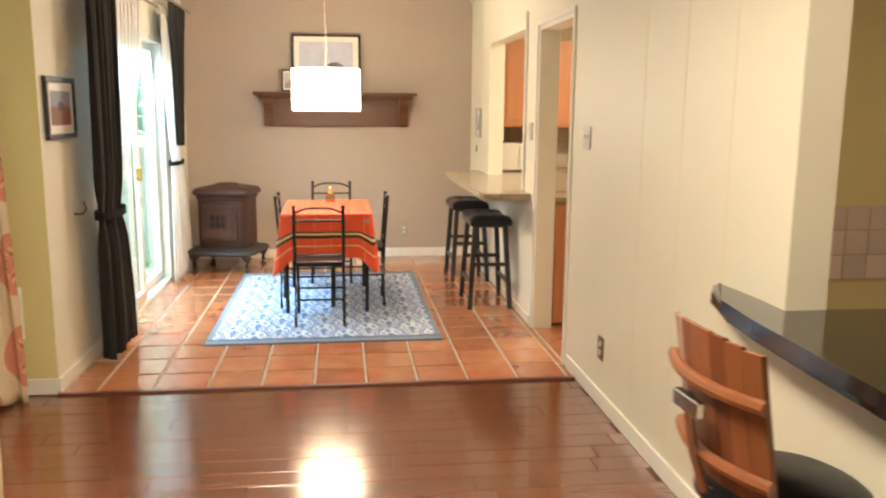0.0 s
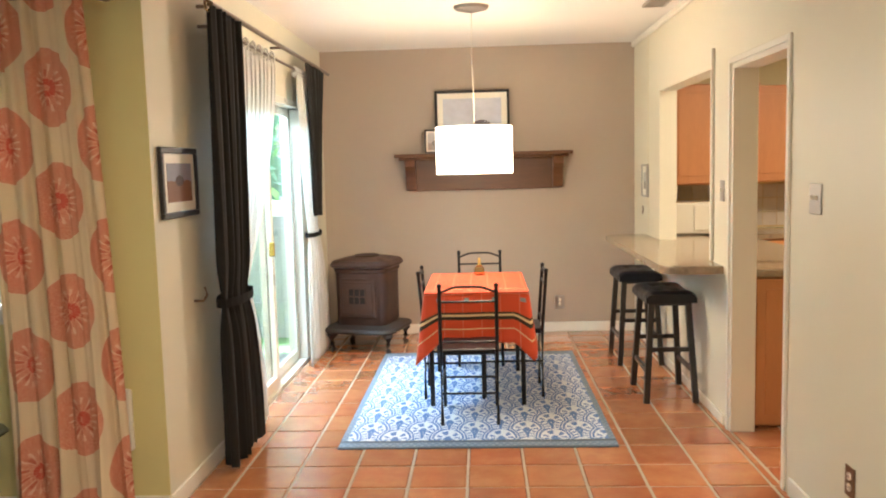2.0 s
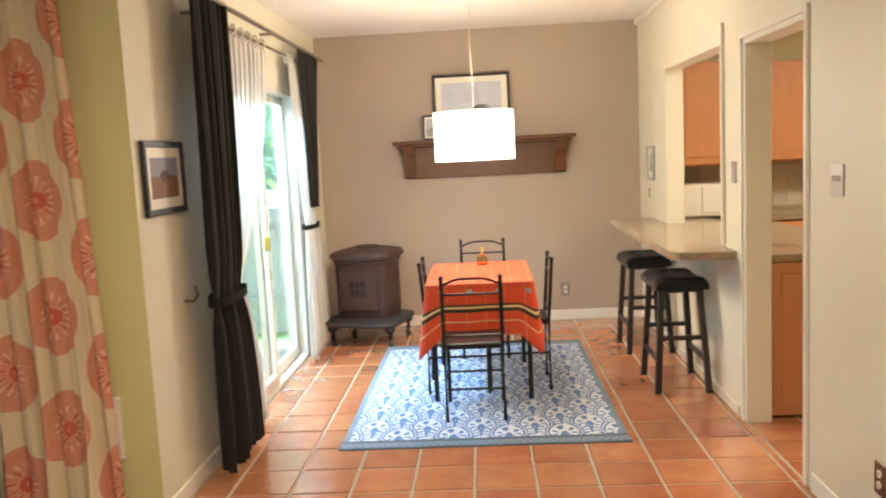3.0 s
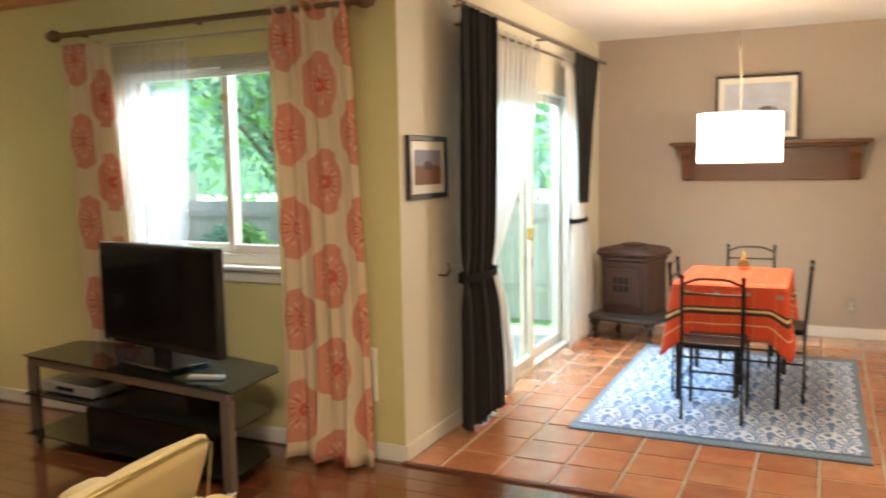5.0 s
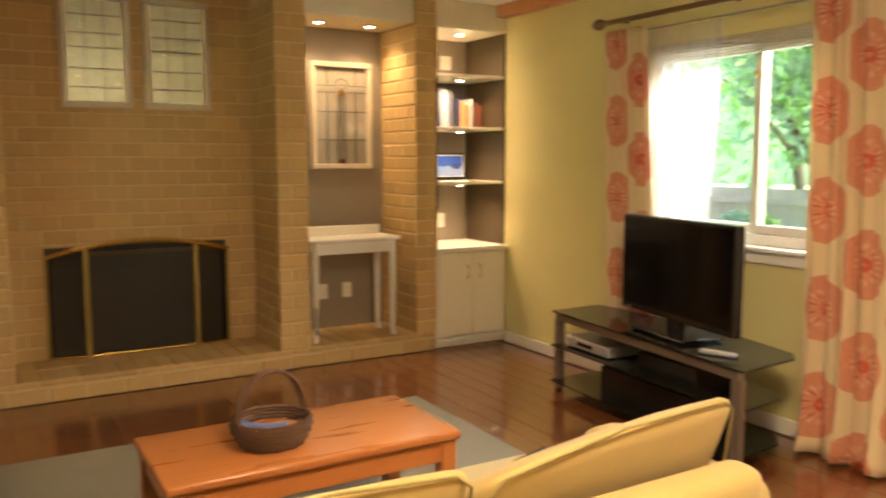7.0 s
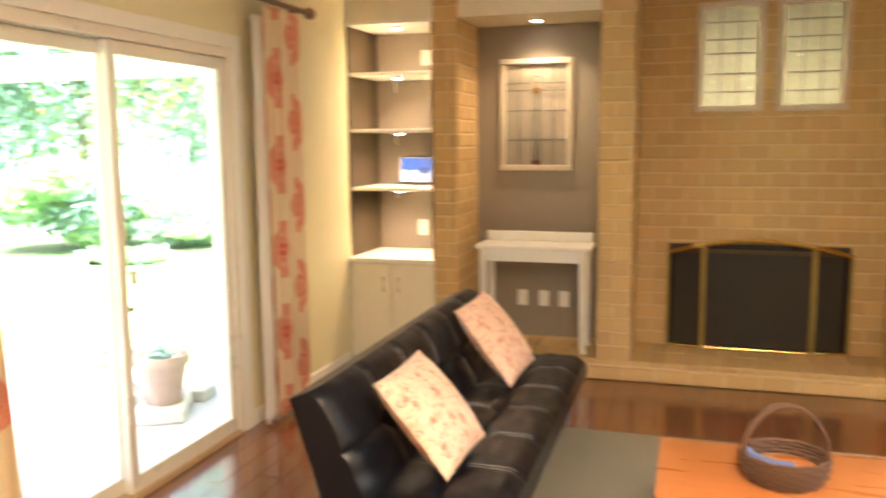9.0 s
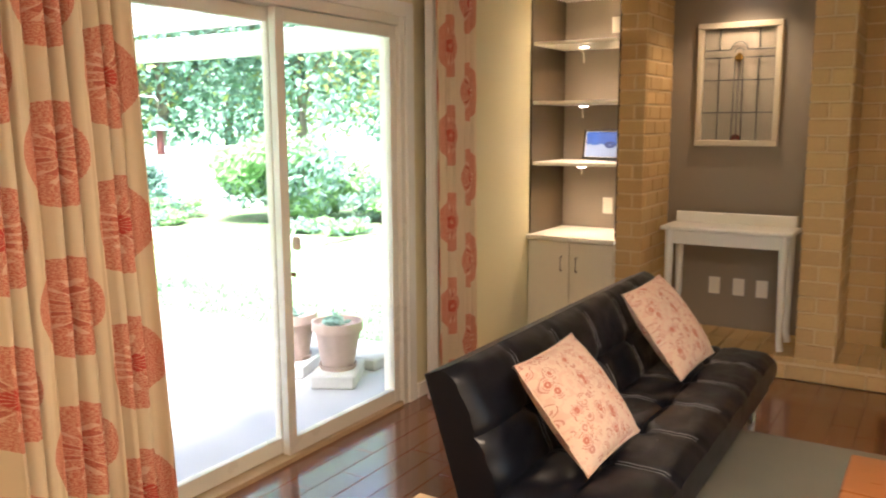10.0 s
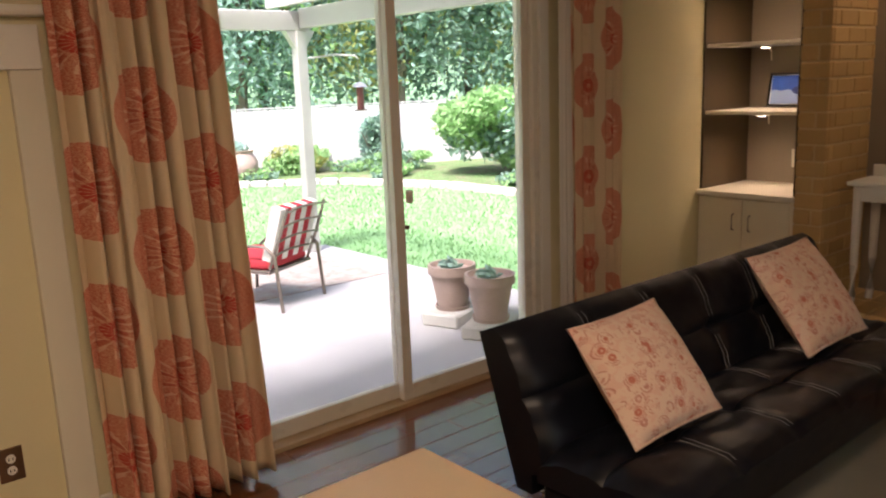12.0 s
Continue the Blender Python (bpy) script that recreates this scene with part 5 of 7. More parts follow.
def shelf_unit(y0, y1, label):
    t = thing("shelf_cabinet", label=label, category="cabinet", group="built-in shelf cabinets")
    x0, x1 = XB, XF + 0.02
    boxes("body", OFFWHITE, [(x0, x1 - 0.02, y0, y1, 0.08, 0.735)], t, 0.002)
    boxes("plinth", OFFWHITE, [(x0, x1 - 0.06, y0, y1, 0, 0.08)], t)
    boxes("plinth_strip", WHITE, [(x1 - 0.03, x1 - 0.015, y0, y1, 0.045, 0.075)], t, 0.002)
    boxes("cabinet_top", WHITE, [(x0, x1 + 0.015, y0, y1, 0.735, 0.765)], t, 0.003)
    m = (y0 + y1) / 2
    for a, b, hy in ((y0 + 0.012, m - 0.003, m - 0.055), (m + 0.003, y1 - 0.012, m + 0.055)):
        d = boxes("door", OFFWHITE, [(x1 - 0.02, x1, a, b, 0.095, 0.725)], t, 0.003)
        bm = bmesh.new()
        tube(bm, [(x1, hy, 0.53), (x1 + 0.022, hy, 0.535), (x1 + 0.022, hy, 0.625), (x1, hy, 0.63)], 0.005)
        part("handle", bm, GUNMETAL, d, "slim dark bar handle", smooth=True)
    boxes("back_panel", GREY, [(x0, x0 + 0.01, y0, y1, 0.765, 2.38)], t)
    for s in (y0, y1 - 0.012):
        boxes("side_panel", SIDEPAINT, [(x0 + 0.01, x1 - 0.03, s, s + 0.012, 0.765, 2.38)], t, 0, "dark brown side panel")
    boxes("shelf_top", WHITE, [(x0, x1 - 0.01, y0, y1, 2.38, 2.40)], t)
    puck(x1 - 0.20, m, 2.38)
    for z in (1.26, 1.67, 2.06):
        s = thing("wall_shelf", label="white painted shelf board on curved brackets", category="shelf", group="niche shelves")
        boxes("board", WHITE, [(x0 + 0.011, x1 - 0.05, y0 + 0.013, y1 - 0.013, z - 0.022, z)], s, 0.003)
        bmk = bmesh.new()
        for yy in (y0 + 0.16,):
            tube(bmk, [(x0 + 0.016, yy, z - 0.11), (x0 + 0.022, yy, z - 0.05), (x0 + 0.06, yy, z - 0.028), (x0 + 0.12, yy, z - 0.026)], 0.005)
        part("bracket", bmk, OFFWHITE, s, "curved shelf bracket")
        puck(x1 - 0.20, m, z - 0.022)
    pl = thing("niche_outlet", (x0 + 0.011, m + 0.05, 0.93), 90, "white outlet on the shelf wall", "wall outlet")
    boxes("cover_plate", PLASTIC, [(-0.037, 0.037, -0.006, 0, -0.058, 0.058)], pl, 0.002)
    boxes("socket", WHITE, [(-0.016, 0.016, -0.009, -0.006, -0.034, 0.034)], pl, 0.002)
    pl2 = thing("niche_plate", (x0 + 0.011, m + 0.10, 2.20), 90, "white blank plate high on the shelf wall", "wall plate")
    boxes("cover_plate", PLASTIC, [(-0.05, 0.05, -0.006, 0, -0.055, 0.055)], pl2, 0.002)


def puck(x, y, z):
    p = thing("puck_lamp", (x, y, z), label="small round lit puck lamp under a shelf", category="puck lamp", group="puck lamps")
    bm = bmesh.new()
    lathe(bm, [(0.030, -0.014), (0.036, -0.012), (0.036, 0)], 16)
    part("ring", bm, NICKEL, p, smooth=True)
    bm = bmesh.new()
    lathe(bm, [(0.0, -0.017), (0.026, -0.016), (0.026, -0.0145)], 16)
    part("lens", bm, PUCK, p, "glowing lens", smooth=True)
    lamp("puck_light", "SPOT", look((x, y, z - 0.02), (x, y, 0)), 5.2, (1.0, 0.71, 0.42), spot_size=radians(150), spot_blend=0.9, shadow_soft_size=0.03)


shelf_unit(SY, 0.13, "off-white built-in cabinet with lit shelves beside the garden wall")
shelf_unit(4.28, WY, "off-white built-in cabinet with lit shelves beside the window wall")
for y0, y1 in ((SY, 0.13), (0.30, 1.25), (3.28, 4.11), (4.28, WY - 0.002)):
    solid("soffit", OFFWHITE, lambda bm: box(bm, XB, XF - 0.03 if y0 > 0 and y1 < 4.5 else XF - 0.01, y0, y1, 2.401, H - 0.001), "off-white boxed soffit over the recess", kind="structure")
solid("niche_back", GREY, lambda bm: (box(bm, XB - 0.02, XB, SY, 1.25, 0.0, H), box(bm, XB - 0.02, XB, 3.28, WY, 0.0, H)), "grey brown painted niche back", kind="structure")

# brick cores behind the courses
solid("hearth", MORTAR, lambda bm: box(bm, XB, XF - 0.012, 0.135, 4.275, 0, HZ - 0.012), "mortar bed of the raised brick hearth", kind="structure")
for i, (a, b) in enumerate(PIERS):
    solid("brick_pier", MORTAR, lambda bm: box(bm, XB, XF - 0.006, a + 0.006, b - 0.006, HZ - 0.01, H), "tan brick pier", kind="structure")
cw = solid("chimney_breast", MORTAR, lambda bm: (box(bm, XB - 0.1, XC - 0.006, 1.46, 1.68, HZ, H), box(bm, XB - 0.1, XC - 0.006, 2.85, 3.07, HZ, H), box(bm, XB - 0.1, XC - 0.006, 1.68, 2.85, 0.87, H)), "tan brick chimney breast", kind="structure")
solid("firebox", SOOT, lambda bm: (box(bm, XB - 0.5, XB - 0.45, 1.6, 2.95, 0.1, 0.95), box(bm, XB - 0.5, XB - 0.101, 1.60, 1.66, 0.1, 0.95), box(bm, XB - 0.5, XB - 0.101, 2.87, 2.95, 0.1, 0.95),
      box(bm, XB - 0.5, XB - 0.101, 1.66, 2.87, 0.87, 0.95), box(bm, XB - 0.5, XC - 0.02, 1.681, 2.849, 0.08, HZ - 0.002)), "sooty black firebox", kind="structure")


def console(y0, y1, label):
    t = thing("console_table", ((XF - 0.22), (y0 + y1) / 2, HZ), label=label, category="console table", group="white console tables")
    hy, hx = (y1 - y0) / 2, 0.16
    boxes("tabletop", WHITE, [(-hx, hx, -hy, hy, 0.705, 0.73)], t, 0.005)
    boxes("back_rail", WHITE, [(-hx, -hx + 0.02, -hy + 0.02, hy - 0.02, 0.73, 0.80)], t, 0.004)
    boxes("apron", WHITE, [(hx - 0.04, hx - 0.02, -hy + 0.06, hy - 0.06, 0.62, 0.705), (-hx + 0.01, -hx + 0.03, -hy + 0.06, hy - 0.06, 0.62, 0.705)], t, 0.002)
    for sx in (-1, 1):
        for sy in (-1, 1):
            bm = bmesh.new()
            x, y = sx * (hx - 0.035), sy * (hy - 0.055)
            tube(bm, [(x, y, 0.705), (x, y, 0.55), (x, y, 0.25), (x, y, 0.06), (x + sx * 0.004, y + sy * 0.010, 0.0)], [0.028, 0.027, 0.022, 0.019, 0.021], n=8)
            part("leg", bm, WHITE, t, "slightly curved white leg", smooth=True)


console(0.40, 1.20, "small white console table in the brick niche near the garden door")
console(3.30, 4.01, "small white console table in the brick niche near the window wall")


def art_window(at, w, h, label, back=False, motif=True):
    """A leaded glass panel in a white wooden frame on the shelf wall, facing +x."""
    t = thing("leaded_glass_panel", at, 90, label, "leaded glass panel", "leaded glass panels")
    a, b, fw, th = w / 2, h / 2, 0.040, 0.032
    for d in ((-a, a, -th, 0, b - fw, b), (-a, a, -th, 0, -b, -b + fw), (-a, -a + fw, -th, 0, -b + fw, b - fw), (a - fw, a, -th, 0, -b + fw, b - fw)):
        boxes("frame_bar", FRAMEPAINT, [d], t, 0.005)
    boxes("glass", ARTGLASS if motif else SILVERGLASS, [(-a + fw, a - fw, -0.018, -0.013, -b + fw, b - fw)], t, 0, "textured clear glass").visible_shadow = False
    iw, ih = a - fw, b - fw

    def came(x0, z0, x1, z1):
        bm = bmesh.new()
        rod(bm, (x0, -0.019, z0), (x1, -0.019, z1), 0.004, n=5)
        part("came", bm, LEAD, t, "lead strip")

    if motif:
        zt = ih * 0.62
        came(-iw, zt, -0.052, zt)
        came(0.052, zt, iw, zt)
        came(-iw, zt - 0.05, -0.045, zt - 0.05)
        came(0.045, zt - 0.05, iw, zt - 0.05)
        for z in (0.03, -ih * 0.5):
            came(-iw, z, iw, z)
        for x in (-0.025, 0.0, 0.025):
            came(x, zt - 0.06, x * 1.2, -ih)
        for x in (-iw * 0.55, iw * 0.55):
            came(x, ih, x, zt)
            came(x, zt - 0.05, x, -ih)
        bm = bmesh.new()
        tube(bm, [(0.052 * math.cos(q), -0.019, zt + 0.052 * math.sin(q) - 0.0) for q in [math.pi * k / 12 for k in range(13)]], 0.004, n=5)
        tube(bm, [(0.030 * math.cos(q), -0.019, zt + 0.030 * math.sin(q) - 0.02) for q in [math.pi * k / 12 for k in range(13)]], 0.003, n=5)
        part("came", bm, LEAD, t, "arched lead strip")
        bm = bmesh.new()
        for s in (-1, 1):
            f = [bm.verts.new((x, -0.021 + (0.003 if s > 0 else 0), z)) for x, z in ((0, zt - 0.085), (0.033, zt - 0.05), (0, zt - 0.015), (-0.033, zt - 0.05))]
            bm.faces.new(f[::s])
        part("diamond", bm, AMBER, t, "amber glass diamond")
        bm = bmesh.new()
        slabp = [(0.035 * math.cos(q), 0.04 * math.sin(q)) for q in [math.pi * k / 8 for k in range(9)]]
        f = [bm.verts.new((x, -0.021, -ih + z)) for x, z in slabp]
        bm.faces.new(f)
        part("flower", bm, RUBY, t, "ruby glass half round")
    else:
        for z in (-ih * 0.72, -ih * 0.35, 0.02, ih * 0.35, ih * 0.7):
            came(-iw, z, iw, z)
        came(-iw * 0.35, -ih, -iw * 0.35, ih)
        came(iw * 0.3, -ih, iw * 0.3, ih)
        bm = bmesh.new()
        box(bm, -iw * 0.3, iw * 0.26, -0.0125, -0.011, 0.03, ih * 0.9)
        part("green_glass", bm, GREENGLASS, t, "green glass strip").visible_shadow = False
    return t


GREENGLASS = glass_mat("green_glass", (0.35, 0.55, 0.25), 0.2)
art_window((XB + 0.001, 0.735, 1.765), 0.53, 0.80, "white framed leaded glass panel with an amber diamond")
art_window((XB + 0.001, 3.77, 1.755), 0.50, 0.80, "white framed leaded glass panel with arched leading")
art_window((XC + 0.004, 2.045, 2.12), 0.43, 0.72, "white framed leaded glass panel on the brick chimney breast", motif=False)
art_window((XC + 0.004, 2.555, 2.12), 0.43, 0.72, "white framed leaded glass panel beside its twin on brick", motif=False)


def screen():
    t = thing("fireplace_screen", (XC + 0.006, 2.27, HZ), 0, "arched brass and black folding fireplace screen before the firebox", "fireplace screen")
    # brass edged side glass panels and an arched middle mesh
    def arch(y):
        return 0.66 + 0.10 * (1 - (y / 0.60) ** 2)
    for a, b in ((-0.58, -0.35), (-0.35, 0.35), (0.35, 0.58)):
        bm = bmesh.new()
        n = 14
        lo = []
        hi = []
        for k in range(n + 1):
            y = a + (b - a) * k / n
            x = 0.06 if abs(y) <= 0.351 else 0.06 - (abs(y) - 0.35) * 0.22
            lo.append(bm.verts.new((x, y, 0.012)))
            hi.append(bm.verts.new((x, y, arch(y))))
        for k in range(n):
            bm.faces.new((lo[k], lo[k + 1], hi[k + 1], hi[k]))
        part("mesh_panel", bm, MESHBLACK, t, "black mesh panel")
        bm = bmesh.new()
        tube(bm, [v_ for v_ in [(0.065 if abs(a + (b - a) * k / n) <= 0.351 else 0.065 - (abs(a + (b - a) * k / n) - 0.35) * 0.22, a + (b - a) * k / n, arch(a + (b - a) * k / n)) for k in range(n + 1)]], 0.016, n=6)
        part("top_rail", bm, BRASS, t, "arched brass rail", smooth=True)
        bm = bmesh.new()
        xa, xb = [0.065 if abs(q) <= 0.351 else 0.065 - (abs(q) - 0.35) * 0.22 for q in (a, b)]
        rod(bm, (xa, a, 0.012), (xb, b, 0.012), 0.008)
        part("bottom_rail", bm, BRASS, t, smooth=True)
    for y in (-0.58, -0.35, 0.35, 0.58):
        bm = bmesh.new()
        x = 0.065 if abs(y) < 0.36 else 0.015
        wp = 0.018 if abs(y) < 0.36 else 0.010
        box(bm, x - 0.008, x + 0.008, y - wp, y + wp, 0, arch(y), bevel=0.004)
        part("post", bm, DARKBRASS, t, "flat dark brass post")
    fr = thing("firebox_door_frame", label="dark metal frame round the firebox opening", category="fireplace frame")
    boxes("frame_bar", DARKIRON, [(XC - 0.01, XC + 0.004, 1.685, 1.72, HZ, 0.865)], fr, 0.002)
    boxes("frame_bar", DARKIRON, [(XC - 0.01, XC + 0.004, 2.81, 2.845, HZ, 0.865)], fr, 0.002)
    boxes("frame_bar", DARKIRON, [(XC - 0.01, XC + 0.004, 1.72, 2.81, 0.83, 0.865)], fr, 0.002)


MESHBLACK = mat("screen_mesh", (0.012, 0.010, 0.008), 0.6, metal=0.2, var=0.2, fine=400, bump=0.5)
see_through(MESHBLACK, 0.72)
screen()
for i in range(3):
    lg = thing("fireplace_log", (XB - 0.25 + 0.05 * i, 2.25 + 0.03 * i, HZ + 0.06 + 0.06 * (i == 2)), 6 * i - 5, "charred log in the firebox", "log", "logs")
    bm = bmesh.new()
    tube(bm, [(0.01 * math.sin(k), -0.3 + 0.1 * k, 0.008 * math.cos(2 * k)) for k in range(7)], [0.045, 0.055, 0.05, 0.055, 0.05, 0.055, 0.045], n=9)
    part("bark", bm, LOG, lg, smooth=True)
for y, m_ in ((0.64, PLASTIC), (0.80, PLASTIC), (0.95, PLASTIC), (3.60, PLASTIC), (3.80, PLASTIC)):
    pl = thing("niche_outlet", (XB, y, 0.42), 90, "white outlet low in the niche under the console table", "wall outlet", "niche outlets")
    boxes("cover_plate", m_, [(-0.037, 0.037, -0.006, 0, -0.058, 0.058)], pl, 0.002)
    for s in (-1, 1):
        boxes("socket", WHITE, [(-0.014, 0.014, -0.009, -0.006, s * 0.022 - 0.013, s * 0.022 + 0.013)], pl, 0.003)
for y in (0.78, 3.50, 3.90):
    cl2 = thing("niche_downlight", (XB + 0.25, y, 2.40), label="round lit downlight in the niche ceiling", category="downlight", group="niche downlights")
    bm = bmesh.new()
    lathe(bm, [(0.035, -0.010), (0.045, -0.008), (0.045, 0)], 18)
    part("ring", bm, BRASS, cl2, smooth=True)
    bm = bmesh.new()
    lathe(bm, [(0.0, -0.012), (0.032, -0.0105)], 18)
    part("lens", bm, PUCK, cl2, "glowing lens")
    lamp("niche_light", "SPOT", look((XB + 0.25, y, 2.37), (XB + 0.22, y, 0)), 4.6, (1.0, 0.73, 0.44), spot_size=radians(130), spot_blend=0.8, shadow_soft_size=0.04)

# things on the shelves
sx = XB + 0.16


def book(y, z, th, hh, dd, lean, m, label):
    b = thing("book", (XB + 0.10, y, z), label=label, category="book", group="books on the shelf")
    b.matrix_basis = pose(XB + 0.12, y, z, lean, 0, 0)
    boxes("cover", m, [(0, dd, 0, 0.003, 0, hh), (0, dd, th - 0.003, th, 0, hh), (dd - 0.003, dd, 0.003, th - 0.003, 0, hh)], b)
    boxes("pages", PLASTIC, [(0.004, dd - 0.004, 0.003, th - 0.003, 0.004, hh - 0.004)], b, 0, "cream paper block")


BOOKS = [mat("book_cloth_" + n, c, 0.5, var=0.1, bump=0.05) for n, c in (("navy", (0.03, 0.04, 0.10)), ("grey", (0.40, 0.38, 0.42)), ("slate", (0.10, 0.12, 0.18)), ("black", (0.02, 0.02, 0.025)), ("white", (0.6, 0.58, 0.58)), ("orange", (0.62, 0.22, 0.08)), ("rust", (0.50, 0.15, 0.08)), ("brown", (0.22, 0.07, 0.04)))]
BN = ("navy", "grey", "slate", "black", "white", "orange", "rust", "brown")
y = 4.44
for i, (k, th, hh) in enumerate(((0, 0.026, 0.27), (1, 0.032, 0.28), (4, 0.018, 0.27), (2, 0.028, 0.25), (3, 0.024, 0.26), (0, 0.02, 0.21), (5, 0.035, 0.19), (6, 0.03, 0.17), (4, 0.02, 0.21))):
    th, hh = th * 1.2, hh * 1.08
    book(y, 1.671, th, hh, 0.18, 3.0 if i < 3 else 5.0 if i < 5 else 0.0, BOOKS[k], BN[k] + (" cloth book leaning" if i < 5 else " cloth book standing") + " on the lit white shelf")
    y += th + (0.012 if i in (2, 4) else 0.004)
for i in range(2):
    book(4.80 + i * 0.034, 1.671, 0.03, 0.20 - 0.02 * i, 0.16, 0, BOOKS[7], "brown cloth book standing at the shelf end")
p1 = picture("blue_photo_frame", (XB + 0.16, 4.63, 1.373), 90, 0.29, 0.20, 0.010, ART3, BLACKPLASTIC, "black digital photo frame with a blue picture on the white shelf", 0.008, tilt=-8)
p2 = picture("blue_photo_frame", (XB + 0.18, -0.12, 1.373), 84, 0.28, 0.205, 0.010, ART3, BLACKPLASTIC, "black photo frame with a blue sky picture", 0.004, tilt=-10)


# ---- living room: furniture ----
def futon():
    t = thing("black_sofa", (-1.50, 0, 0), 0, "black leather tufted sofa with pale stitching and chrome legs", "sofa")
    L = 1.03

    def cushion(name, origin, ax_v, nrm, length, th, lab, cols=6, rws=2, amp=0.014):
        """A tufted slab spanning x -L..L and `length` along ax_v, bulging along nrm."""
        o, av, nv = Vector(origin), Vector(ax_v).normalized(), Vector(nrm).normalized()
        nx, ny = 72, 26
        bm = bmesh.new()

        def q(i, j):
            s, r = i / nx, j / ny
            x = -L + 2 * L * s
            cu, rv = (s * cols) % 1.0, (r * rws) % 1.0
            du, dv = min(cu, 1 - cu), min(rv, 1 - rv)
            seam = math.exp(-(du / 0.05) ** 2) * 0.7 * (1 if 0.02 < s < 0.98 else 0) + math.exp(-(dv / 0.05) ** 2) * 1.0 * (1 if 0.06 < r < 0.94 else 0)
            tuft = math.exp(-((du / 0.12) ** 2 + (dv / 0.12) ** 2)) * (1 if 0.06 < r < 0.94 and 0.02 < s < 0.98 else 0)
            e = min(s, 1 - s) * 2 * L
            e2 = min(r, 1 - r) * length
            edge = math.exp(-e / 0.03) + math.exp(-e2 / 0.03)
            wr = 0.009 * noise.noise(Vector((x * 7, r * 9, origin[2] * 3))) + 0.005 * noise.noise(Vector((x * 25, r * 30, 1)))
            return o + av * (length * r) + Vector((x, 0, 0)) + nv * (th - amp * seam - 0.024 * tuft - 0.045 * edge + wr)

        top = [[bm.verts.new(q(i, j)) for i in range(nx + 1)] for j in range(ny + 1)]
        for j in range(ny):
            for i in range(nx):
                bm.faces.new((top[j][i], top[j][i + 1], top[j + 1][i + 1], top[j + 1][i]))
        ed = [e for e in bm.edges if e.is_boundary]
        r = bmesh.ops.extrude_edge_only(bm, edges=ed)
        for v in [z for z in r["geom"] if isinstance(z, bmesh.types.BMVert)]:
            d = (v.co - o).dot(nv)
            v.co -= nv * d
        bmesh.ops.contextual_create(bm, geom=[e for e in bm.edges if e.is_boundary])
        c = part(name, bm, BLACKLEATHER, t, lab, smooth=True)
        # pale stitching along the seams
        for k in range(1, cols):
            bm = bmesh.new()
            for off in (-0.012, 0.012):
                pts = []
                for j in range(2, ny - 1):
                    if abs(((j / ny * rws) % 1.0) - 0.5) < 0.38:
                        pts.append(q(k / cols * nx, j) + nv * 0.0025 + Vector((off, 0, 0)) + nv * 0.004)
                    elif len(pts) > 1:
                        tube(bm, pts, 0.0016, n=4)
                        pts = []
                if len(pts) > 1:
                    tube(bm, pts, 0.0016, n=4)
            part("stitching", bm, STITCH, c, "pale double stitching")
        return c

    cushion("seat", (0, 0.77, 0.255), (0, 0.62, 0.02), (0, -0.02, 1), 0.52, 0.13, "tufted black leather seat")
    boxes("seat_base", BLACKLEATHER, [(-L + 0.01, L - 0.01, 0.78, 1.26, 0.17, 0.253)], t, 0.015)
    cushion("backrest", (0, 0.745, 0.27), (0, -0.20, 0.45), (0, 0.45, 0.20), 0.485, 0.125, "tufted black leather backrest leaning back")
    bm = bmesh.new()
    for x0, x1 in ((-L + 0.005, L - 0.005),):
        pts = [(0.742, 0.272), (0.560, 0.715), (0.515, 0.700), (0.675, 0.20), (0.745, 0.20)]
        a = [bm.verts.new((x0, y_, z_)) for y_, z_ in pts]
        b = [bm.verts.new((x1, y_, z_)) for y_, z_ in pts]
        bm.faces.new(a)
        bm.faces.new(b[::-1])
        for k in range(5):
            bm.faces.new((a[k], b[k], b[(k + 1) % 5], a[(k + 1) % 5]))
    part("back_shell", bm, BLACKLEATHER, t, "black leather rear panel")
    boxes("chassis", IRON, [(-L + 0.12, L - 0.12, 0.66, 1.20, 0.13, 0.17)], t, 0.006)
    for x in (-L + 0.10, L - 0.10):
        for y_ in (0.72, 1.20):
            bm = bmesh.new()
            rod(bm, (x, y_, 0.0), (x, y_, 0.17), 0.018, 0.024, n=12)
            part("leg", bm, CHROME, t, "short chrome leg", smooth=True)


futon()


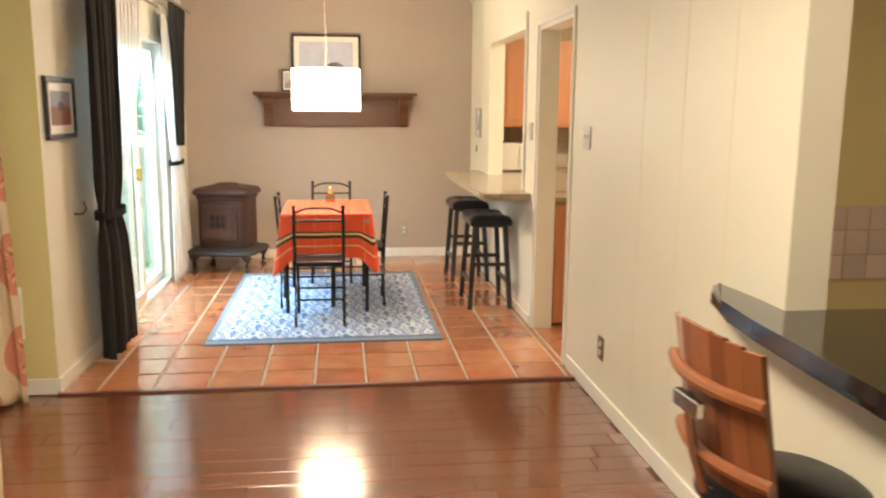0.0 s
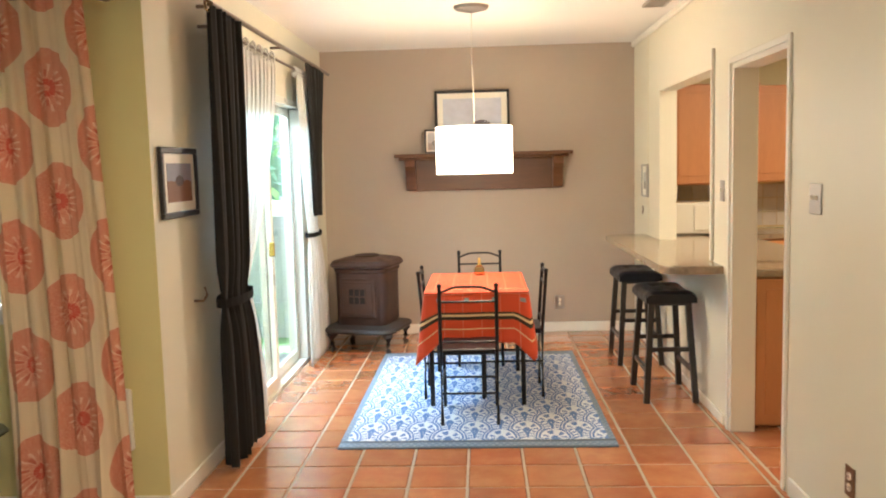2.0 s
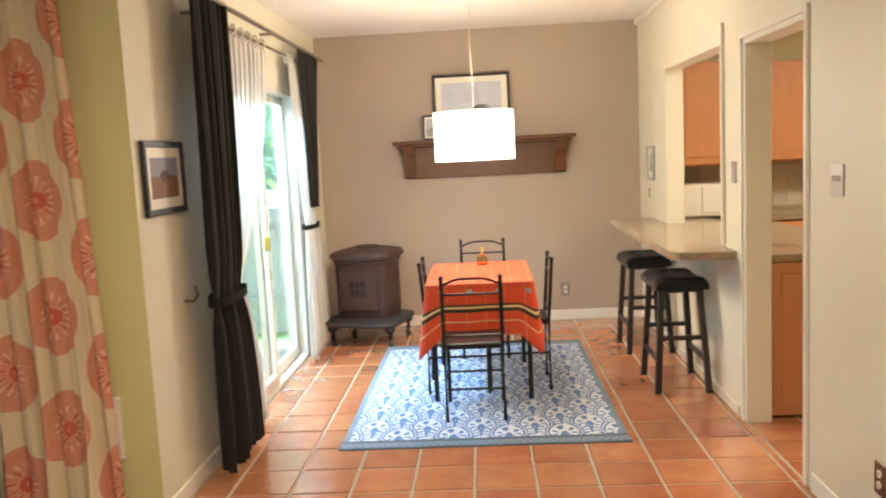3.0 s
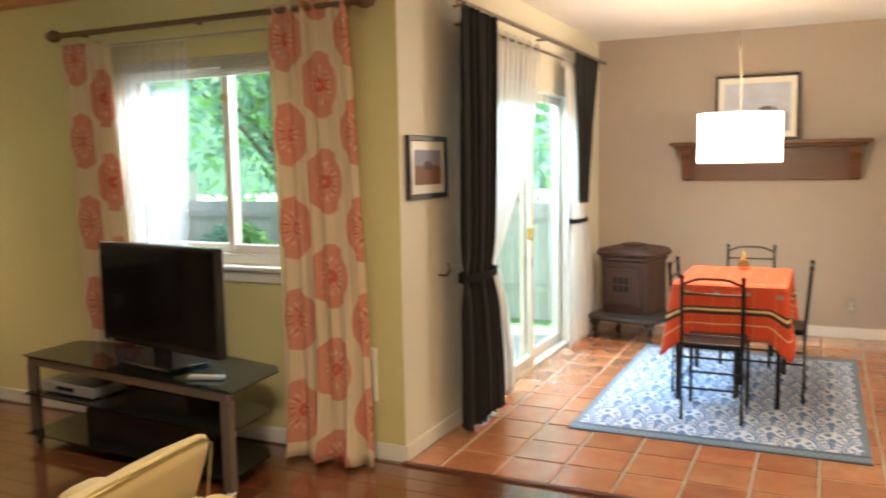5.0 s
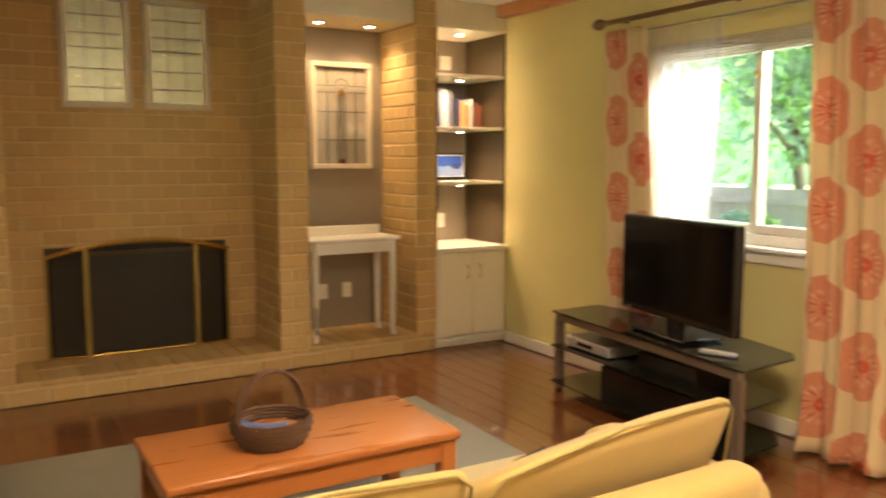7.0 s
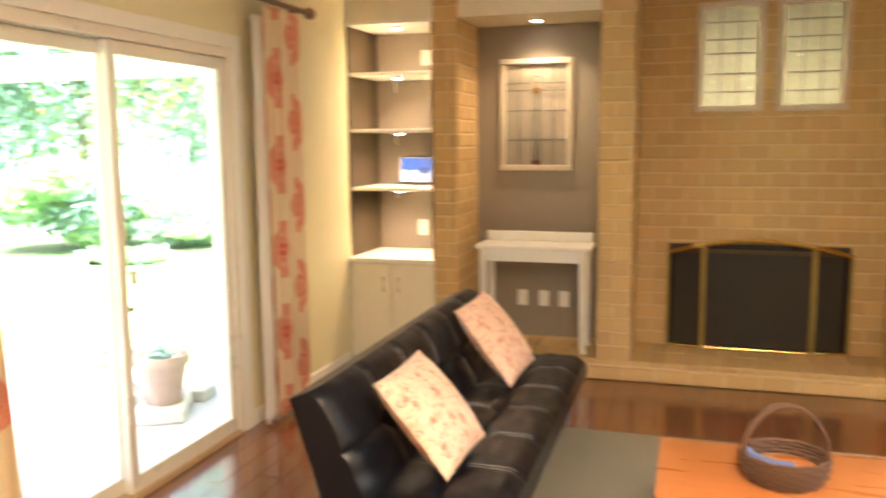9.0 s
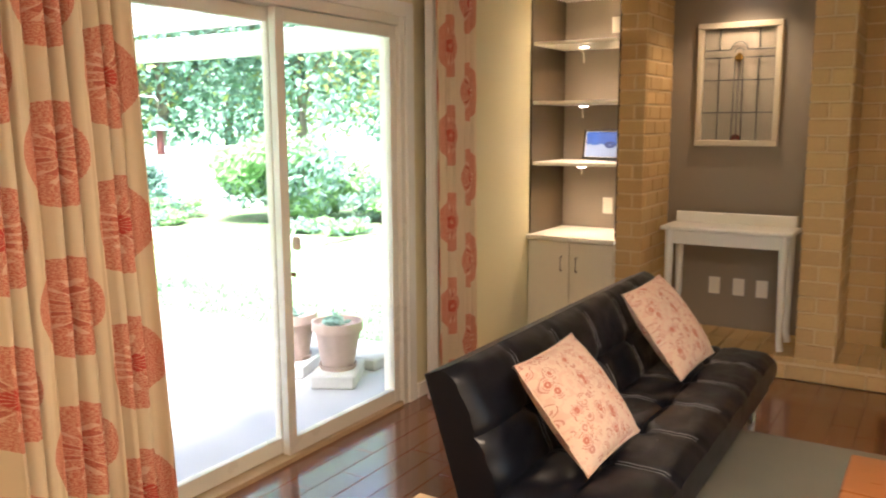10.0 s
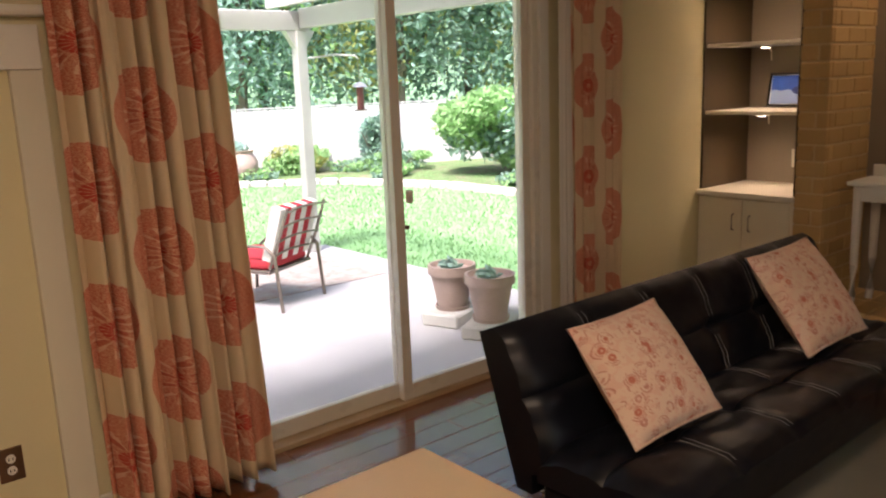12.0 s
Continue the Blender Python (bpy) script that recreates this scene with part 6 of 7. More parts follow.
def pillow(at, rx, ry, rz, s, label):
    t = thing("throw_pillow", label=label, category="pillow", group="paisley pillows")
    t.matrix_basis = pose(*at, rx, ry, rz)
    n = 22
    bm = bmesh.new()
    uvl = bm.loops.layers.uv.new("UVMap")
    sheets = []
    for sd in (-1, 1):
        g = []
        for j in range(n + 1):
            row = []
            for i in range(n + 1):
                u, v_ = -1 + 2 * i / n, -1 + 2 * j / n
                pin = 1 - 0.05 * (1 - abs(u) ** 3) * (abs(v_) ** 6) - 0.05 * (1 - abs(v_) ** 3) * (abs(u) ** 6)
                k = max(0.0, (1 - abs(u) ** 2.6)) ** 0.55 * max(0.0, (1 - abs(v_) ** 2.6)) ** 0.55
                wr = 0.05 * noise.noise(Vector((u * 3, v_ * 3, sd * 2 + at[0])))
                row.append(bm.verts.new((u * s / 2 * pin, sd * (0.072 * k * (1 + wr) + 0.002), v_ * s / 2 * pin)))
            g.append(row)
        sheets.append(g)
        for j in range(n):
            for i in range(n):
                q = (g[j][i], g[j][i + 1], g[j + 1][i + 1], g[j + 1][i])
                f = bm.faces.new(q if sd < 0 else q[::-1])
                for lp in f.loops:
                    lp[uvl].uv = (lp.vert.co.x + 0.3 + sd, lp.vert.co.z + 0.3)
    bmesh.ops.remove_doubles(bm, verts=bm.verts[:], dist=0.0045)
    part("cover", bm, PAISLEY, t, smooth=True)
    bm = bmesh.new()
    e = s / 2
    tube(bm, [(e * u, 0, e * v_) for u, v_ in [(-1, -1), (-0.5, -0.96), (0, -0.95), (0.5, -0.96), (1, -1), (0.96, -0.5), (0.95, 0), (0.96, 0.5), (1, 1), (0.5, 0.96), (0, 0.95), (-0.5, 0.96), (-1, 1), (-0.96, 0.5), (-0.95, 0), (-0.96, -0.5)]], 0.004, n=5, closed=True)
    part("seam", bm, PAISLEY, t, smooth=True)


pillow((-0.82, 0.925, 0.580), 40, 3, -4, 0.42, "cream square pillow with red paisley print leaning on the black sofa")
pillow((-1.95, 0.905, 0.600), 38, 3, -4, 0.45, "cream square pillow with red paisley print near the fireplace")


def loveseat():
    t = thing("yellow_sofa", (0.01, 0.05, 0), 0, "mustard yellow upholstered loveseat with loose plump back cushions", "sofa")

    def puff(name, x0, x1, y0, y1, z0, z1, r, m, lab="", shear=0.0, crown=0.0, tilt=0.0, rise=0.0):
        bm = bmesh.new()
        box(bm, x0, x1, y0, y1, z0, z1, bevel=r, seg=4)
        bmesh.ops.subdivide_edges(bm, edges=[e for e in bm.edges if e.calc_length() > 0.15], cuts=5, use_grid_fill=True)
        for v in bm.verts:
            k = (v.co.z - z0) / (z1 - z0)
            fy = 1 - (2 * (v.co.y - y0) / (y1 - y0) - 1) ** 2
            xr = v.co.x - x0
            v.co.x += shear * k
            v.co.z += (crown * fy + tilt * xr + rise * (2 * (v.co.y - y0) / (y1 - y0) - 1)) * k + 0.006 * noise.noise(v.co * 6)
            v.co.x += 0.008 * noise.noise(v.co * 5 + Vector((3, 3, 3)))
        return part(name, bm, m, t, lab, smooth=True)

    puff("base", -0.31, 0.38, 1.52, 3.04, 0.08, 0.32, 0.03, YCLOTH)
    puff("back_frame", 0.28, 0.42, 1.50, 3.10, 0.28, 0.58, 0.05, YCLOTH, "yellow padded back frame")
    puff("arm", -0.30, 0.38, 3.00, 3.20, 0.08, 0.51, 0.06, YCLOTH, "rounded yellow arm")
    puff("arm", -0.30, 0.38, 1.42, 1.56, 0.08, 0.46, 0.06, YCLOTH, "rounded yellow arm")
    puff("seat_cushion", -0.34, 0.24, 2.31, 2.99, 0.315, 0.43, 0.05, YSEAT, "cream seat cushion", crown=0.02)
    puff("seat_cushion", -0.34, 0.24, 1.57, 2.29, 0.315, 0.43, 0.05, YSEAT, "cream seat cushion", crown=0.02)
    for a, b in ((2.22, 3.10), (1.46, 2.20)):
        c = puff("back_cushion", -0.04, 0.19, a, b, 0.40, 0.625, 0.05, YCLOTH, "plump yellow back cushion", shear=0.13, crown=0.02, tilt=0.45, rise=0.045 if a > 2 else 0.0)
        bm = bmesh.new()
        up = 0.045 if a > 2 else 0.0
        tube(bm, [(0.235, a + 0.03, 0.47), (0.265, a + 0.006, 0.55), (0.292, a + 0.012, 0.67 - up), (0.304, a + 0.06, 0.71 - up * 0.8), (0.308, (a + b) / 2, 0.735), (0.304, b - 0.06, 0.71 + up * 0.8), (0.292, b - 0.012, 0.67 + up), (0.265, b - 0.006, 0.55), (0.235, b - 0.03, 0.47)], 0.004, n=5)
        part("piping", bm, PIPING, c, "olive piping", smooth=True)
    for x in (-0.24, 0.32):
        for y_ in (1.54, 3.08):
            boxes("foot", BLACKWOOD, [(x - 0.025, x + 0.025, y_ - 0.025, y_ + 0.025, 0, 0.08)], t, 0.004)
    th = thing("striped_throw", (-0.12, 2.80, 0.452), 20, "small folded black and white striped cloth on the yellow sofa seat", "throw")
    for k in range(5):
        bm = bmesh.new()
        box(bm, -0.10 + 0.04 * k, -0.06 + 0.04 * k, -0.12, 0.12, 0, 0.03, bevel=0.008)
        part("stripe", bm, WHITECLOTH if k % 2 else BLACKCLOTH, th)


loveseat()
et = thing("end_table", (0.25, 1.03, 0), 0, "pale tan end table with a plain square top", "end table")
boxes("tabletop", mat("pale_tan_laminate", (0.62, 0.45, 0.26), 0.4, var=0.05, bump=0.03), [(-0.23, 0.23, -0.21, 0.21, 0.535, 0.56)], et, 0.004)
for sx_ in (-1, 1):
    for sy_ in (-1, 1):
        boxes("leg", CABWOOD, [(sx_ * 0.20 - 0.018, sx_ * 0.20 + 0.018, sy_ * 0.18 - 0.018, sy_ * 0.18 + 0.018, 0, 0.535)], et, 0.003)


def coffee_table():
    X0, X1, Y0, Y1 = -1.22, -0.67, 1.74, 2.82
    t = thing("coffee_table", ((X0 + X1) / 2, (Y0 + Y1) / 2, 0.012), 0, "orange oak coffee table with a glossy top on the grey rug", "coffee table")
    hx, hy = (X1 - X0) / 2, (Y1 - Y0) / 2
    bm = bmesh.new()
    box(bm, -hx, hx, -hy, hy, 0.375, 0.408, bevel=0.010, seg=3)
    part("tabletop", bm, ORANGEWOOD, t, "glossy orange oak top", smooth=True)
    for d in ((-hx + 0.03, hx - 0.03, -hy + 0.025, -hy + 0.045, 0.29, 0.375), (-hx + 0.03, hx - 0.03, hy - 0.045, hy - 0.025, 0.29, 0.375),
              (-hx + 0.025, -hx + 0.045, -hy + 0.045, hy - 0.045, 0.29, 0.375), (hx - 0.045, hx - 0.025, -hy + 0.045, hy - 0.045, 0.29, 0.375)):
        boxes("apron", ORANGEWOOD, [d], t, 0.003)
    for sx_ in (-1, 1):
        for sy_ in (-1, 1):
            boxes("leg", ORANGEWOOD, [(sx_ * (hx - 0.045) - 0.032, sx_ * (hx - 0.045) + 0.032, sy_ * (hy - 0.045) - 0.032, sy_ * (hy - 0.045) + 0.032, 0, 0.375)], t, 0.008)
    b = thing("wicker_basket", (-0.90, 2.16, 0.421), 15, "dark woven basket with a tall hoop handle on the coffee table", "basket")
    bm = bmesh.new()
    n = 40
    for j in range(8):
        z = 0.008 + j * 0.0125
        r = 0.105 + 0.03 * math.sin(j / 7 * math.pi * 0.6)
        pts = [((r + 0.004 * math.sin(q * 12 + j * math.pi)) * math.cos(q), (r + 0.004 * math.sin(q * 12 + j * math.pi)) * math.sin(q) * 1.05, z) for q in [2 * math.pi * k / n for k in range(n)]]
        tube(bm, pts, 0.0075, n=5, closed=True)
    part("weave", bm, WICKER, b, "woven willow rings", smooth=True)
    bm = bmesh.new()
    lathe(bm, [(0.0, 0.0), (0.10, 0.0), (0.104, 0.01)], 24)
    part("bottom", bm, WICKER, b)
    for o in (-0.012, 0.012):
        bm = bmesh.new()
        tube(bm, [(o, 0.142 * math.cos(q), 0.08 + 0.185 * math.sin(q)) for q in [math.pi * k / 20 for k in range(21)]], 0.0065, n=6)
        part("handle", bm, WICKER, b, "tall hoop handle", smooth=True)
    bm = bmesh.new()
    lathe(bm, [(0.0, 0.062), (0.06, 0.066), (0.108, 0.056), (0.112, 0.03)], 24)
    part("filling", bm, ORANGEWOOD, b, "orange filling", smooth=True)
    bm = bmesh.new()
    for k in range(30):
        q = math.pi * (0.75 + 0.5 * k / 30)
        bmesh.ops.create_uvsphere(bm, u_segments=6, v_segments=4, radius=0.016, matrix=Matrix.Translation((0.118 * math.cos(q + 2.2), 0.118 * math.sin(q + 2.2), 0.098)))
    part("ribbon", bm, mat("blue_ribbon", (0.12, 0.16, 0.34), 0.6), b, "blue ribbon trim", smooth=True)


coffee_table()
solid("grey_area_rug", MAT_GREY, lambda bm: box(bm, -2.36, -0.35, 0.95, 3.55, 0, 0.011, bevel=0.003), "plain olive grey area rug under the coffee table", "rug")


def tv_stand():
    t = thing("television_stand", label="angular gunmetal television stand with smoked glass shelves", category="tv stand")
    top = [(-2.08, 4.36), (-0.49, 4.17), (-0.50, 4.24), (-0.53, 4.58), (-0.60, 4.66), (-1.03, 4.76), (-1.87, 4.78), (-2.09, 4.74)]
    for z, nm in ((0.50, "glass_top"), (0.30, "glass_shelf"), (0.08, "glass_shelf")):
        bm = bmesh.new()
        k = 0.0 if z > 0.4 else 0.04
        slab(bm, [(x + (k if x < -1.5 else -k), y + (k if y < 4.3 else -k)) for x, y in top], z - 0.008, z, 0)
        part(nm, bm, SMOKE, t, "smoked black glass")
    for p, q in (((-2.05, 4.385), (-0.53, 4.205)), ((-2.05, 4.385), (-1.50, 4.70)), ((-0.53, 4.205), (-1.35, 4.70))):
        bm = bmesh.new()
        bar(bm, (*p, 0.468), (*q, 0.468), 0.035, 0.044)
        part("rail", bm, GUNMETAL, t, "flat metal rail")
    for x, y in ((-2.04, 4.39), (-0.55, 4.215), (-1.43, 4.71)):
        boxes("leg", GUNMETAL, [(x - 0.028, x + 0.028, y - 0.02, y + 0.02, 0.02, 0.446)], t, 0.004)
        bm = bmesh.new()
        lathe(bm, [(0.022, 0.0), (0.026, 0.01), (0.02, 0.02)], 12, centre=(x, y, 0))
        part("foot", bm, CHROME, t, "round chrome foot")
    tv = thing("television", (-1.19, 4.485, 0.505), -11, "flat black television on a glass stand before the window", "television")
    w, z0, z1 = 0.485, 0.075, 0.615
    boxes("bezel", BLACKPLASTIC, [(-w, w, -0.025, 0.03, z0, z1)], tv, 0.006)
    boxes("display", SCREEN, [(-w + 0.02, w - 0.02, -0.0275, -0.025, z0 + 0.035, z1 - 0.02)], tv, 0, "dark glossy screen")
    boxes("neck", BLACKPLASTIC, [(-0.06, 0.06, -0.015, 0.02, 0.015, z0)], tv, 0.004)
    boxes("foot_plate", BLACKPLASTIC, [(-0.23, 0.23, -0.13, 0.13, 0.0, 0.015)], tv, 0.006)
    boxes("badge", NICKEL, [(-w + 0.06, -w + 0.10, -0.0285, -0.0275, z0 + 0.008, z0 + 0.014)], tv, 0, "tiny bright badge")
    rc = thing("remote_control", (-0.76, 4.32, 0.501), 20, "silver grey remote control on the glass stand", "remote control")
    boxes("body", SILVER, [(-0.09, 0.09, -0.026, 0.026, 0, 0.018)], rc, 0.006)
    for k in range(8):
        boxes("button", PLASTIC, [(-0.07 + 0.017 * k, -0.06 + 0.017 * k, -0.014, -0.006, 0.018, 0.021), (-0.07 + 0.017 * k, -0.06 + 0.017 * k, 0.004, 0.012, 0.018, 0.021)], rc)
    dv = thing("media_player", (-1.75, 4.50, 0.301), -4, "silver media player on the glass shelf of the television stand", "media player")
    boxes("body", SILVER, [(-0.21, 0.21, -0.14, 0.14, 0.008, 0.065)], dv, 0.004)
    boxes("slot", BLACKPLASTIC, [(-0.08, 0.06, -0.142, -0.14, 0.025, 0.048)], dv)
    for k in (-0.17, 0.17):
        boxes("foot", BLACKPLASTIC, [(k - 0.015, k + 0.015, -0.1, -0.07, 0, 0.008), (k - 0.015, k + 0.015, 0.07, 0.1, 0, 0.008)], dv)
    bx = thing("black_box", (-1.10, 4.48, 0.301), -4, "black media box on the glass shelf", "media box")
    boxes("body", BLACKPLASTIC, [(-0.22, 0.22, -0.14, 0.14, 0.0, 0.10)], bx, 0.004)
    bx = thing("black_box", (-1.25, 4.50, 0.081), -4, "large black box on the lowest glass shelf", "media box")
    boxes("body", BLACKPLASTIC, [(-0.40, 0.40, -0.14, 0.14, 0.0, 0.16)], bx, 0.004)


tv_stand()


def counter_chair():
    t = thing("counter_chair", (2.40, 2.22, 0), 8, "swivel counter chair with striped wooden back and black seat", "chair")
    # the back is curved round the y axis of the seat, facing the counter
    def arcp(y, z, d=0.0):
        return (-0.185 - d + 0.30 * (y / 0.24) ** 2 * 0.22, y, z)
    n = 12
    strips = 8
    t.matrix_basis = pose(2.60, 2.40, 0, 0, 0, 4) @ Matrix.Diagonal((1, 1, 1.07, 1))
    for k in range(strips):
        y0, y1 = -0.20 + 0.40 * k / strips, -0.20 + 0.40 * (k + 1) / strips - 0.0015
        m = (CHAIRWOOD, CHAIRWOOD, WALNUT, CHAIRWOOD, CHAIRWOOD, WALNUT, ASHGREY, CHAIRWOOD)[k]
        bm = bmesh.new()
        zs = (0.56, 0.66, 0.76, 0.86, 0.905)
        A, B = [], []
        for z in zs:
            lean = (z - 0.55) * 0.18
            top = 0.02 * (1 - (abs((y0 + y1) / 2) / 0.2) ** 2) if z > 0.9 else 0
            r0 = [Vector(arcp(y, z + top, lean)) for y in (y0, y1)]
            r1 = [v_ + Vector((-0.014, 0, 0)) for v_ in r0]
            A.append([bm.verts.new(v_) for v_ in r0])
            B.append([bm.verts.new(v_) for v_ in r1])
        for j in range(len(zs) - 1):
            bm.faces.new((A[j][0], A[j][1], A[j + 1][1], A[j + 1][0]))
            bm.faces.new((B[j][1], B[j][0], B[j + 1][0], B[j + 1][1]))
            bm.faces.new((A[j][1], B[j][1], B[j + 1][1], A[j + 1][1]))
            bm.faces.new((B[j][0], A[j][0], A[j + 1][0], B[j + 1][0]))
        bm.faces.new((A[0][0], B[0][0], B[0][1], A[0][1]))
        bm.faces.new((A[-1][0], A[-1][1], B[-1][1], B[-1][0]))
        part("back_strip", bm, m, t)
    for z in (0.62, 0.80):
        bm = bmesh.new()
        pts = [Vector(arcp(-0.215 + 0.43 * k / 10, z, (z - 0.55) * 0.18)) + Vector((-0.028, 0, 0)) for k in range(11)]
        tube(bm, pts, 0.017, n=8)
        part("back_rail", bm, CHAIRWOOD, t, "rounded wooden rail", smooth=True)
    bm = bmesh.new()
    tube(bm, [(-0.15, 0, 0.50), (-0.215, 0, 0.53), (-0.25, 0, 0.62), (-0.275, 0, 0.74), (-0.27, 0, 0.77)], 0.013, n=8)
    part("back_post", bm, CHROME, t, "bent chrome post", smooth=True)
    boxes("post_plate", CHROME, [(-0.285, -0.262, -0.06, 0.06, 0.725, 0.765)], t, 0.004)
    bm = bmesh.new()
    lathe(bm, [(0.0, 0.47), (0.19, 0.475), (0.215, 0.50), (0.212, 0.525), (0.17, 0.545), (0.0, 0.548)], 32)
    part("seat", bm, BLACKLEATHER, t, "round black padded seat", smooth=True)
    bm = bmesh.new()
    lathe(bm, [(0.0, 0.42), (0.08, 0.425), (0.09, 0.47)], 20)
    part("swivel_plate", bm, GUNMETAL, t, smooth=True)
    for s in (-1, 1):
        for r in (-1, 1):
            bm = bmesh.new()
            tube(bm, [(r * 0.07, s * 0.07, 0.45), (r * 0.15, s * 0.15, 0.40), (r * 0.21, s * 0.20, 0.0)], 0.014, n=8)
            part("leg", bm, CHROME, t, "chrome tube leg", smooth=True)
    bm = bmesh.new()
    tube(bm, [(0.20 * math.cos(q), 0.20 * math.sin(q), 0.20) for q in [2 * math.pi * k / 28 for k in range(28)]], 0.009, n=6, closed=True)
    part("foot_ring", bm, CHROME, t, "chrome foot ring", smooth=True)


WALNUT = mat("walnut_strip", (0.17, 0.055, 0.022), 0.35, var=0.2, coat=0.2)
ASHGREY = mat("pale_ash_strip", (0.42, 0.28, 0.20), 0.35, var=0.15, coat=0.2)
counter_chair()
# invented fixture housing the living room fill, never in view
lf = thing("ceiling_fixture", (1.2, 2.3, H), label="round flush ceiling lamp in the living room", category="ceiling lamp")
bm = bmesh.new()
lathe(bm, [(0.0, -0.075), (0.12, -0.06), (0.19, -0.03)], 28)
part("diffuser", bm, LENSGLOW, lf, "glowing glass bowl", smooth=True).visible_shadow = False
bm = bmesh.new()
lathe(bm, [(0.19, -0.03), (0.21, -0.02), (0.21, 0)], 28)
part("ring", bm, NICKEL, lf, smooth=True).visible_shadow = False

# ---- garden ----
def leaves(n, centre, radii, size, rnd, shell=0.55, lobes=9, flat=0.0):
    """n small folded leaves filling an uneven lobed crown; returns vertices and faces."""
    c = np.array(centre)
    lob = rnd.normal(size=(lobes, 3))
    lob /= np.linalg.norm(lob, axis=1)[:, None]
    lc = lob * np.array(radii) * (0.35 + 0.4 * rnd.random(lobes))[:, None]
    which = rnd.integers(0, lobes, n)
    d = rnd.normal(size=(n, 3))
    d /= np.linalg.norm(d, axis=1)[:, None]
    r = shell + (1 - shell) * rnd.random(n) ** 0.5
    p = c + lc[which] + d * r[:, None] * np.array(radii) * (0.24 + 0.26 * rnd.random(lobes)[which])[:, None]
    a = rnd.normal(size=(n, 3))
    a[:, 2] -= 0.4
    a /= np.linalg.norm(a, axis=1)[:, None]
    b = np.cross(a, rnd.normal(size=(n, 3)))
    b /= np.linalg.norm(b, axis=1)[:, None]
    s = size * (0.6 + 0.8 * rnd.random(n))[:, None]
    nn = np.cross(a, b)
    v = np.stack([p - a * s, p + b * s * 0.42 + nn * s * 0.12, p + a * s, p - b * s * 0.42 + nn * s * 0.12], axis=1).reshape(-1, 3)
    k = np.arange(n)[:, None] * 4
    f = np.concatenate([k + np.array([[0, 1, 2]]), k + np.array([[0, 2, 3]])])
    return v, f


def leaf_part(name, vf, m, parent, label=""):
    me = bpy.data.meshes.new(name)
    me.from_pydata(vf[0].tolist(), [], vf[1].tolist())
    me.materials.append(m)
    ob = new(name, me)
    ob.parent = parent
    return tagged(ob, label=label, kind="stuff")


def tree(at, height, spread, n, size, mats, label, seed, trunk=0.10, low=0.35, name="tree", cat="tree"):
    rnd = np.random.default_rng(seed)
    t = thing(name, at, 0, label, cat)
    bm = bmesh.new()
    pts = [(0.04 * height * math.sin(k * 1.1 + seed) * k / 6, 0.03 * height * math.cos(k + seed) * k / 6, height * 0.72 * k / 6) for k in range(7)]
    tube(bm, pts, [trunk * (1 - 0.12 * k) for k in range(7)], n=8)
    for k in range(6):
        q = k * 2.4 + seed
        s = Vector(pts[2 + k % 4])
        e = s + Vector((math.cos(q) * spread * 0.7, math.sin(q) * spread * 0.7, height * 0.22))
        tube(bm, [s, (s + e) / 2 + Vector((0, 0, height * 0.03)), e], [trunk * 0.5, trunk * 0.3, trunk * 0.12], n=6)
    part("trunk", bm, BARK, t, "grey bark trunk with limbs", smooth=True)
    for k, (m, share) in enumerate(mats):
        c = (0, 0, height * (low + (1 - low) / 2))
        leaf_part("crown", leaves(int(n * share), c, (spread, spread, height * (1 - low) / 2 * 1.1), size, rnd, 0.35, 22), m, t, "leafy crown")
    return t


def shrub(at, radii, n, size, mats, label, seed, name="shrub"):
    rnd = np.random.default_rng(seed)
    t = thing(name, at, 0, label, "shrub")
    bm = bmesh.new()
    for k in range(6):
        q = k * 1.05 + seed
        tube(bm, [(0, 0, 0), (radii[0] * 0.3 * math.cos(q), radii[1] * 0.3 * math.sin(q), radii[2] * 0.8), (radii[0] * 0.6 * math.cos(q), radii[1] * 0.6 * math.sin(q), radii[2] * 1.4)], [0.02, 0.014, 0.006], n=5)
    part("stem", bm, BARK, t, "thin woody stems", smooth=True)
    for m, share in mats:
        leaf_part("foliage", leaves(int(n * share), (0, 0, radii[2]), radii, size, rnd, 0.4, 12), m, t, "small leaves")
    return t


GG = -0.16
LOW = -0.42
# the fence along the end of the garden
F0, F1 = Vector((-1.5, -13.2, 0)), Vector((-16.5, -8.0, 0))
fdir = (F1 - F0).normalized()
fang = math.degrees(math.atan2(fdir.y, fdir.x))
fence = thing("garden_fence", (F0.x, F0.y, GG), fang, "weathered grey board fence along the end of the garden", "fence")
FL = (F1 - F0).length
bm = bmesh.new()
box(bm, 0, 0.138, -0.009, 0.009, 0, 1.24)
bme = mesh_from(bm, "fence_board", FENCE)
nb = int(FL / 0.145)
for k in range(nb):
    o = new("fence_board", bme)
    o.parent = fence
    o.matrix_basis = pose(0.145 * k, 0, 0.008 * math.sin(k * 2.3), 0, 0, 0)
for z in (0.25, 0.95):
    boxes("fence_rail", FENCE, [(0, FL, 0.0095, 0.055, z, z + 0.07)], fence)
boxes("fence_cap", FENCE, [(0, FL, -0.02, 0.02, 1.252, 1.275)], fence)
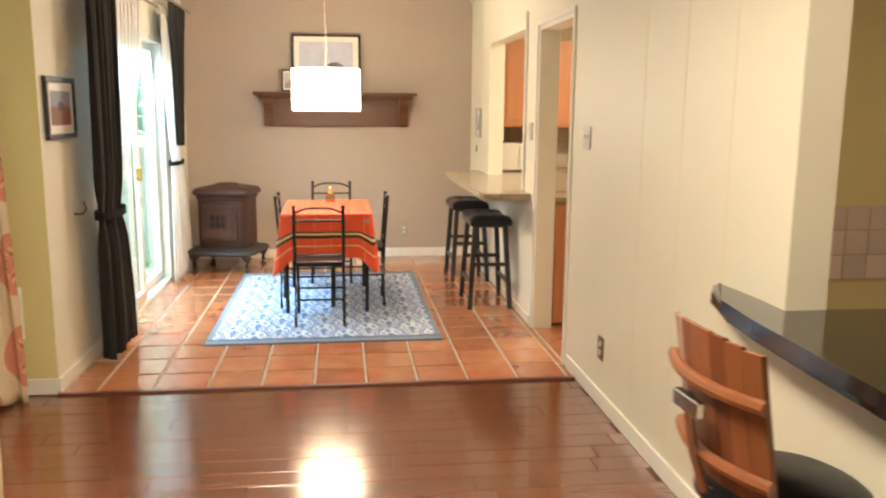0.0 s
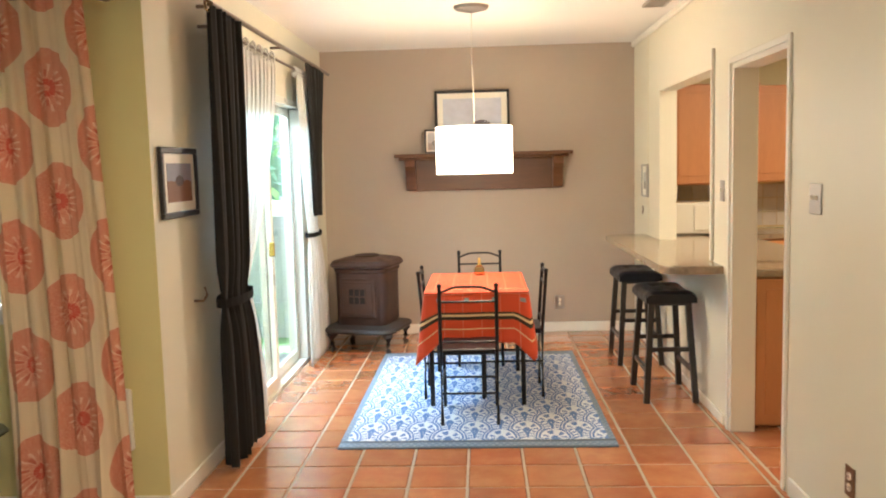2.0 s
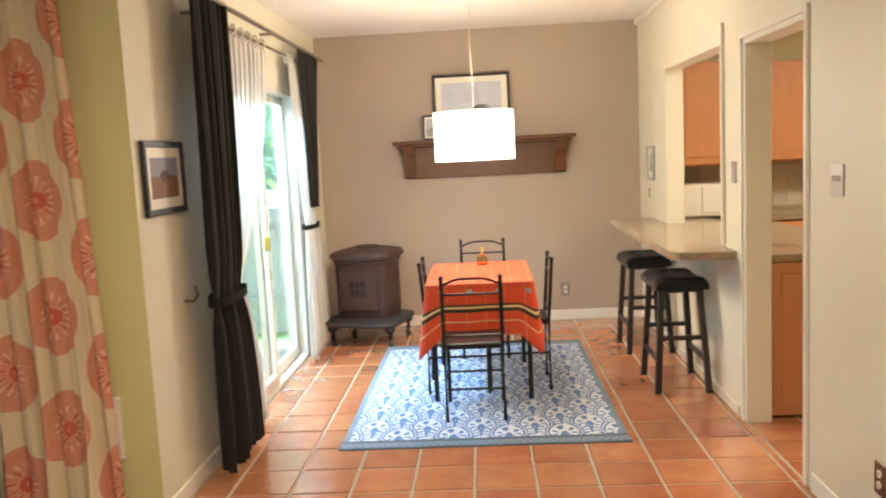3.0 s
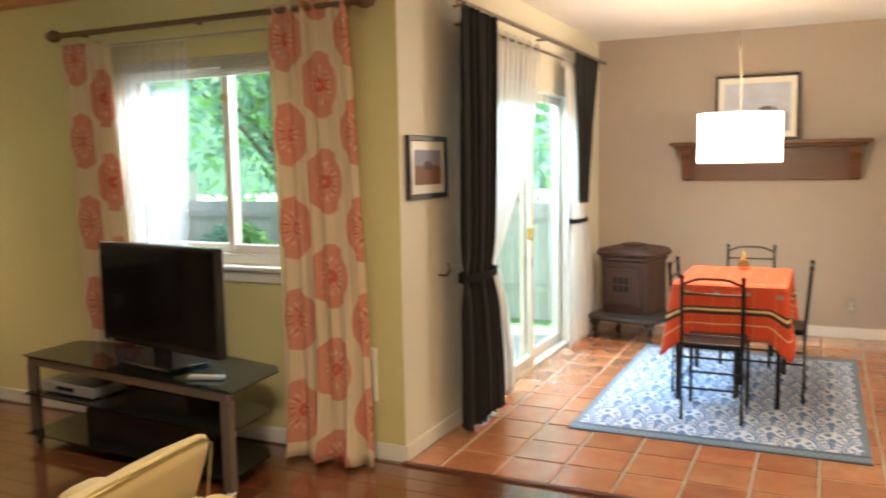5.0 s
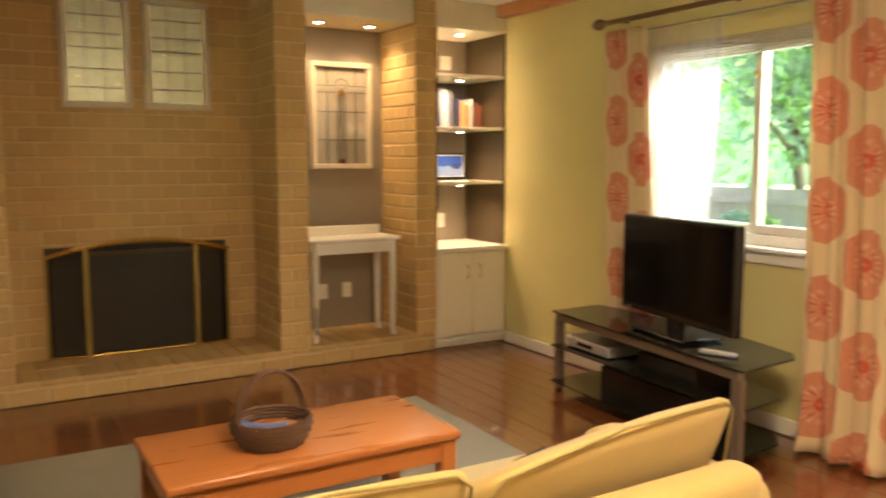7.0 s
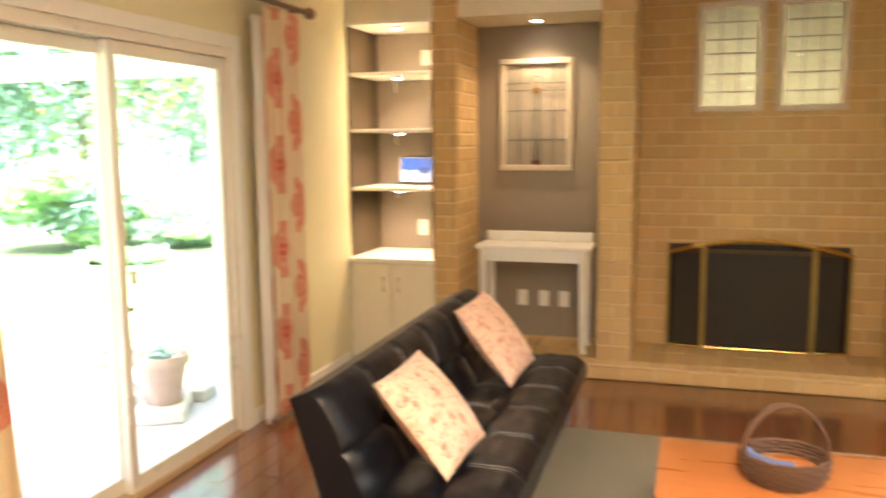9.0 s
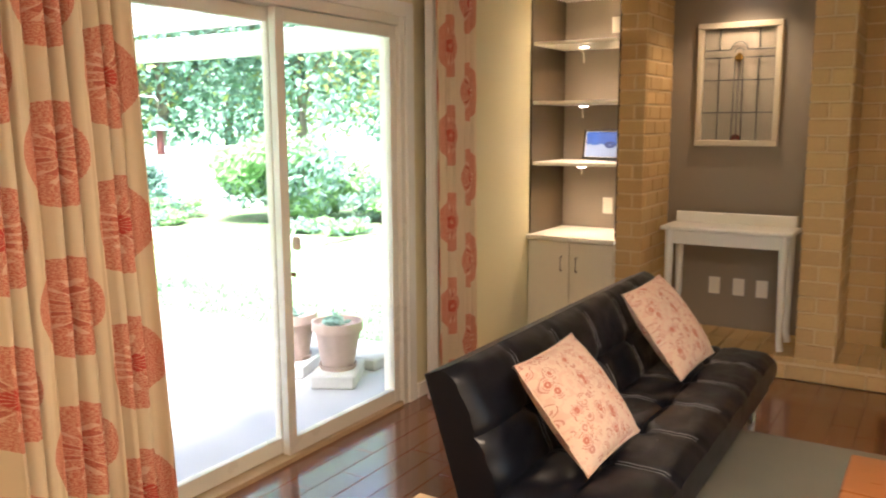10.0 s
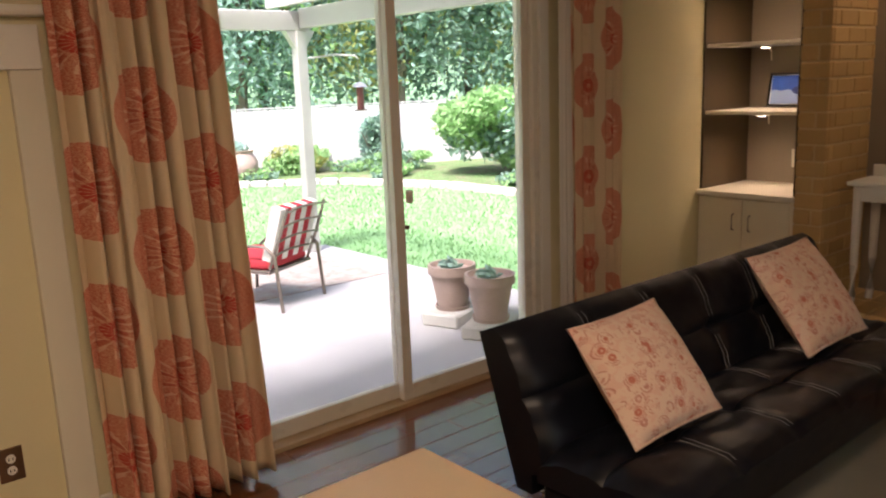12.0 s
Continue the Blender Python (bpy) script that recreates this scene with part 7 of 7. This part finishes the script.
# side fence beyond the window and dining door
sf = thing("side_fence", (-2.9, 9.9, GG), 0, "weathered grey board fence beside the house", "fence")
for k in range(110):
    o = new("fence_board", bme)
    o.parent = sf
    o.matrix_basis = Matrix.Translation((-9.5 + 0.145 * k * 0.95, -0.4, 0)) @ Matrix.Diagonal((0.95, 1, 1.0, 1))
for z in (0.3, 1.05):
    boxes("fence_rail", FENCE, [(-9.5, 5.6, -0.455, -0.4095, z, z + 0.07)], sf)
wf = thing("west_fence", (-5.6, 5.2, GG), 90, "pale board fence beyond the dining room door", "fence")
for k in range(32):
    o = new("fence_board", bme)
    o.parent = wf
    o.matrix_basis = Matrix.Translation((0.142 * k, 0, 0)) @ Matrix.Diagonal((0.97, 1, 1.3, 1))
boxes("fence_rail", FENCE, [(0, 4.5, 0.0095, 0.05, 1.2, 1.27)], wf)

# planting bed before the fence
bed = []
solid("garden_bed", mat("ground_cover", (0.10, 0.19, 0.05), 0.95, var=0.45, scale=2.5, fine=25, bump=0.9, dist=0.03, col2=(0.16, 0.15, 0.09)), lambda bm: slab(bm, [(-3.4, -11.3), (-4.9, -10.4), (-6.3, -9.2), (-7.0, -7.2), (-7.0, -5.4), (-16, -5.4), (-16.4, -8.2), (-3, -12.9)], GG - 0.02, GG + 0.03, 0), "planting bed with low green ground cover along the fence", kind="structure")
stn = bmesh.new()
box(stn, -0.14, 0.14, -0.09, 0.09, -0.02, 0.11, bevel=0.03)
stm = mesh_from(stn, "edging_stone", STONE)
edge = [(-2.2, -12.0), (-3.4, -11.3), (-4.9, -10.4), (-6.3, -9.2), (-7.0, -7.2), (-7.0, -5.4)]
cnt = 0
for (ax_, ay_), (bx_, by_) in zip(edge, edge[1:]):
    L_ = math.hypot(bx_ - ax_, by_ - ay_)
    for k in range(int(L_ / 0.3)):
        o = new("edging_stone", stm)
        s = (k + 0.5) / (L_ / 0.3)
        o.matrix_basis = pose(ax_ + (bx_ - ax_) * s, ay_ + (by_ - ay_) * s, GG, 0, 0, math.degrees(math.atan2(by_ - ay_, bx_ - ax_)) + 6 * math.sin(cnt * 2.1))
        tagged(o, "pale rounded stone edging the planting bed", "stone", "edging stones")
        cnt += 1

shrub((-9.0, -7.6, GG), (1.45, 1.35, 0.80), 13000, 0.075, ((LEAF_L, 0.85), (LEAF_D, 0.15)), "rounded bright green shrub in the bed by the fence", 4)
shrub((-6.6, -11.2, GG), (0.75, 0.6, 0.36), 2600, 0.06, ((LEAF_L, 0.8), (LEAF_Y, 0.2)), "low spreading green shrub before the fence", 5)
shrub((-8.0, -10.5, GG), (0.5, 0.5, 0.55), 2400, 0.06, ((LEAF_D, 0.5), (LEAF_B, 0.5)), "dark climbing shrub against the fence", 6)
shrub((-7.9, -9.7, GG), (0.9, 0.6, 0.22), 2200, 0.05, ((LEAF_L, 0.7), (LEAF_D, 0.3)), "low green ground cover in the bed", 8)
for k, (x, y_, rx_) in enumerate(((-5.4, -10.9, 0.7), (-7.3, -9.1, 0.5), (-7.8, -6.4, 0.6), (-7.5, -10.6, 0.7), (-8.0, -5.8, 0.6))):
    shrub((x, y_, GG), (rx_, rx_ * 0.6, 0.13), 1100, 0.05, ((LEAF_L, 0.7), (LEAF_D, 0.3)), "low spreading green ground cover in the planting bed", 70 + k, name="ground_cover")
shrub((-9.6, -6.3, GG), (0.9, 0.8, 0.45), 3200, 0.06, ((LEAF_L, 0.6), (LEAF_D, 0.4)), "mid green shrub beside the bright one", 9)
for k, (x, y_, h, sp, a) in enumerate(((-4, -16.2, 7.5, 2.9, 0), (-7.5, -15.0, 8.5, 3.1, 1), (-11, -13.6, 8.0, 3.2, 0), (-14, -12.0, 9.0, 3.4, 2), (-17.5, -10.0, 9.0, 3.6, 0), (-1, -17.5, 8, 3, 1), (-9.5, -17.5, 11, 4, 2), (-15.5, -16, 12, 4.5, 0), (-20, -13, 12, 4.5, 1), (-5, -20, 11, 4.3, 0), (-19, -6.5, 9, 3.6, 1))):
    mixes = (((LEAF_D, 0.6), (LEAF_B, 0.28), (LEAF_Y, 0.12)), ((LEAF_B, 0.55), (LEAF_D, 0.35), (LEAF_L, 0.10)), ((LEAF_D, 0.55), (LEAF_Y, 0.22), (LEAF_B, 0.23)))[a]
    tree((x, y_, GG), h, sp, 16000, 0.095, mixes, ("tall dense dark green tree behind the fence", "tall blue-green tree behind the fence", "tall green tree with yellowing leaves behind the fence")[a], 20 + k, trunk=0.16, low=0.06)
# trees beyond the window
for k, (x, y_, h, sp) in enumerate(((-3.6, 10.9, 6.0, 1.8), (-5.6, 11.6, 6.5, 2.1), (-1.6, 11.3, 6, 1.9), (-8.0, 11.4, 7, 2.4))):
    tree((x, y_, GG), h, sp, 3200, 0.10, ((LEAF_L, 0.6), (LEAF_B, 0.4)), "leafy green tree beyond the side fence", 50 + k, trunk=0.11, low=0.16)
tree((-2.75, 8.1, GG), 5.2, 1.15, 2200, 0.08, ((LEAF_L, 0.5), (LEAF_B, 0.5)), "slender pale-barked tree before the side fence", 60, trunk=0.09, low=0.30)
shrub((-4.3, 8.9, GG), (0.6, 0.4, 0.55), 2000, 0.06, ((LEAF_B, 0.6), (LEAF_L, 0.4)), "tall blue-green shrub outside the window", 61)


def backdrop(bm):
    R = 52
    pts = [(R * math.cos(q), R * math.sin(q)) for q in [radians(a) for a in range(80, 310, 10)]]
    for (ax_, ay_), (bx_, by_) in zip(pts, pts[1:]):
        f = [bm.verts.new(v_) for v_ in ((ax_, ay_, -1), (bx_, by_, -1), (bx_, by_, 9), (ax_, ay_, 9))]
        bm.faces.new(f)


# belt green lifted pale, with distance haze in its colour
solid("backdrop", mat("far_tree_belt", (0.22, 0.32, 0.22), 0.95, var=0.5, scale=0.5, fine=2.0, bump=0), backdrop, "distant green tree belt", kind="structure")


# patio cover
pc = thing("patio_cover", label="grey painted patio cover with open rafters and slats", category="patio cover")
PX, PY = -2.95, -4.55
boxes("beam", PATIOPAINT, [(PX - 0.05, 5.0, PY - 0.045, PY + 0.045, 2.02, 2.20)], pc, 0.006, "wide grey front beam")
boxes("beam", PATIOPAINT, [(PX - 0.02, PX + 0.07, PY + 0.046, SY - 0.16, 2.04, 2.22)], pc, 0.006, "wide grey side beam")
for x in (PX + 0.06, 0.6, 4.2):
    boxes("post", PATIOPAINT, [(x - 0.055, x + 0.055, PY - 0.055, PY + 0.055, GZ, 2.02)], pc, 0.008, "square grey post")
    bm = bmesh.new()
    for s in (-1, 1):
        f = [(s * 0.055, 1.86), (s * 0.16, 2.02), (s * 0.055, 2.02)]
        a = [bm.verts.new((x + u_, PY - 0.04, z_)) for u_, z_ in f]
        b = [bm.verts.new((x + u_, PY + 0.04, z_)) for u_, z_ in f]
        bm.faces.new(a)
        bm.faces.new(b[::-1])
        for k in range(3):
            bm.faces.new((a[k], b[k], b[(k + 1) % 3], a[(k + 1) % 3]))
    part("bracket", bm, PATIOPAINT, pc, "small post bracket")
for k in range(10):
    x = PX + 0.15 + k * 0.85
    boxes("rafter", PATIOPAINT, [(x, x + 0.045, PY - 0.35, SY - 0.16, 2.245, 2.385)], pc, 0.004)
for k in range(30):
    y_ = SY - 0.25 - k * 0.125
    boxes("slat", PATIOPAINT, [(PX - 0.05, 5.0, y_ - 0.035, y_, 2.39, 2.425)], pc, 0)


def pot(at, r, h, label, block=True):
    t = thing("flower_pot", at, 0, label, "plant pot", "patio pots")
    bm = bmesh.new()
    lathe(bm, [(r * 0.62, 0), (r * 0.90, h * 0.80), (r * 0.92, h * 0.80), (r, h * 0.80), (r, h), (r * 0.90, h), (r * 0.86, h * 0.88)], 28)
    part("pot", bm, POT, t, "worn terracotta pot", smooth=True)
    bm = bmesh.new()
    lathe(bm, [(0, h * 0.87), (r * 0.88, h * 0.87)], 20)
    part("soil", bm, SOIL, t)
    rnd = np.random.default_rng(int(r * 1000))
    leaf_part("sprout", leaves(70, (0, 0, h * 0.98), (r * 0.5, r * 0.5, 0.06), 0.035, rnd), LEAF_B, t, "small green sprouts")


for i, (x, y_, d) in enumerate(((-2.28, -1.72, 0), (-2.26, -1.32, 1))):
    b = thing("concrete_block", (x, y_, GZ), 8 * i + 20, "pale concrete paver under a flower pot", "paver", "pavers under pots")
    boxes("paver", STONE, [(-0.20, 0.20, -0.14, 0.14, 0, 0.09)], b, 0.012)
    b2 = thing("concrete_block", (x - 0.05, y_ + 0.0, GZ), 95, "pale concrete paver under a flower pot", "paver", "pavers under pots")
    bm = bmesh.new()
    box(bm, -0.12, 0.12, 0.205, 0.40, 0, 0.085, bevel=0.012)
    part("paver", bm, STONE, b2)
    s = thing("pot_saucer", (x, y_, GZ + 0.09), label="terracotta saucer under a flower pot", category="saucer", group="pot saucers")
    bm = bmesh.new()
    lathe(bm, [(0.0, 0.0), (0.115, 0.0), (0.125, 0.028), (0.118, 0.028), (0.11, 0.008), (0.0, 0.008)], 24)
    part("dish", bm, POT, s, smooth=True)
    pot((x, y_, GZ + 0.099), 0.165, 0.30, ("terracotta flower pot with sprouts on a paver by the lawn", "terracotta flower pot with small green plants on a paver")[i])


def patio_chair():
    t = thing("patio_chair", (-1.64, -3.22, GZ), 205, "grey metal patio chair with red and white striped cushions", "patio chair")
    t.matrix_basis = pose(-1.64, -3.22, GZ, 0, 0, 205) @ Matrix.Diagonal((1, 1, 0.84, 1))
    for sx_ in (-1, 1):
        bm = bmesh.new()
        tube(bm, [(sx_ * 0.28, 0.30, 0), (sx_ * 0.28, 0.28, 0.40), (sx_ * 0.28, 0.10, 0.58), (sx_ * 0.28, -0.24, 0.58), (sx_ * 0.28, -0.32, 0.50), (sx_ * 0.28, -0.36, 0.0)], 0.014, n=6)
        part("arm", bm, GUNMETAL, t, "curved metal arm and leg", smooth=True)
        bm = bmesh.new()
        tube(bm, [(sx_ * 0.25, -0.24, 0.36), (sx_ * 0.25, -0.34, 0.62), (sx_ * 0.24, -0.44, 0.92)], 0.012, n=6)
        part("back_post", bm, GUNMETAL, t, smooth=True)
    for k in range(4):
        bm = bmesh.new()
        z = 0.50 + 0.13 * k
        tube(bm, [(-0.25 + 0.05 * i, -0.29 - 0.155 * (z - 0.5) / 0.42 - 0.02 + 0.01 * math.sin(i * 0.6), z + 0.02 * math.sin(math.pi * i / 10)) for i in range(11)], 0.010, n=5)
        part("back_slat", bm, GUNMETAL, t, smooth=True)
    for k in range(7):
        a, b = -0.245 + 0.07 * k, -0.245 + 0.07 * (k + 1)
        m = REDCLOTH if k % 2 else WHITECLOTH
        bm = bmesh.new()
        box(bm, a, b, -0.05, 0.04, 0, 0.50, bevel=0.012, seg=2)
        bmesh.ops.transform(bm, matrix=pose(0, -0.21, 0.44, 15, 0, 0), verts=bm.verts[:])
        part("back_cushion", bm, m, t, ("white" if m is WHITECLOTH else "red") + " cushion stripe")
    bm = bmesh.new()
    box(bm, -0.25, 0.25, -0.24, 0.28, 0.36, 0.46, bevel=0.03, seg=3)
    part("seat_cushion", bm, REDCLOTH, t, "red seat cushion", smooth=True)
    boxes("seat_frame", GUNMETAL, [(-0.27, 0.27, -0.26, 0.29, 0.33, 0.36)], t, 0.006)


patio_chair()
RUGOUT = mat("faded_outdoor_rug", (0.46, 0.42, 0.37), 0.95, var=0.25, scale=14, fine=60, bump=0.5, col2=(0.34, 0.24, 0.20))
o = solid("outdoor_rug", RUGOUT, lambda bm: box(bm, -2.8, -0.9, -4.6, -3.2, 0, 0.008), "faded patterned outdoor rug on the patio", "rug")
o.location.z = GZ
bf = thing("bird_feeder", (-3.39, -4.30, 0), 0, "red-brown tube bird feeder with a flat roof on a patio post", "bird feeder")
bm = bmesh.new()
tube(bm, [(0.47, -0.22, 1.76), (0.2, -0.09, 1.79), (0.03, 0, 1.775), (0, 0, 1.74)], 0.010, n=6)
part("arm", bm, PATIOPAINT, bf, "pale hooked arm", smooth=True)
bm = bmesh.new()
lathe(bm, [(0.085, 1.475), (0.035, 1.515), (0.0, 1.525)], 18)
part("roof", bm, SILVER, bf, "pale conical roof")
bm = bmesh.new()
lathe(bm, [(0.036, 1.26), (0.036, 1.475)], 16)
part("tube", bm, mat("feeder_red", (0.22, 0.07, 0.06), 0.5), bf, "red-brown seed tube", smooth=True)
bm = bmesh.new()
lathe(bm, [(0.0, 1.245), (0.062, 1.248), (0.062, 1.26), (0.036, 1.26)], 18)
part("tray", bm, GUNMETAL, bf)
bm = bmesh.new()
rod(bm, (0, 0, 1.52), (0, 0, 1.745), 0.004, n=5)
part("hanger", bm, GUNMETAL, bf)
ur = thing("garden_urn", (-5.35, -11.0, GG + 0.03), 0, "large faded terracotta urn at the edge of the bed", "urn")
bm = bmesh.new()
lathe(bm, [(0.20, 0), (0.32, 0.18), (0.33, 0.34), (0.24, 0.50), (0.27, 0.55), (0.23, 0.55)], 24)
part("urn", bm, POT, ur, smooth=True)
leaf_part("plant", leaves(160, (0, 0, 0.6), (0.22, 0.22, 0.13), 0.06, np.random.default_rng(9)), LEAF_B, ur, "small plant")

# grass tufts on the nearer lawn
def grass_tufts():
    rnd = np.random.default_rng(3)
    n = 26000
    x = rnd.uniform(-9.0, -3.17, n)
    y_ = rnd.uniform(-10.5, -0.8, n)
    n2 = 5000
    x = np.concatenate([x, rnd.uniform(-3.17, -1.2, n2)])
    y_ = np.concatenate([y_, rnd.uniform(-9, -4.8, n2)])
    n3 = 5000
    x = np.concatenate([x, rnd.uniform(-5.4, -1.3, n3)])
    y_ = np.concatenate([y_, rnd.uniform(5.3, 9.0, n3)])
    N = len(x)
    q = rnd.uniform(0, 6.28, N)
    h = rnd.uniform(0.025, 0.06, N)
    w = 0.010
    p = np.stack([x, y_, np.full(N, GG)], axis=1)
    d = np.stack([np.cos(q) * w, np.sin(q) * w, np.zeros(N)], axis=1)
    tip = p + np.stack([rnd.normal(0, 0.02, N), rnd.normal(0, 0.02, N), h], axis=1)
    v_ = np.stack([p - d, p + d, tip], axis=1).reshape(-1, 3)
    f = (np.arange(N)[:, None] * 3 + np.array([[0, 1, 2]]))
    me = bpy.data.meshes.new("grass")
    me.from_pydata(v_.tolist(), [], f.tolist())
    me.materials.append(GRASS)
    tagged(new("grass", me), "short green blades of grass", "grass", kind="stuff")


grass_tufts()

# ---- pieces of floors and walls ----
def piece_mesh(name, dx, dy, dz, bev, m):
    bm = bmesh.new()
    box(bm, -dx / 2, dx / 2, -dy / 2, dy / 2, -dz, 0, bevel=bev)
    return mesh_from(bm, name, m)


def piece(name, me, parent, m):
    o = new(name, me)
    o.parent = parent
    o.matrix_basis = m
    return o


# terracotta tiles
tiles = solid("floor_dining", GROUT, lambda bm: box(bm, WX + 0.001, EX, 4.886, FAR, -0.02, -0.005), "terracotta tiled dining room floor", kind="structure")
prnd = random.Random(5)
pitch = 0.2865
tm = [piece_mesh("floor_tile", pitch - 0.014, pitch - 0.014, 0.012, 0.004, TILE)]
x0, y0 = 1.33 - pitch * 5, 4.888
for i in range(-1, 11):
    for j in range(14):
        cx, cy = x0 + pitch * (i + 0.5), y0 + pitch * (j + 0.5)
        a, b = max(cx - pitch / 2 + 0.007, 0.016), min(cx + pitch / 2 - 0.007, EX - 0.002)
        c, d = cy - pitch / 2 + 0.007, min(cy + pitch / 2 - 0.007, FAR - 0.016)
        if b - a < 0.02 or d - c < 0.02:
            continue
        full = b - a > pitch - 0.016 and d - c > pitch - 0.016
        me = tm[0] if full else piece_mesh("floor_tile", b - a, d - c, 0.012, 0.003, TILE)
        piece("floor_tile", me, tiles, pose((a + b) / 2, (c + d) / 2, prnd.uniform(-0.001, 0.001), prnd.uniform(-0.15, 0.15), prnd.uniform(-0.15, 0.15), prnd.uniform(-0.3, 0.3)))
ktiles = solid("floor_kitchen", GROUT, lambda bm: box(bm, EX + 0.001, KX, SY, FAR, -0.02, -0.005), "terracotta tiled kitchen floor", kind="structure")
for i in range(9):
    for j in range(5):
        piece("floor_tile", tm[0], ktiles, pose(EX + 0.01 + pitch * (i + 0.5), 5.12 + pitch * (j + 0.5), 0, 0, 0, 0))

# floor boards
boards = solid("floor_living", GAP, lambda bm: box(bm, -4.0, EX - 0.001, SY, 4.868, -0.02, -0.003), "dark hand scraped wooden floor", kind="structure")
BW = 0.127
nrow = int((4.845 - (SY + 0.0)) / BW)
near, far_ = [], []
lens = {}
for r in range(nrow + 1):
    ya, yb = SY + 0.004 + r * BW, min(SY + 0.004 + (r + 1) * BW - 0.002, 4.845)
    if yb - ya < 0.02:
        continue
    x = -3.36 - prnd.uniform(0, 0.9)
    while x < EX:
        L_ = prnd.choice((0.45, 0.6, 0.75, 0.9, 1.1, 1.2))
        a, b = max(x, -3.36), min(x + L_ - 0.002, EX - 0.015)
        if b - a > 0.03:
            key = (round(b - a, 3), round(yb - ya, 3))
            if key not in lens:
                lens[key] = piece_mesh("floor_board", key[0], key[1], 0.010, 0.0015, PLANK)
            piece("floor_board", lens[key], boards, pose((a + b) / 2, (ya + yb) / 2, prnd.uniform(-0.0006, 0.0006), prnd.uniform(-0.12, 0.12), 0, 0))
        x += L_

# bricks
CH = 0.0935
rows_ = int((H - HZ) / CH)


def brick_run(parent, axis, c, a0, a1, z0, n, off, face):
    """Courses of bricks on one face; axis 'x' faces +x and runs along y, axis 'y' runs along x and faces +y or -y."""
    for r in range(n):
        full = 0.215
        za = z0 + r * CH
        x = a0 - ((r % 2) * 0.5 + off) * full % full
        while x < a1 - 0.01:
            a, b = max(x, a0), min(x + full - 0.010, a1)
            if b - a > 0.02:
                hh = CH - 0.011
                if axis == "x":
                    key = ("b", round(b - a, 3), axis)
                    if key not in lens:
                        lens[key] = piece_mesh("brick", 0.03, key[1], hh, 0.005, BRICK)
                    piece("brick", lens[key], parent, pose(c - 0.015 + prnd.uniform(-0.002, 0.002), (a + b) / 2, za + hh, prnd.uniform(-0.3, 0.3), 0, prnd.uniform(-0.5, 0.5)))
                else:
                    key = ("b", round(b - a, 3), axis)
                    if key not in lens:
                        lens[key] = piece_mesh("brick", key[1], 0.03, hh, 0.005, BRICK)
                    piece("brick", lens[key], parent, pose((a + b) / 2, c - face * 0.015 + prnd.uniform(-0.002, 0.002), za + hh, 0, prnd.uniform(-0.3, 0.3), prnd.uniform(-0.5, 0.5)))
            x += full


piers = [o_ for o_ in scene.objects if o_.name.startswith("brick_pier")]
for o_, (a, b) in zip(sorted(piers, key=lambda o_: o_.name), PIERS):
    brick_run(o_, "x", XF, a, b, HZ + 0.002, rows_, 0.0, 1)
    if b < 2 and b > 0.25:
        brick_run(o_, "y", b, XB if b < 1 else XC, XF - 0.031, HZ + 0.002, rows_, 0.3, 1)
    if a > 2.2:
        brick_run(o_, "y", a, XB if a > 4 else XC, XF - 0.031, HZ + 0.002, rows_, 0.3, -1)
for r in range(rows_):
    z = HZ + 0.002 + r * CH
    if z + CH < 0.88:
        brick_run(cw, "x", XC, 1.47, 1.682, z, 1, 0.5 * (r % 2), 1)
        brick_run(cw, "x", XC, 2.848, 3.06, z, 1, 0.5 * (r % 2), 1)
    else:
        brick_run(cw, "x", XC, 1.47, 3.06, z, 1, 0.5 * (r % 2), 1)
hearth = bpy.data.objects["hearth"]
brick_run(hearth, "x", XF, 0.135, 4.275, 0.004, 1, 0.0, 1)
tb = piece_mesh("brick", 0.27, 0.105, 0.035, 0.006, BRICK)
for k in range(37):
    piece("brick", tb, hearth, pose(XF - 0.135, 0.19 + 0.1117 * k, HZ, 0, 0, prnd.uniform(-0.4, 0.4)))
    piece("brick", tb, hearth, pose(XF - 0.415, 0.19 + 0.1117 * k, HZ, 0, 0, prnd.uniform(-0.4, 0.4)))
# tiled splashbacks
sp = solid("splashback", MORTAR, lambda bm: (box(bm, 3.0, KX, FAR - 0.006, FAR, 0.92, 1.33), box(bm, 3.06, KX, 4.294, 4.30, 0.66, 1.045)), "travertine tiled splashback", kind="structure")
st_ = piece_mesh("wall_tile", 0.118, 0.006, 0.118, 0.002, SPLASH)
for k in range(18):
    for j in range(3):
        piece("wall_tile", st_, sp, pose(3.06 + 0.124 * (k + 0.5), FAR - 0.009, 0.93 + 0.124 * (j + 1)))
        piece("wall_tile", st_, sp, pose(3.10 + 0.124 * (k + 0.5), 4.291, 0.67 + 0.124 * (j + 1)))
